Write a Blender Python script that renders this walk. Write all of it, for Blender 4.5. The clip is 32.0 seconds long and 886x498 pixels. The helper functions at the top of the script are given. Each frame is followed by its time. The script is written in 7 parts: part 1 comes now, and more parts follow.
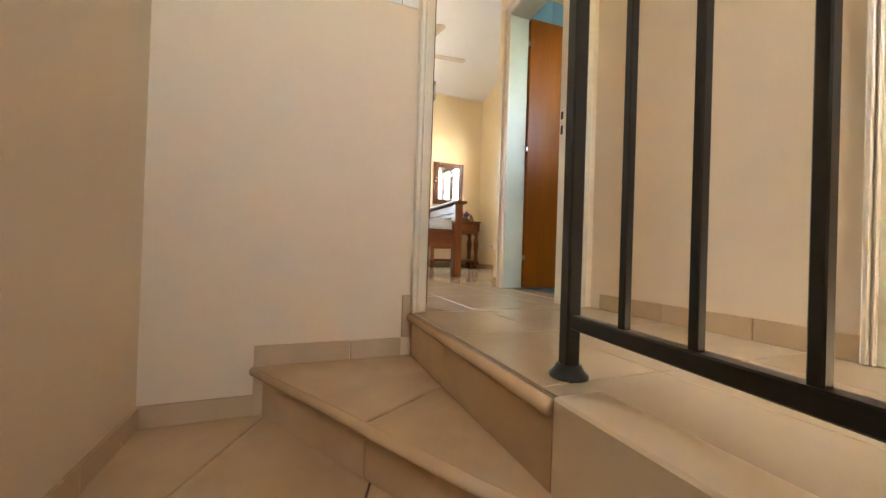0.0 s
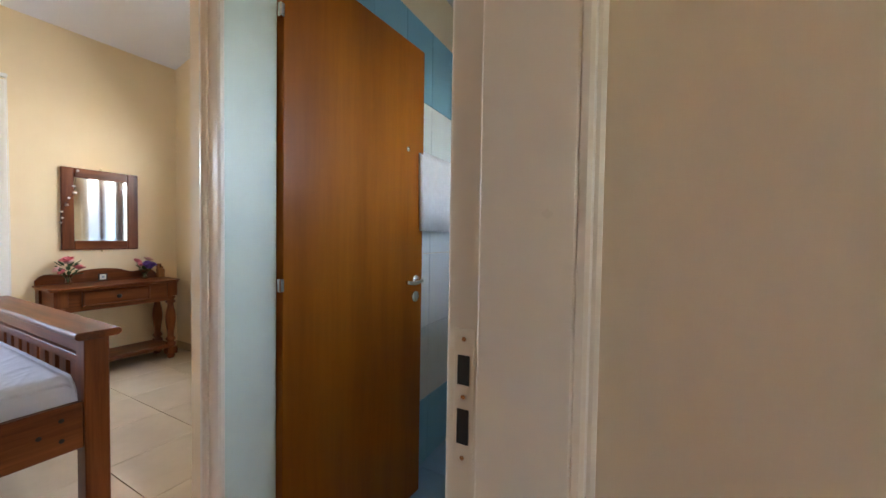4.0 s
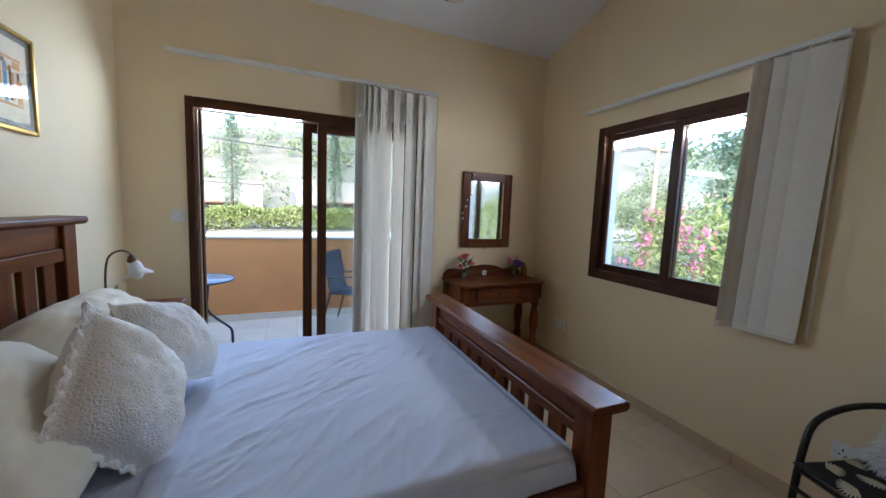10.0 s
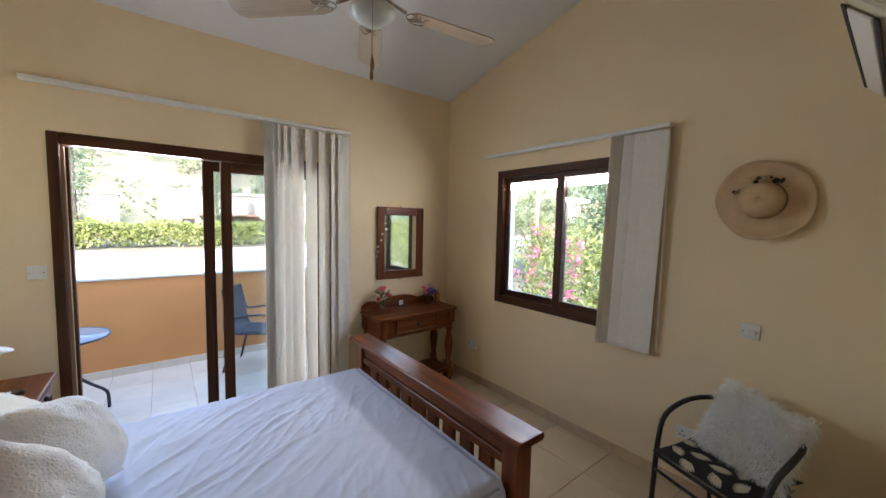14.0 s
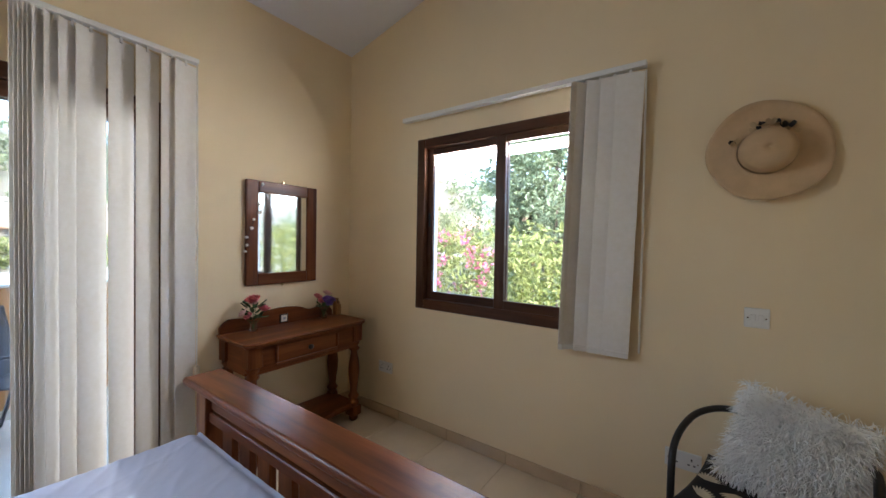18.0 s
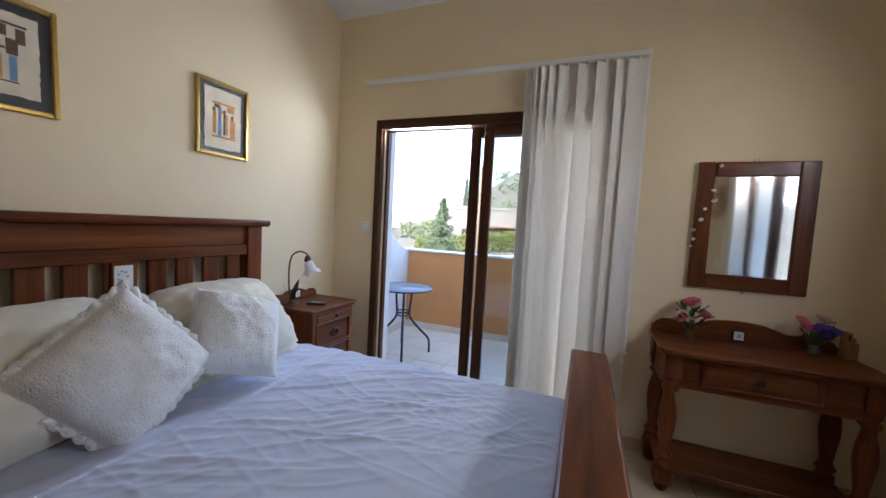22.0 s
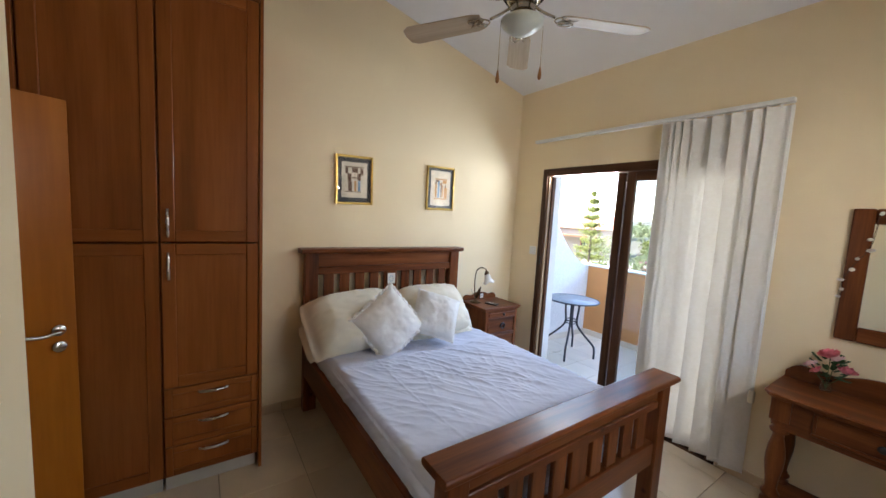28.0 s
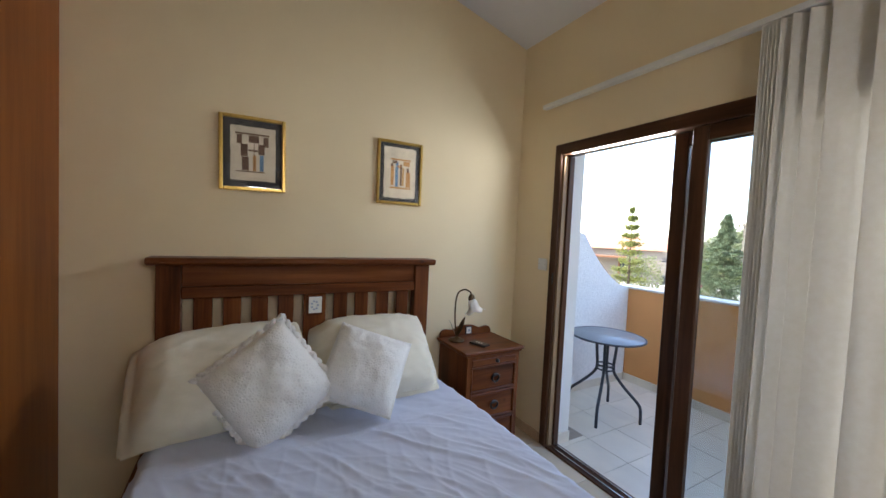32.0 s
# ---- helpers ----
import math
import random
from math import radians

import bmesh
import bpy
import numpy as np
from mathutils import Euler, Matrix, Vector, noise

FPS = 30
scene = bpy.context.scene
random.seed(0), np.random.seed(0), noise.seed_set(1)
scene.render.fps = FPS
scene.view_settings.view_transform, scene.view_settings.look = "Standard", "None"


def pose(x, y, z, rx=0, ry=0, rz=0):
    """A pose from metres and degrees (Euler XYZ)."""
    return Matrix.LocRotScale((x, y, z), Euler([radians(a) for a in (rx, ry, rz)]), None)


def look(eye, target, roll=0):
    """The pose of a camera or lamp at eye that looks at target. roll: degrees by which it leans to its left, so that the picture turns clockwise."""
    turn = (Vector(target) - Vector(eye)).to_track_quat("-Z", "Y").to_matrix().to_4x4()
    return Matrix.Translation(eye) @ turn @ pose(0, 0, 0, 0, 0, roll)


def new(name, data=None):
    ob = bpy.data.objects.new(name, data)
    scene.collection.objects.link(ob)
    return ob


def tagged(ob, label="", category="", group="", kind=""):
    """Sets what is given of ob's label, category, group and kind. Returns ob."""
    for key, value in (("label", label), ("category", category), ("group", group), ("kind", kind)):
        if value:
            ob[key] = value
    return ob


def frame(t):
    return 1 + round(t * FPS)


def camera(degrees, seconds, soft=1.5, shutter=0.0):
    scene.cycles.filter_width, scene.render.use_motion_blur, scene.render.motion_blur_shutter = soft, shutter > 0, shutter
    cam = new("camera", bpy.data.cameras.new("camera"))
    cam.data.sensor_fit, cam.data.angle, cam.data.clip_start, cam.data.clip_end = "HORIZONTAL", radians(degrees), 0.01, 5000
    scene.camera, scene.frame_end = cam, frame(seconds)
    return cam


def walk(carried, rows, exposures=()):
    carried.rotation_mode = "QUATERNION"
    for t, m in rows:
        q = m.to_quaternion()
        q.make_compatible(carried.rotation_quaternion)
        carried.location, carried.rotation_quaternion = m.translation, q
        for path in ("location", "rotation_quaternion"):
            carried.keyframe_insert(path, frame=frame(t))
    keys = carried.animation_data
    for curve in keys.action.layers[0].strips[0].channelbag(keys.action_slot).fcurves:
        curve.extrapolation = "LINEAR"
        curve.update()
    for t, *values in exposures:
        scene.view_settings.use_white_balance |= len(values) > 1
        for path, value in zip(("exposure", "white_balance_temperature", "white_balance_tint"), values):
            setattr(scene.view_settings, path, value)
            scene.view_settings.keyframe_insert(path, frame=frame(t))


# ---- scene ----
cam = camera(101.7, 32.0)
PATH = [
    (0, (0.507, -5.775, 0.264), (1.238, -3.914, 0.279), 1.9),
    (0.5, (0.573, -5.474, 0.395), (1.519, -3.712, 0.408), 1.7),
    (1, (0.574, -5.272, 0.541), (1.697, -3.617, 0.555), 1.8),
    (1.5, (0.691, -5.071, 0.659), (2.041, -3.594, 0.652), 1.5),
    (2, (0.753, -4.876, 0.784), (2.347, -3.669, 0.756), 1.5),
    (2.5, (0.883, -4.729, 0.884), (2.67, -3.833, 0.823), 1.1),
    (4.5, (1.422, -4.322, 1.316), (3.155, -3.325, 1.259), 0.7),
    (5, (1.326, -4.426, 1.38), (2.88, -3.168, 1.324), 1.5),
    (5.5, (1.295, -4.575, 1.429), (2.514, -2.992, 1.34), 1.8),
    (6, (1.294, -4.594, 1.388), (2.224, -2.826, 1.279), 2.0),
    (6.5, (1.241, -4.637, 1.423), (1.965, -2.78, 1.267), 2.3),
    (7, (1.279, -4.573, 1.39), (1.858, -2.666, 1.218), 2.3),
    (7.5, (1.343, -4.393, 1.383), (1.796, -2.453, 1.215), 2.7),
    (8, (1.345, -4.218, 1.371), (1.723, -2.261, 1.199), 3.1),
    (8.5, (1.3, -3.929, 1.37), (1.667, -1.972, 1.187), 2.6),
    (9, (1.282, -3.61, 1.384), (1.73, -1.672, 1.169), 2.4),
    (9.5, (1.218, -3.306, 1.398), (1.796, -1.403, 1.185), 2.4),
    (10, (1.09, -3.134, 1.407), (1.853, -1.296, 1.199), 2.3),
    (10.5, (1.027, -3.094, 1.422), (1.972, -1.348, 1.174), 2.1),
    (11, (0.965, -3.091, 1.437), (2.029, -1.425, 1.134), 1.8),
    (11.5, (0.938, -3.117, 1.502), (2.071, -1.51, 1.135), 1.5),
    (12, (0.924, -3.134, 1.547), (2.102, -1.57, 1.14), 1.3),
    (12.5, (0.915, -3.154, 1.597), (2.111, -1.604, 1.185), 1.1),
    (13, (0.913, -3.162, 1.62), (2.12, -1.607, 1.27), 1.1),
    (13.5, (0.905, -3.173, 1.644), (2.125, -1.608, 1.395), 1.1),
    (14, (0.907, -3.179, 1.65), (2.135, -1.607, 1.502), 1.2),
    (14.5, (0.904, -3.192, 1.661), (2.134, -1.616, 1.609), 1.2),
    (16.5, (0.997, -2.979, 1.474), (2.49, -1.652, 1.561), 1.1),
    (17, (1.183, -2.91, 1.406), (2.792, -1.722, 1.44), 0.8),
    (17.5, (1.272, -2.707, 1.398), (2.902, -1.549, 1.394), 0.9),
    (18, (1.377, -2.489, 1.393), (3.001, -1.323, 1.353), 1.0),
    (18.5, (1.538, -2.311, 1.395), (3.119, -1.087, 1.336), 0.8),
    (19, (1.676, -2.268, 1.355), (3.19, -0.962, 1.304), 0.5),
    (19.5, (1.775, -2.259, 1.344), (3.098, -0.76, 1.283), 0.9),
    (20, (1.799, -2.213, 1.31), (2.765, -0.463, 1.259), 1.3),
    (20.5, (1.84, -2.248, 1.297), (2.326, -0.308, 1.248), 1.9),
    (21, (1.863, -2.287, 1.314), (1.949, -0.29, 1.25), 2.4),
    (21.5, (1.947, -2.385, 1.324), (1.62, -0.414, 1.241), 2.8),
    (22, (1.985, -2.51, 1.346), (1.256, -0.652, 1.215), 3.2),
    (22.5, (1.968, -2.64, 1.347), (1.024, -0.884, 1.186), 3.2),
    (23, (1.967, -2.689, 1.35), (0.89, -1.014, 1.166), 3.1),
    (23.5, (2.081, -2.717, 1.358), (0.842, -1.158, 1.168), 2.9),
    (24, (2.27, -2.785, 1.435), (0.84, -1.404, 1.219), 3.0),
    (24.5, (2.405, -2.862, 1.484), (0.902, -1.56, 1.268), 3.2),
    (25, (2.579, -2.903, 1.518), (1.028, -1.659, 1.301), 3.3),
    (25.5, (2.702, -2.955, 1.556), (1.117, -1.755, 1.339), 3.3),
    (27.5, (2.95, -2.965, 1.62), (1.31, -1.841, 1.401), 3.3),
    (28, (2.948, -2.959, 1.643), (1.303, -1.838, 1.444), 3.2),
    (28.5, (2.953, -2.96, 1.651), (1.302, -1.839, 1.513), 3.3),
    (29, (2.934, -2.972, 1.652), (1.284, -1.844, 1.573), 3.2),
    (29.5, (2.81, -2.947, 1.611), (1.164, -1.813, 1.543), 3.3),
    (30, (2.539, -2.908, 1.556), (0.96, -1.683, 1.495), 3.2),
    (30.5, (2.382, -2.783, 1.527), (0.819, -1.536, 1.455), 2.9),
    (31, (2.277, -2.553, 1.529), (0.705, -1.319, 1.45), 2.8),
    (31.5, (2.263, -2.23, 1.481), (0.607, -1.111, 1.402), 2.7),
    (32, (2.259, -1.92, 1.488), (0.511, -0.952, 1.404), 2.7),
]
walk(cam, [(t, look(eye, target, roll)) for t, eye, target, roll in PATH],
     exposures=[(0, 5.40, 7500, 10), (1, 5.25, 6900, 10), (2, 4.95, 6450, 11), (4, 4.70, 6350, 13), (5, 4.75, 6450, 15), (6.5, 4.45, 6600, 15), (8, 4.45, 6420, 15),
                (10, 3.30, 5620, 10), (11, 3.40, 5770, 10), (13, 3.55, 6070, 12), (14, 3.65, 6270, 13), (17, 3.72, 6170, 14), (19, 3.57, 6120, 15), (21, 3.10, 5970, 16),
                (23, 3.30, 6120, 15), (24.5, 3.48, 6220, 13), (26, 3.63, 6320, 13), (28.5, 3.76, 6420, 13), (30.5, 3.46, 6470, 13), (32, 3.01, 6720, 13)])

# ---- daylight ----
world = bpy.data.worlds.new("sky")
scene.world = world
world.use_nodes = True
wn = world.node_tree
wn.nodes.clear()
sky = wn.nodes.new("ShaderNodeTexSky")
sky.sky_type = "NISHITA"
sky.sun_disc = False
SUN_EL, SUN_AZ = 44, 212
sky.sun_elevation, sky.sun_rotation = radians(SUN_EL), radians(SUN_AZ)
sky.air_density, sky.dust_density, sky.altitude = 1.0, 1.5, 60
bg = wn.nodes.new("ShaderNodeBackground")
bg.inputs["Strength"].default_value = 0.15
wo = wn.nodes.new("ShaderNodeOutputWorld")
wn.links.new(sky.outputs[0], bg.inputs["Color"])
wn.links.new(bg.outputs[0], wo.inputs["Surface"])
sun = new("sun", bpy.data.lights.new("sun", "SUN"))
sun.data.energy, sun.data.angle, sun.data.color = 1.4, radians(0.6), (1.0, 0.95, 0.87)
sd = Vector((math.sin(radians(SUN_AZ)) * math.cos(radians(SUN_EL)), math.cos(radians(SUN_AZ)) * math.cos(radians(SUN_EL)), math.sin(radians(SUN_EL))))
sun.matrix_world = look(sd * 50, (0, 0, 0))


def sky_lamp(name, at, toward, w, h, watts, colour):
    """An added area lamp that stands in for sky light at an opening."""
    o = new(name, bpy.data.lights.new(name, "AREA"))
    o.data.shape, o.data.size, o.data.size_y = "RECTANGLE", w, h
    o.data.energy, o.data.color = watts, colour
    o.matrix_world = look(at, toward)
    return o


# slim fill lamps tucked under the opening heads to brighten the room
sky_lamp("balcony_door_fill", (0.815, 0.045, 2.035), (0.9, -3.0, 2.15), 0.66, 0.06, 1.3, (0.79, 0.90, 1.0))
# added behind the slats so the blind glows from the back
sky_lamp("blind_back_fill", (1.80, 0.0015, 1.08), (1.80, -1.0, 1.08), 0.52, 1.9, 0.5, (0.96, 0.98, 1.0))
sky_lamp("window_fill", (3.535, -1.39, 1.995), (0.5, -1.39, 2.1), 1.1, 0.06, 1.2, (1.0, 0.95, 0.90))
# warm fill lamp added for the hall, out of view behind the stairs
sky_lamp("hall_fill", (0.68, -7.7, 1.825), (0.9, -4.5, 1.0), 0.62, 0.52, 0.12, (1.0, 0.93, 0.82))

# ---- mesh helpers ----
def mk(name, bm, material, parent=None, label="", smooth=False):
    """One mesh object from a bmesh."""
    me = bpy.data.meshes.new(name)
    bmesh.ops.recalc_face_normals(bm, faces=bm.faces)
    bm.to_mesh(me)
    bm.free()
    if smooth:
        for p in me.polygons:
            p.use_smooth = True
    for m in material if isinstance(material, (list, tuple)) else (material,):
        me.materials.append(m)
    ob = new(name, me)
    if parent is not None:
        ob.parent = parent
    if label:
        tagged(ob, label)
    return ob


def part(name, bm, material, parent, label="", smooth=False):
    return mk(name, bm, material, parent, label, smooth)


def thing(name, label, category, group="", kind="", at=(0, 0, 0), rz=0):
    """An Empty at a thing's base."""
    ob = new(name)
    ob.matrix_world = pose(*at, 0, 0, rz)
    return tagged(ob, label, category, group, kind)


def struct(name, bm, material, label, category="", smooth=False):
    return tagged(mk(name, bm, material, smooth=smooth), label, category, kind="structure")


def box(lo, hi, bevel=0.0, bm=None, seg=1, m=None):
    bm = bm or bmesh.new()
    c = [(a + b) / 2 for a, b in zip(lo, hi)]
    d = [max(abs(b - a), 1e-4) for a, b in zip(lo, hi)]
    t = Matrix.Translation(c) @ Matrix.Diagonal((*d, 1))
    r = bmesh.ops.create_cube(bm, size=1, matrix=(m @ t) if m else t)
    if bevel:
        es = list({e for v in r["verts"] for e in v.link_edges})
        bmesh.ops.bevel(bm, geom=es, offset=bevel, segments=seg, profile=0.6, affect="EDGES")
    return bm


def prism(pts, axis, a, b, bm=None, bevel=0.0):
    """A polygon drawn in the two other axes and pushed along one axis from a to b."""
    bm = bm or bmesh.new()

    def place(p, q):
        if axis == "x":
            return (q, p[0], p[1])
        if axis == "y":
            return (p[0], q, p[1])
        return (p[0], p[1], q)
    lo = [bm.verts.new(place(p, a)) for p in pts]
    hi = [bm.verts.new(place(p, b)) for p in pts]
    n = len(pts)
    fs = [bm.faces.new(lo), bm.faces.new(hi)]
    for i in range(n):
        fs.append(bm.faces.new((lo[i], lo[(i + 1) % n], hi[(i + 1) % n], hi[i])))
    if bevel:
        es = list({e for f in fs for e in f.edges})
        bmesh.ops.bevel(bm, geom=es, offset=bevel, segments=1, affect="EDGES")
    return bm


def lathe(profile, at=(0, 0, 0), seg=20, bm=None, cap=True):
    """A turned solid from (radius, height) pairs."""
    bm = bm or bmesh.new()
    rings = []
    for r, z in profile:
        rings.append([bm.verts.new((at[0] + r * math.cos(2 * math.pi * i / seg), at[1] + r * math.sin(2 * math.pi * i / seg), at[2] + z)) for i in range(seg)])
    for a, b in zip(rings, rings[1:]):
        for i in range(seg):
            bm.faces.new((a[i], a[(i + 1) % seg], b[(i + 1) % seg], b[i]))
    if cap:
        bm.faces.new(rings[0])
        bm.faces.new(rings[-1])
    return bm


def tube(path, r, seg=8, bm=None, closed=False):
    """A round bar along points; r is a radius or one radius a point."""
    bm = bm or bmesh.new()
    pts = [Vector(p) for p in path]
    n = len(pts)
    rr = r if isinstance(r, (list, tuple)) else [r] * n
    side = None
    rings = []
    for i, p in enumerate(pts):
        if closed:
            d = (pts[(i + 1) % n] - pts[i - 1]).normalized()
        else:
            d = (pts[min(i + 1, n - 1)] - pts[max(i - 1, 0)]).normalized()
        if side is None:
            side = d.orthogonal().normalized()
        side = (side - d * side.dot(d)).normalized()
        up = d.cross(side)
        rings.append([bm.verts.new(p + (side * math.cos(2 * math.pi * k / seg) + up * math.sin(2 * math.pi * k / seg)) * rr[i]) for k in range(seg)])
    pairs = list(zip(rings, rings[1:])) + ([(rings[-1], rings[0])] if closed else [])
    for a, b in pairs:
        for k in range(seg):
            bm.faces.new((a[k], a[(k + 1) % seg], b[(k + 1) % seg], b[k]))
    if not closed:
        bm.faces.new(rings[0])
        bm.faces.new(rings[-1])
    return bm


def curve_pts(ctrl, n=6):
    """Points of a smooth curve through the control points."""
    c = [Vector(p) for p in ctrl]
    out = []
    for i in range(len(c) - 1):
        p0, p1, p2, p3 = c[max(i - 1, 0)], c[i], c[i + 1], c[min(i + 2, len(c) - 1)]
        for k in range(n):
            t = k / n
            out.append(0.5 * (2 * p1 + (p2 - p0) * t + (2 * p0 - 5 * p1 + 4 * p2 - p3) * t * t + (3 * p1 - p0 - 3 * p2 + p3) * t ** 3))
    out.append(c[-1])
    return out


def ball(c, rx, ry=None, rz=None, bm=None, sub=2, m=None):
    bm = bm or bmesh.new()
    t = Matrix.Translation(c) @ Matrix.Diagonal((rx, ry or rx, rz or rx, 1))
    bmesh.ops.create_icosphere(bm, subdivisions=sub, radius=1, matrix=(m @ t) if m else t)
    return bm


def wall_with_holes(axis, face, back, u0, u1, z0, z1, holes, bm=None):
    """A wall of real thickness with openings through it. axis: the axis across the wall; holes: (u0, u1, z0, z1)."""
    bm = bm or bmesh.new()
    us = sorted({u0, u1, *[h[0] for h in holes], *[h[1] for h in holes]})
    zs = sorted({z0, z1, *[h[2] for h in holes], *[h[3] for h in holes]})
    for a, b in zip(us, us[1:]):
        run = None
        for c, d in zip(zs, zs[1:]):
            hole = any(h[0] - 1e-6 <= a and b <= h[1] + 1e-6 and h[2] - 1e-6 <= c and d <= h[3] + 1e-6 for h in holes)
            if not hole:
                run = (run[0], d) if run else (c, d)
            if (hole or d == zs[-1]) and run:
                lo, hi = ((face, a, run[0]), (back, b, run[1])) if axis == "x" else ((a, face, run[0]), (b, back, run[1]))
                box(tuple(min(p, q) for p, q in zip(lo, hi)), tuple(max(p, q) for p, q in zip(lo, hi)), 0, bm)
                run = None
    bmesh.ops.remove_doubles(bm, verts=bm.verts, dist=1e-5)
    return bm

# ---- materials ----
def nodes_of(name):
    m = bpy.data.materials.new(name)
    m.use_nodes = True
    t = m.node_tree
    return m, t, t.nodes["Principled BSDF"]


def add(t, kind, **kw):
    n = t.nodes.new(kind)
    for k, v in kw.items():
        n.inputs[k].default_value = v
    return n


def coords(t, scale=(1, 1, 1), spread=7.0):
    """Object coordinates, shifted piece by piece."""
    tc = t.nodes.new("ShaderNodeTexCoord")
    oi = t.nodes.new("ShaderNodeObjectInfo")
    mul = add(t, "ShaderNodeVectorMath")
    mul.operation = "SCALE"
    comb = t.nodes.new("ShaderNodeCombineXYZ")
    for i in range(3):
        t.links.new(oi.outputs["Random"], comb.inputs[i])
    t.links.new(comb.outputs[0], mul.inputs[0])
    mul.inputs["Scale"].default_value = spread
    ad = t.nodes.new("ShaderNodeVectorMath")
    t.links.new(tc.outputs["Object"], ad.inputs[0])
    t.links.new(mul.outputs[0], ad.inputs[1])
    mp = t.nodes.new("ShaderNodeMapping")
    mp.inputs["Scale"].default_value = scale
    t.links.new(ad.outputs[0], mp.inputs[0])
    return mp.outputs[0], oi.outputs["Random"]


def ramp(t, fac, stops):
    r = t.nodes.new("ShaderNodeValToRGB")
    e = r.color_ramp.elements
    while len(e) < len(stops):
        e.new(0.5)
    for el, (p, c) in zip(e, stops):
        el.position, el.color = p, (*c, 1)
    t.links.new(fac, r.inputs[0])
    return r.outputs[0]


def noise_of(t, vec, scale, detail=4, rough=0.55):
    n = add(t, "ShaderNodeTexNoise", Scale=scale, Detail=detail, Roughness=rough)
    t.links.new(vec, n.inputs["Vector"])
    return n.outputs[0]


def bump_of(t, b, height, strength, dist):
    n = add(t, "ShaderNodeBump", Strength=strength, Distance=dist)
    t.links.new(height, n.inputs["Height"])
    t.links.new(n.outputs[0], b.inputs["Normal"])


def shade(c, k):
    return tuple(max(0, min(1, x * k)) for x in c)


def plain(name, col, rough=0.5, metal=0.0, var=0.1, scale=5.0, bump=0.0, bscale=120.0, dist=0.001, spec=0.5, piece=0.0, **more):
    """A surface with soft patches, fine grain and relief."""
    m, t, b = nodes_of(name)
    vec, rnd = coords(t)
    n1 = noise_of(t, vec, scale, 5)
    col_out = ramp(t, n1, [(0.25, shade(col, 1 - var)), (0.75, shade(col, 1 + var))])
    if piece:
        hs = add(t, "ShaderNodeHueSaturation")
        mr = add(t, "ShaderNodeMapRange", **{"To Min": 1 - piece, "To Max": 1 + piece})
        t.links.new(rnd, mr.inputs["Value"])
        t.links.new(mr.outputs[0], hs.inputs["Value"])
        t.links.new(col_out, hs.inputs["Color"])
        col_out = hs.outputs[0]
    t.links.new(col_out, b.inputs["Base Color"])
    rr = add(t, "ShaderNodeMapRange", **{"To Min": max(0.02, rough - 0.06), "To Max": min(1, rough + 0.06)})
    n2 = noise_of(t, vec, scale * 4, 3)
    t.links.new(n2, rr.inputs["Value"])
    t.links.new(rr.outputs[0], b.inputs["Roughness"])
    b.inputs["Metallic"].default_value = metal
    b.inputs["Specular IOR Level"].default_value = spec
    for k, v in more.items():
        b.inputs[k.replace("_", " ")].default_value = v
    if bump:
        bump_of(t, b, noise_of(t, vec, bscale, 3), bump, dist)
    return m


def wood(name, dark, mid, light, axis, rough=0.35, knots=True, fine=1.0, coat=0.0):
    """Stained timber with its grain along one axis."""
    m, t, b = nodes_of(name)
    sc = [9.0 * fine] * 3
    sc["xyz".index(axis)] = 0.7 * fine
    vec, rnd = coords(t, sc, 11.0)
    n1 = noise_of(t, vec, 1.3, 6, 0.62)
    base = ramp(t, n1, [(0.3, dark), (0.5, mid), (0.72, light)])
    sc2 = [110.0 * fine] * 3
    sc2["xyz".index(axis)] = 3.0
    vec2, _ = coords(t, sc2, 5.0)
    n2 = noise_of(t, vec2, 1.0, 3)
    mx = t.nodes.new("ShaderNodeMix")
    mx.data_type, mx.blend_type = "RGBA", "MULTIPLY"
    mx.inputs["Factor"].default_value = 0.55 if knots else 0.28
    t.links.new(base, mx.inputs["A"])
    t.links.new(ramp(t, n2, [(0.3, (0.62, 0.58, 0.55)), (0.6, (1, 1, 1))]), mx.inputs["B"])
    out = mx.outputs["Result"]
    if knots:
        vec3, _ = coords(t, (2.6, 2.6, 2.6), 3.0)
        v = add(t, "ShaderNodeTexVoronoi", Scale=1.6)
        t.links.new(vec3, v.inputs["Vector"])
        k = ramp(t, v.outputs["Distance"], [(0.03, (0.25, 0.2, 0.18)), (0.085, (1, 1, 1))])
        m2 = t.nodes.new("ShaderNodeMix")
        m2.data_type, m2.blend_type = "RGBA", "MULTIPLY"
        m2.inputs["Factor"].default_value = 0.8
        t.links.new(out, m2.inputs["A"])
        t.links.new(k, m2.inputs["B"])
        out = m2.outputs["Result"]
    t.links.new(out, b.inputs["Base Color"])
    b.inputs["Roughness"].default_value = rough
    b.inputs["Coat Weight"].default_value = coat
    b.inputs["Specular IOR Level"].default_value = 0.2
    b.inputs["Coat Roughness"].default_value = 0.15
    bump_of(t, b, n2, 0.12, 0.0006)
    return m


def glass(name, col=(1, 1, 1), rough=0.0, ior=1.45):
    m, t, b = nodes_of(name)
    b.inputs["Base Color"].default_value = (*col, 1)
    b.inputs["Roughness"].default_value = rough
    b.inputs["Transmission Weight"].default_value = 1.0
    b.inputs["IOR"].default_value = ior
    return m


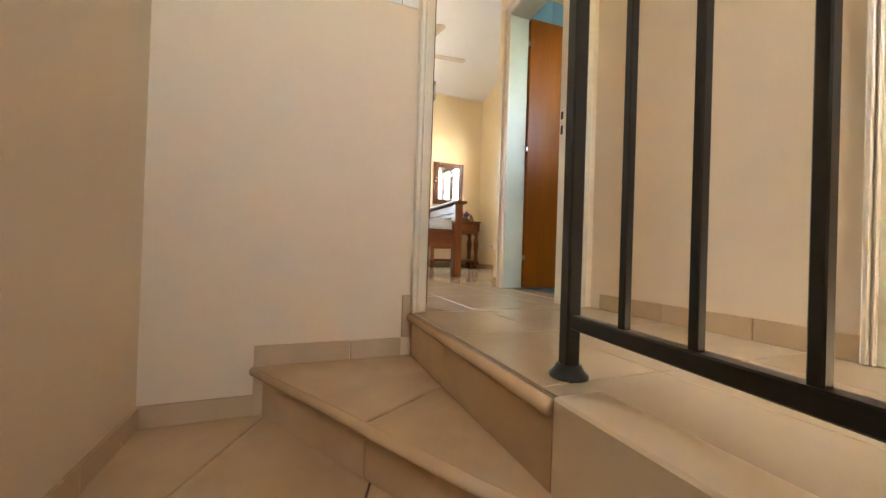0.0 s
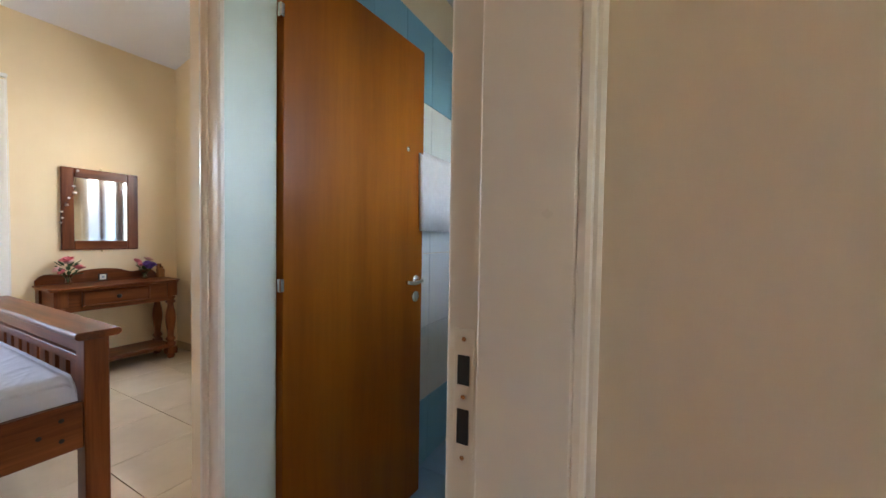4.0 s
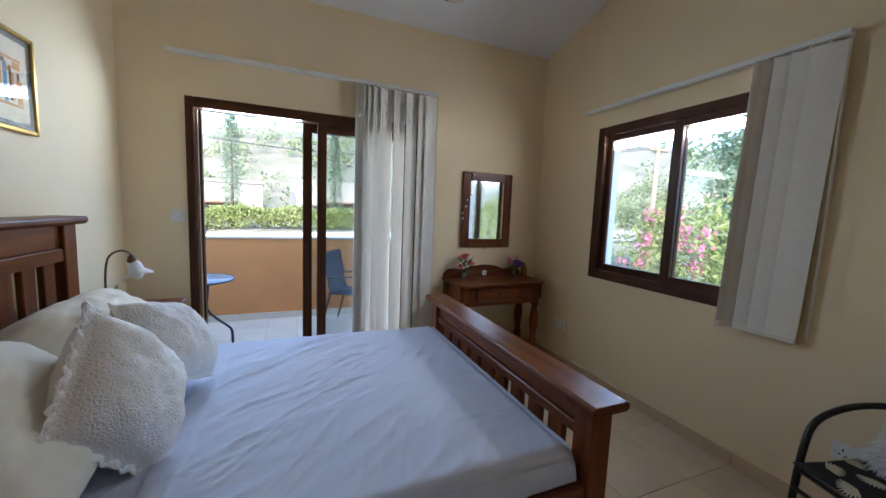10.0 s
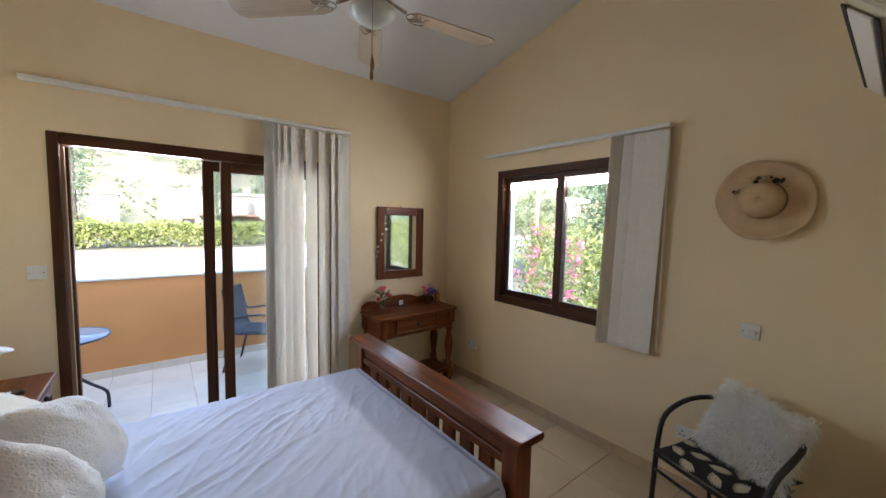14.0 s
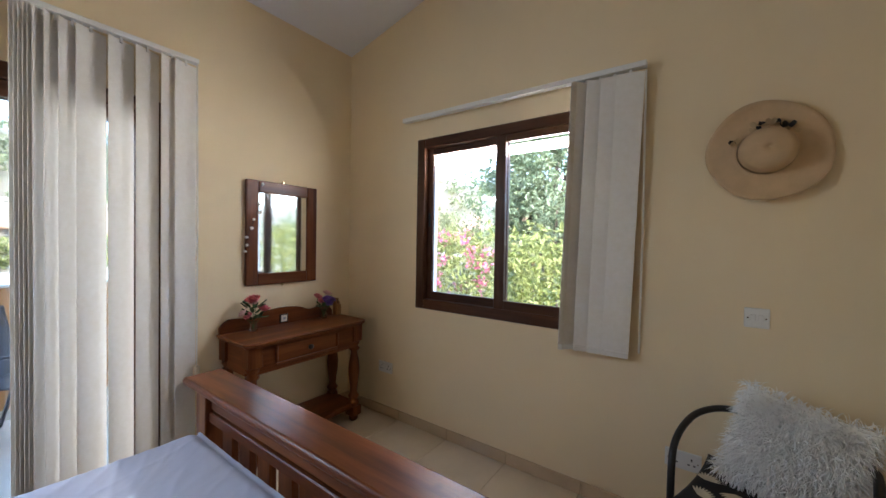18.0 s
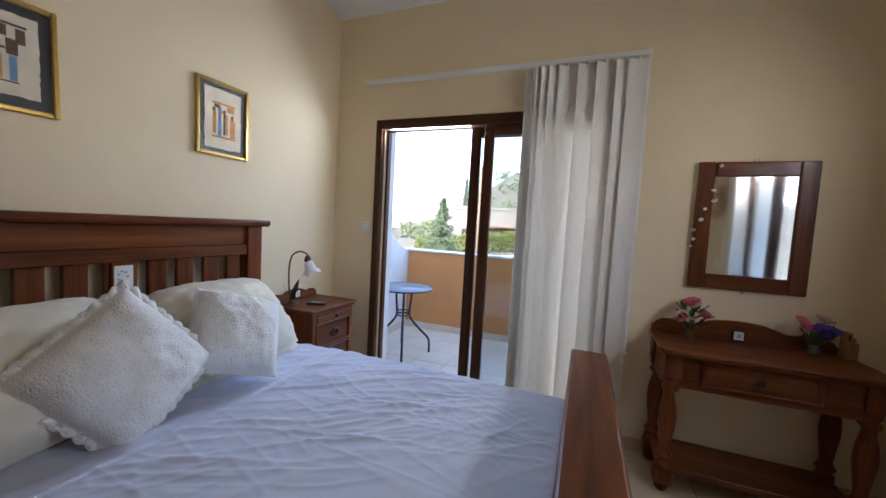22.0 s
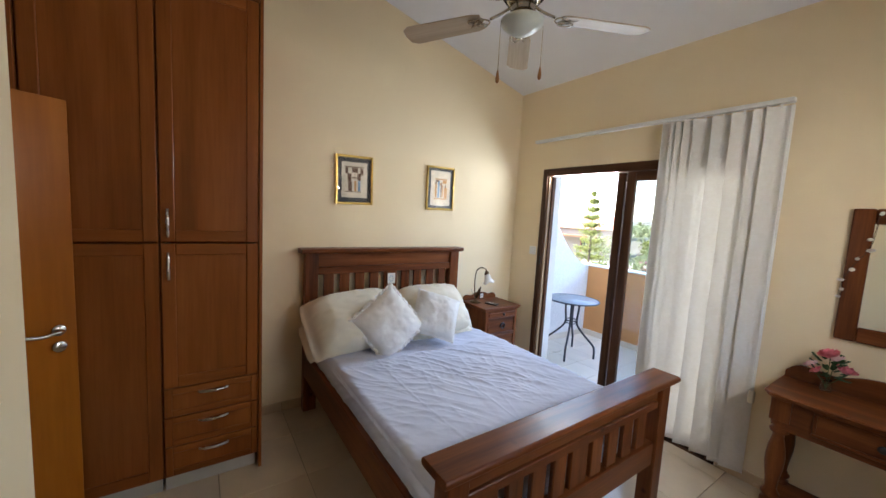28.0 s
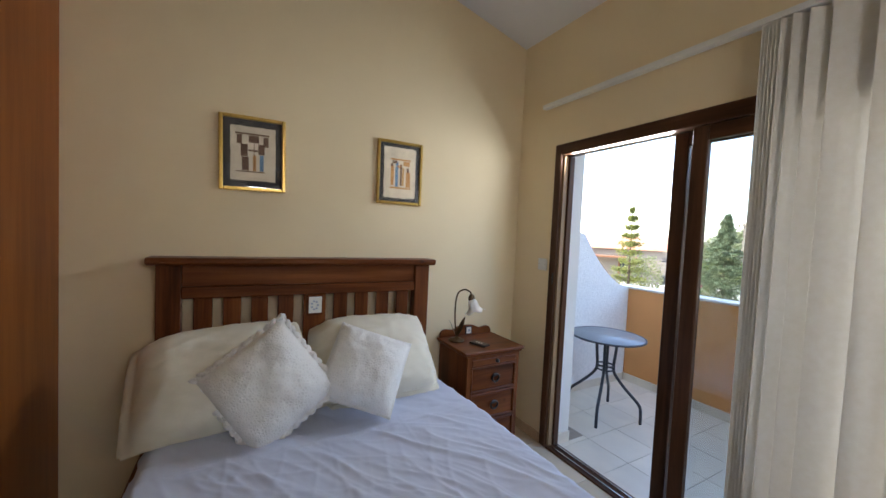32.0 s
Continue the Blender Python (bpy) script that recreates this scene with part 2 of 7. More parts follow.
WALL = plain("wall_paint", (0.85, 0.702, 0.462), 0.62, var=0.025, scale=1.5, bump=0.12, bscale=260, dist=0.0006, spec=0.35)
HALL = plain("hall_paint", (0.81, 0.68, 0.51), 0.55, var=0.03, scale=1.3, bump=0.15, bscale=220, dist=0.0006, spec=0.4)
CEIL = plain("ceiling_paint", (0.82, 0.82, 0.83), 0.75, var=0.02, scale=1.2, bump=0.08, bscale=200, dist=0.0006, spec=0.3)
TRIM = plain("cream_gloss_paint", (0.80, 0.73, 0.60), 0.3, var=0.03, scale=4, bump=0.05, bscale=60, dist=0.0006)
JAMB = plain("pale_green_jamb_paint", (0.66, 0.74, 0.64), 0.32, var=0.05, scale=6, bump=0.05, bscale=60, dist=0.0006)

# ---- the shell of the rooms ----
XW, YB, XB = 3.45, -3.24, 1.94          # window wall, bathroom partition, bathroom door wall
EAVE, SLOPE = 2.965, 0.238
YD0, YD1 = -4.295, -4.135                  # the wall with the bedroom door


def top(y):
    return EAVE - SLOPE * y


def gable(x0, x1, y0, y1, z0=0.0, bm=None):
    """A wall along y whose top follows the roof."""
    return prism([(y0, z0), (y1, z0), (y1, top(y1) + 0.03), (y0, top(y0) + 0.03)], "x", x0, x1, bm)


struct("wall_headboard", gable(-0.25, 0.0, YD0, 0.0), WALL, "smooth cream painted wall behind the bed", "wall")
WY0, WY1, WZ0, WZ1 = -2.02, -0.76, 0.90, 2.14
bmw = wall_with_holes("x", XW, XW + 0.25, YB, 0.0, 0.0, EAVE, [(WY0, WY1, WZ0, WZ1)])
prism([(YB, EAVE), (0.0, EAVE), (0.0, top(0) + 0.03), (YB, top(YB) + 0.03)], "x", XW, XW + 0.25, bmw)
struct("wall_window", bmw, WALL, "smooth cream painted wall with a wide window", "wall")
DX0, DX1, DZ1 = 0.40, 2.10, 2.145
struct("wall_balcony", wall_with_holes("y", 0.0, 0.25, -0.25, XW + 0.28, -0.05, EAVE + 0.03, [(DX0, DX1, -0.05, DZ1)]), WALL,
       "smooth cream painted wall with a balcony door", "wall")
BD0, BD1, BZ = -4.13, -3.36, 2.125         # bathroom door opening
bmb = wall_with_holes("x", XB, XB + 0.16, YD0, YB, 0.0, 2.9, [(BD0, BD1, 0.0, BZ)])
prism([(YD0, 2.9), (YB, 2.9), (YB, top(YB) + 0.03), (YD0, top(YD0) + 0.03)], "x", XB, XB + 0.16, bmb)
struct("wall_bathroom_door", bmb, WALL, "cream painted wall with the bathroom door", "wall")
struct("wall_bathroom", box((XB + 0.16, YB - 0.12, 0), (XW + 0.28, YB, top(YB) + 0.03)), WALL, "cream painted wall under the air conditioner", "wall")
struct("ceiling", prism([(0.02, top(0.02)), (0.02, top(0.02) + 0.12), (-4.32, top(-4.32) + 0.12), (-4.32, top(-4.32))], "x", -0.25, XW + 0.28), CEIL,
       "sloping white painted ceiling", "ceiling")

# more surfaces
TILE = plain("floor_tile", (0.64, 0.53, 0.38), 0.11, var=0.10, scale=3.2, bump=0.03, bscale=9, dist=0.001, piece=0.04)
GROUT = plain("grout", (0.30, 0.25, 0.19), 0.8, var=0.15, scale=30)
JOINT = plain("dark_tile_joint", (0.10, 0.07, 0.045), 0.85, var=0.2, scale=30)
BASE = plain("skirting_tile", (0.60, 0.445, 0.285), 0.25, var=0.1, scale=5, piece=0.05)
STONE = plain("stair_tile", (0.62, 0.43, 0.255), 0.18, var=0.14, scale=4, bump=0.04, bscale=14, dist=0.001, piece=0.05)
PLASTER = plain("white_plaster", (0.78, 0.74, 0.66), 0.7, var=0.04, scale=3, bump=0.2, bscale=90, dist=0.002)
PEBBLE = plain("pebbled_render", (0.82, 0.80, 0.76), 0.85, var=0.08, scale=40, bump=0.9, bscale=70, dist=0.012)
TERRA = plain("terracotta_paint", (0.66, 0.30, 0.10), 0.75, var=0.06, scale=3, bump=0.3, bscale=80, dist=0.003)
IRON = plain("black_iron_paint", (0.012, 0.012, 0.013), 0.32, var=0.2, scale=20)
STEEL = plain("brushed_steel", (0.62, 0.60, 0.57), 0.25, metal=1.0, var=0.05)
BRASS = plain("aged_brass", (0.55, 0.42, 0.22), 0.3, metal=1.0, var=0.1)
WHITEP = plain("white_plastic", (0.80, 0.79, 0.75), 0.35, var=0.03)
# near-black patches paint the shade inside holes and slots; cords and caps share it
HOLE = plain("recess_shade_black", (0.02, 0.018, 0.015), 0.8, var=0.1)
DK, MD, LT = (0.062, 0.016, 0.004), (0.155, 0.043, 0.011), (0.25, 0.080, 0.021)
PINE = {a: wood("stained_pine_" + a, DK, MD, LT, a, 0.36, True, 1.0, 0.05) for a in "xyz"}
WRD, WRM, WRL = (0.205, 0.057, 0.010), (0.29, 0.086, 0.016), (0.37, 0.119, 0.026)
CHERRY = {a: wood("cherry_laminate_" + a, WRD, WRM, WRL, a, 0.36, False, 0.7, 0.1) for a in "xyz"}
LEAFW = wood("honey_veneer_z", (0.31, 0.088, 0.006), (0.39, 0.117, 0.008), (0.45, 0.143, 0.010), "z", 0.32, False, 0.5, 0.12)
FRAMEW = {a: wood("walnut_frame_" + a, (0.040, 0.016, 0.007), (0.080, 0.033, 0.015), (0.12, 0.053, 0.026), a, 0.38, False, 1.4) for a in "xyz"}
CLEAR = glass("window_glass", (0.93, 0.97, 1.0))
TINT = glass("tinted_door_glass", (0.82, 0.86, 0.87))
MIRROR = plain("mirror_silver", (0.92, 0.93, 0.92), 0.02, metal=1.0, var=0.0)
BLUE = plain("blue_wall_tile", (0.26, 0.54, 0.70), 0.15, var=0.06, scale=3, piece=0.04)
PALE = plain("white_wall_tile", (0.74, 0.80, 0.80), 0.15, var=0.04, scale=3, piece=0.03)
BLUEF = plain("blue_floor_tile", (0.33, 0.53, 0.70), 0.25, var=0.08, scale=5, piece=0.05)
TOWEL = plain("white_terry", (0.78, 0.78, 0.76), 0.95, var=0.06, scale=30, bump=0.8, bscale=420, dist=0.003)
BALT = plain("balcony_tile", (0.72, 0.64, 0.51), 0.35, var=0.1, scale=4, bump=0.05, bscale=20, piece=0.05)

# ---- hall and stairs ----
HX = 0.015                                # the stair's outer wall
struct("wall_bedroom_door", wall_with_holes("y", YD0, YD1, HX - 0.25, XB, -2.4, 3.2, [(0.982, 1.86, -0.13, 2.08)]), HALL, "cream painted wall with the bedroom door", "wall")
struct("wall_over_door", prism([(0.0, 3.2), (XB, 3.2), (XB, top(YD1) + 0.03), (0.0, top(YD1) + 0.03)], "y", YD0, YD1), WALL, "cream painted wall above the bedroom door", "wall")
struct("wall_hall", wall_with_holes("x", XB - 0.01, XB + 0.16, -7.6, YD0, -2.4, 3.2, [(-6.135, -5.315, 0.0, 2.06)]), HALL, "cream painted hall wall with another door", "wall")
struct("wall_stair", box((HX - 0.25, -7.6, -2.4), (HX, YD0, 3.2)), HALL, "cream painted stairwell wall", "wall")
# the end wall's opening is invented to let light into the hall
struct("wall_hall_end", wall_with_holes("y", -7.6, -7.8, HX - 0.25, XB + 0.16, -2.4, 3.2, [(0.35, 1.0, 1.55, 2.1)]), HALL, "cream painted hall end wall with an unseen opening added for light", "wall")
struct("ceiling_hall", box((HX - 0.25, -7.8, 3.2), (XB + 0.16, YD0, 3.32)), CEIL, "flat white painted hall ceiling", "ceiling")
LX = 0.955                               # landing edge over the stairs
landing = struct("floor_landing", box((LX, -7.6, -0.2), (XB, YD0, -0.006)), GROUT, "grout bed under the glossy beige landing tiles", "floor")
struct("stringer", box((LX - 0.005, -7.6, -2.4), (LX + 0.11, -5.225, 0.002), 0.006), HALL, "cream painted side of the stair opening", "wall")
NW = (0.93, -5.235)                      # where the winding steps meet


def step_piece(name, pts, z0, z1, parent, mat):
    return part(name, prism(pts, "z", z0, z1, None, 0.003), mat, parent)


def nosing(parent, a, b, z, r=0.017):
    a, b = Vector((*a, z)), Vector((*b, z))
    part("nosing", tube([a, b], r, 10), STONE, parent, smooth=True)


stair = thing("staircase", "winding stair of beige tiled steps with rounded nosings", "stairs", kind="structure")
# the step under the landing
A, B = (0.36, YD0), (0.90, -5.235)
mid = (0.672, -4.845)
step_piece("tread", [(0.36, YD0), (LX, YD0), (LX, -4.664), mid], -0.208, -0.178, stair, STONE)
part("step_core", prism([(0.45, YD0), (LX, YD0), (LX, -5.12)], "z", -0.36, -0.184), JOINT, stair)
step_piece("tread", [(mid[0] + 0.002, mid[1] - 0.006), (LX, -4.671), (LX, -5.235), B], -0.208, -0.178, stair, STONE)
nosing(stair, A, B, -0.196)
nosing(stair, (LX - 0.01, YD0), (LX - 0.01, -5.225), -0.018)
for y0, y1 in ((YD0, -4.68), (-4.683, -5.225)):
    part("riser", box((LX - 0.002, y1, -0.178), (LX + 0.012, y0, -0.03)), STONE, stair)


def diag_riser(p, q, z0, z1):
    return prism([p, q, (q[0] + 0.02, q[1] + 0.012), (p[0] + 0.02, p[1] + 0.012)], "z", z0, z1)


part("riser", diag_riser((0.385, YD0), (0.683, -4.79), -0.356, -0.208), STONE, stair)
part("riser", diag_riser((0.687, -4.797), (0.915, -5.17), -0.356, -0.208), STONE, stair)
step_piece("tread", [(HX, YD0), (0.405, YD0), (0.226, -4.70), (HX, -5.16)], -0.386, -0.356, stair, STONE)
step_piece("tread", [(0.411, YD0), (0.70, -4.80), (0.52, -5.26), (HX, -5.295), (HX, -5.168), (0.232, -4.702)], -0.386, -0.356, stair, STONE)
step_piece("tread", [(0.704, -4.806), (0.92, -5.17), (0.92, -5.235), (0.526, -5.26)], -0.386, -0.356, stair, STONE)
for i in range(6):
    y1, z = -5.30 - 0.26 * i, -0.526 - 0.17 * i
    part("tread", box((HX, y1 - 0.26, z - 0.03), (LX - 0.006, y1 + 0.02, z), 0.004), STONE, stair)
    part("riser", box((HX, y1 - 0.012, z), (LX - 0.006, y1, z + 0.14)), STONE, stair)
part("stair_core", box((HX, -5.30, -2.4), (LX - 0.006, YD0, -0.362)), JOINT, stair)
struct("floor_lower", box((HX - 0.25, -7.8, -2.42), (XB, YD0, -1.53)), STONE, "beige tiled floor below the stairs", "floor")

# skirting tiles of the hall
skh = thing("baseboard_hall", "beige tile skirting along the hall and the stairs", "skirting", kind="structure")


def skirt(parent, lo, hi):
    part("skirting_tile", box(lo, hi, 0.002), BASE, parent)


for a, b in ((0.372, 0.70), (0.703, 0.908)):
    skirt(skh, (a, YD0 - 0.011, -0.178), (b, YD0, -0.103))
skirt(skh, (0.910, YD0 - 0.012, -0.10), (0.945, YD0, 0.075))
skirt(skh, (0.36, YD0 - 0.012, -0.356), (0.40, YD0, -0.103))
skirt(skh, (HX, YD0 - 0.011, -0.356), (0.36, YD0, -0.281))
for a, b in ((-4.64, YD0 - 0.011), (-4.97, -4.643), (-5.3, -4.973)):
    skirt(skh, (HX, a, -0.356), (HX + 0.011, b, -0.281))
for a, b in ((-4.70, -4.365), (-5.03, -4.703), (-5.283, -5.033)):
    skirt(skh, (XB - 0.021, a, 0), (XB - 0.01, b, 0.075))

# iron railing
rail = thing("stair_railing", "black painted iron railing along the stair opening", "railing", at=(1.062, -5.14, 0))


def rail_part(name, bm, label="", smooth=True):
    o = part(name, bm, IRON, rail, label, smooth)
    o.matrix_parent_inverse = rail.matrix_world.inverted()
    return o


RT = -6.84                               # the railing's turn about its post


def rail_box(name, lo, hi, bev):
    bm = box(lo, hi, bev)
    bmesh.ops.transform(bm, matrix=pose(1.062, -5.14, 0, 0, 0, RT), verts=bm.verts)
    rail_part(name, bm, smooth=False)


rail_box("post", (-0.017, -0.017, -0.015), (0.017, 0.017, 1.0), 0.004)
rail_part("post_foot", lathe([(0.042, 0.0), (0.042, 0.008), (0.032, 0.018), (0.026, 0.03)], (1.062, -5.14, -0.002), 20))
rail_box("bottom_rail", (-0.015, -0.90, 0.108), (0.015, -0.021, 0.138), 0.003)
rail_box("handrail", (-0.027, -0.93, 0.97), (0.027, 0.03, 1.01), 0.008)
rail_box("post", (-0.021, -0.935, -0.002), (0.021, -0.90, 0.975), 0.004)
for i in range(6):
    y = -0.160 - 0.137 * i
    rail_box("baluster", (-0.008, y - 0.008, 0.135), (0.008, y + 0.008, 0.975), 0.002)
    if i % 4 == 3:
        for z in (0.26, 0.465):
            q = pose(1.062, -5.14, 0, 0, 0, RT) @ Vector((0, y, z))
            rail_part("collar", ball(tuple(q), 0.024, 0.024, 0.03))

# landing tiles
for i in range(3):
    for j in range(8):
        x0, x1 = max(LX + 0.01, LX + 0.01 + 0.335 * i), min(XB - 0.012, LX + 0.01 + 0.335 * (i + 1))
        y1 = YD0 - 0.0 - 0.44 * j
        y0 = max(-7.6, y1 - 0.44)
        part("tile", box((x0 + 0.0015, y0 + 0.0015, -0.014), (x1 - 0.0015, y1 - 0.0015, 0.0), 0.0015), TILE, landing)


# ---- doors ----
def casing(parent, u0, u1, z1, plane, side, axis, mat, w=0.065, reach=0.018):
    """Moulded casing round three sides of an opening; side is the way it stands proud."""
    def bar(lo, hi, name="casing"):
        if axis == "y":
            bm = box((lo[0], plane, lo[1]), (hi[0], plane + side * reach, hi[1]), 0.005)
        else:
            bm = box((plane, lo[0], lo[1]), (plane + side * reach, hi[0], hi[1]), 0.005)
        part(name, bm, mat, parent)

    def bead(lo, hi):
        if axis == "y":
            bm = box((lo[0], plane, lo[1]), (hi[0], plane + side * (reach + 0.009), hi[1]), 0.004)
        else:
            bm = box((plane, lo[0], lo[1]), (plane + side * (reach + 0.009), hi[0], hi[1]), 0.004)
        part("casing_bead", bm, mat, parent)
    bar((u0 - w, 0), (u0, z1))
    bar((u1, 0), (u1 + w, z1))
    bar((u0 - w, z1 + 0.0005), (u1 + w, z1 + w))
    bead((u0 - w, 0), (u0 - w + 0.016, z1 + w - 0.017))
    bead((u1 + w - 0.016, 0), (u1 + w, z1 + w - 0.017))
    bead((u0 - w, z1 + w - 0.016), (u1 + w, z1 + w))
    bead((u0 - w + 0.022, 0), (u0 - w + 0.03, z1 + w - 0.031))
    bead((u1 + w - 0.03, 0), (u1 + w - 0.022, z1 + w - 0.031))
    bead((u0 - w + 0.022, z1 + w - 0.03), (u1 + w - 0.022, z1 + w - 0.022))


def lever_set(parent, x, y, z, side, turn):
    """A lever handle on a round rose with a lock rose below; the leaf lies in the xz plane."""
    rose = part("handle_rose", lathe([(0.024, 0), (0.026, 0.004), (0.022, 0.009)], seg=20), STEEL, parent, smooth=True)
    rose.matrix_local = pose(x, y, z, -90 * side, 0, 0)
    lock = part("lock_rose", lathe([(0.024, 0), (0.026, 0.004), (0.022, 0.008)], seg=20), STEEL, parent, smooth=True)
    lock.matrix_local = pose(x, y, z - 0.075, -90 * side, 0, 0)
    key = part("keyhole", box((x - 0.004, y + side * 0.006, z - 0.088), (x + 0.004, y + side * 0.0095, z - 0.062)), HOLE, lock)
    key.matrix_parent_inverse = lock.matrix_local.inverted()
    part("lever", tube(curve_pts([(x, y, z), (x, y + side * 0.035, z), (x + turn * 0.02, y + side * 0.05, z + 0.002), (x + turn * 0.07, y + side * 0.052, z - 0.004), (x + turn * 0.12, y + side * 0.048, z + 0.004)], 5), 0.0085, 10), STEEL, parent, smooth=True)


# bedroom door: frame, then the leaf swung open against the wardrobe
dframe = thing("door_1", "cream painted frame of the bedroom door", "door frame", kind="structure")
for x0, x1 in ((0.982, 1.012), (1.83, 1.86)):
    part("jamb", box((x0, YD0 - 0.004, 0), (x1, YD1 + 0.004, 2.05)), TRIM, dframe)
part("head_jamb", box((0.982, YD0 - 0.004, 2.0505), (1.86, YD1 + 0.004, 2.08)), TRIM, dframe)
casing(dframe, 1.012, 1.819, 2.052, YD0, -1, "y", TRIM)
casing(dframe, 1.012, 1.84, 2.052, YD1, 1, "y", TRIM)
part("door_stop", box((1.012, -4.205, 0), (1.036, YD1 + 0.003, 2.05), 0.003), TRIM, dframe)
part("door_stop", box((1.818, YD0 - 0.003, 0), (1.83, -4.174, 2.05), 0.003), TRIM, dframe)
strike = part("strike_plate", box((1.8285, -4.168, 0.90), (1.8306, -4.136, 1.10), 0.001), TRIM, dframe, "painted-over metal strike plate")
part("latch_hole", box((1.8275, -4.160, 1.02), (1.8290, -4.142, 1.062)), HOLE, strike)
part("bolt_hole", box((1.8275, -4.160, 0.935), (1.8290, -4.142, 0.985)), HOLE, strike)
for z in (0.915, 1.0025, 1.085):
    o = part("screw", lathe([(0.0035, 0), (0.0035, 0.0012)], seg=8), STEEL, strike)
    o.matrix_local = pose(1.8286, -4.151, z, 0, -90, 0)
leaf = thing("bedroom_door", "open honey-brown wooden bedroom door standing against the wardrobe", "door", at=(1.072, -4.10, 0), rz=121.4)
part("leaf", box((0.0, -0.02, 0.006), (0.775, 0.02, 2.035), 0.002), LEAFW, leaf)
# the hinge edge lies in shade; a darker wood strip paints that in
part("edge_lipping", box((-0.004, -0.0205, 0.006), (0.003, 0.0205, 2.035), 0.001), PINE["z"], leaf, "dark strip standing in for the shaded hinge edge")
lever_set(leaf, 0.715, -0.02, 1.03, -1, -1)
lever_set(leaf, 0.715, 0.02, 1.03, 1, -1)
for z in (0.24, 1.06, 1.88):
    part("hinge", lathe([(0.007, 0), (0.007, 0.09)], (-0.004, -0.024, z - 0.045), 10), STEEL, leaf, smooth=True)

# bathroom door
bframe = thing("door_2", "cream painted frame of the bathroom door with pale green linings", "door frame", kind="structure")
part("jamb", box((XB - 0.004, BD1 - 0.03, 0), (XB + 0.164, BD1, 2.095)), JAMB, bframe)
part("jamb", box((XB - 0.004, BD0, 0), (XB + 0.164, BD0 + 0.03, 2.095)), JAMB, bframe)
part("head_jamb", box((XB - 0.004, BD0, 2.0955), (XB + 0.164, BD1, 2.125)), JAMB, bframe)
casing(bframe, BD0 + 0.03, BD1 - 0.046, 2.097, XB, -1, "x", TRIM, 0.076)
part("threshold", box((XB + 0.0, BD0 + 0.03, -0.004), (XB + 0.16, BD1 - 0.03, 0.004)), TILE, bframe)
bleaf = thing("bathroom_door", "open honey-brown wooden bathroom door", "door", at=(XB + 0.165, BD1 - 0.035, 0), rz=-4)
part("leaf", box((0.005, -0.02, 0.008), (0.735, 0.02, 2.093), 0.002), LEAFW, bleaf)
lever_set(bleaf, 0.68, -0.02, 1.03, -1, -1)
for z in (0.24, 1.075, 1.895):
    part("hinge", box((-0.012, -0.03, z - 0.02), (0.004, -0.012, z + 0.02), 0.003), STEEL, bleaf)

# a further door off the landing
hframe = thing("door_3", "cream painted frame of a closed wooden door off the landing", "door frame", kind="structure")
casing(hframe, -6.105, -5.345, 2.032, XB - 0.01, -1, "x", TRIM, 0.06)
for y0, y1 in ((-6.135, -6.105), (-5.345, -5.315)):
    part("jamb", box((XB - 0.014, y0, 0), (XB + 0.164, y1, 2.03)), TRIM, hframe)
part("head_jamb", box((XB - 0.014, -6.135, 2.0305), (XB + 0.164, -5.315, 2.06)), TRIM, hframe)
part("leaf", box((XB + 0.10, -6.103, 0.006), (XB + 0.14, -5.347, 2.028), 0.002), LEAFW, hframe)


# ---- switches and sockets ----
def plate(name, label, at, rz, kind):
    """A wall plate in its own xz plane, facing -y."""
    ob = thing(name, label, name.replace("_", " "), at=at, rz=rz)
    w = 0.147 if kind in ("double_socket", "switch_pair") else 0.086
    part("plate", box((-w / 2, -0.010, -0.043), (w / 2, 0, 0.043), 0.003), WHITEP, ob)
    for sx in (-1, 1):
        o = part("screw", lathe([(0.003, 0), (0.003, 0.001)], seg=8), STEEL, ob)
        o.matrix_local = pose(sx * (w / 2 - 0.013), -0.0101, 0, 90, 0, 0)
    if kind == "switch":
        part("rocker", box((-0.013, -0.014, -0.016), (0.013, -0.009, 0.016), 0.002), WHITEP, ob)
    if kind == "switch_pair":
        part("joint", box((-0.001, -0.0103, -0.042), (0.001, -0.0099, 0.042)), HOLE, ob)
        for x in (-0.037, 0.03, 0.044):
            part("rocker", box((x - 0.006, -0.014, -0.016), (x + 0.006, -0.009, 0.016), 0.002), WHITEP, ob)
    if kind == "switch2":
        for x in (-0.014, 0.014):
            part("rocker", box((x - 0.01, -0.014, -0.014), (x + 0.01, -0.009, 0.014), 0.002), WHITEP, ob)
    if kind == "double_socket":
        for cx in (-0.035, 0.035):
            part("rocker", box((cx + 0.012, -0.013, 0.018), (cx + 0.024, -0.009, 0.036), 0.001), WHITEP, ob)
            for hx, hz, a, b in ((0, 0.012, 0.003, 0.006), (-0.011, -0.012, 0.005, 0.003), (0.011, -0.012, 0.005, 0.003)):
                part("pin_hole", box((cx + hx - a, -0.0103, hz - b), (cx + hx + a, -0.0098, hz + b)), HOLE, ob)
    return ob


plate("light_switch", "white plastic light switch on the hall wall", (XB - 0.01, -5.13, 1.268), -90, "switch")
plate("light_switch", "white plastic double light switch beside the stairs", (0.865, YD0, 1.335), 0, "switch_pair")
plate("light_switch", "white plastic double light switch below the straw hat", (XW, -2.69, 1.085), -90, "switch2")
plate("light_switch", "white plastic light switch beside the balcony door", (0.312, 0.0, 1.30), 0, "switch")
plate("wall_socket", "white plastic double socket above the skirting behind the chair", (XW, -2.44, 0.367), -90, "double_socket")
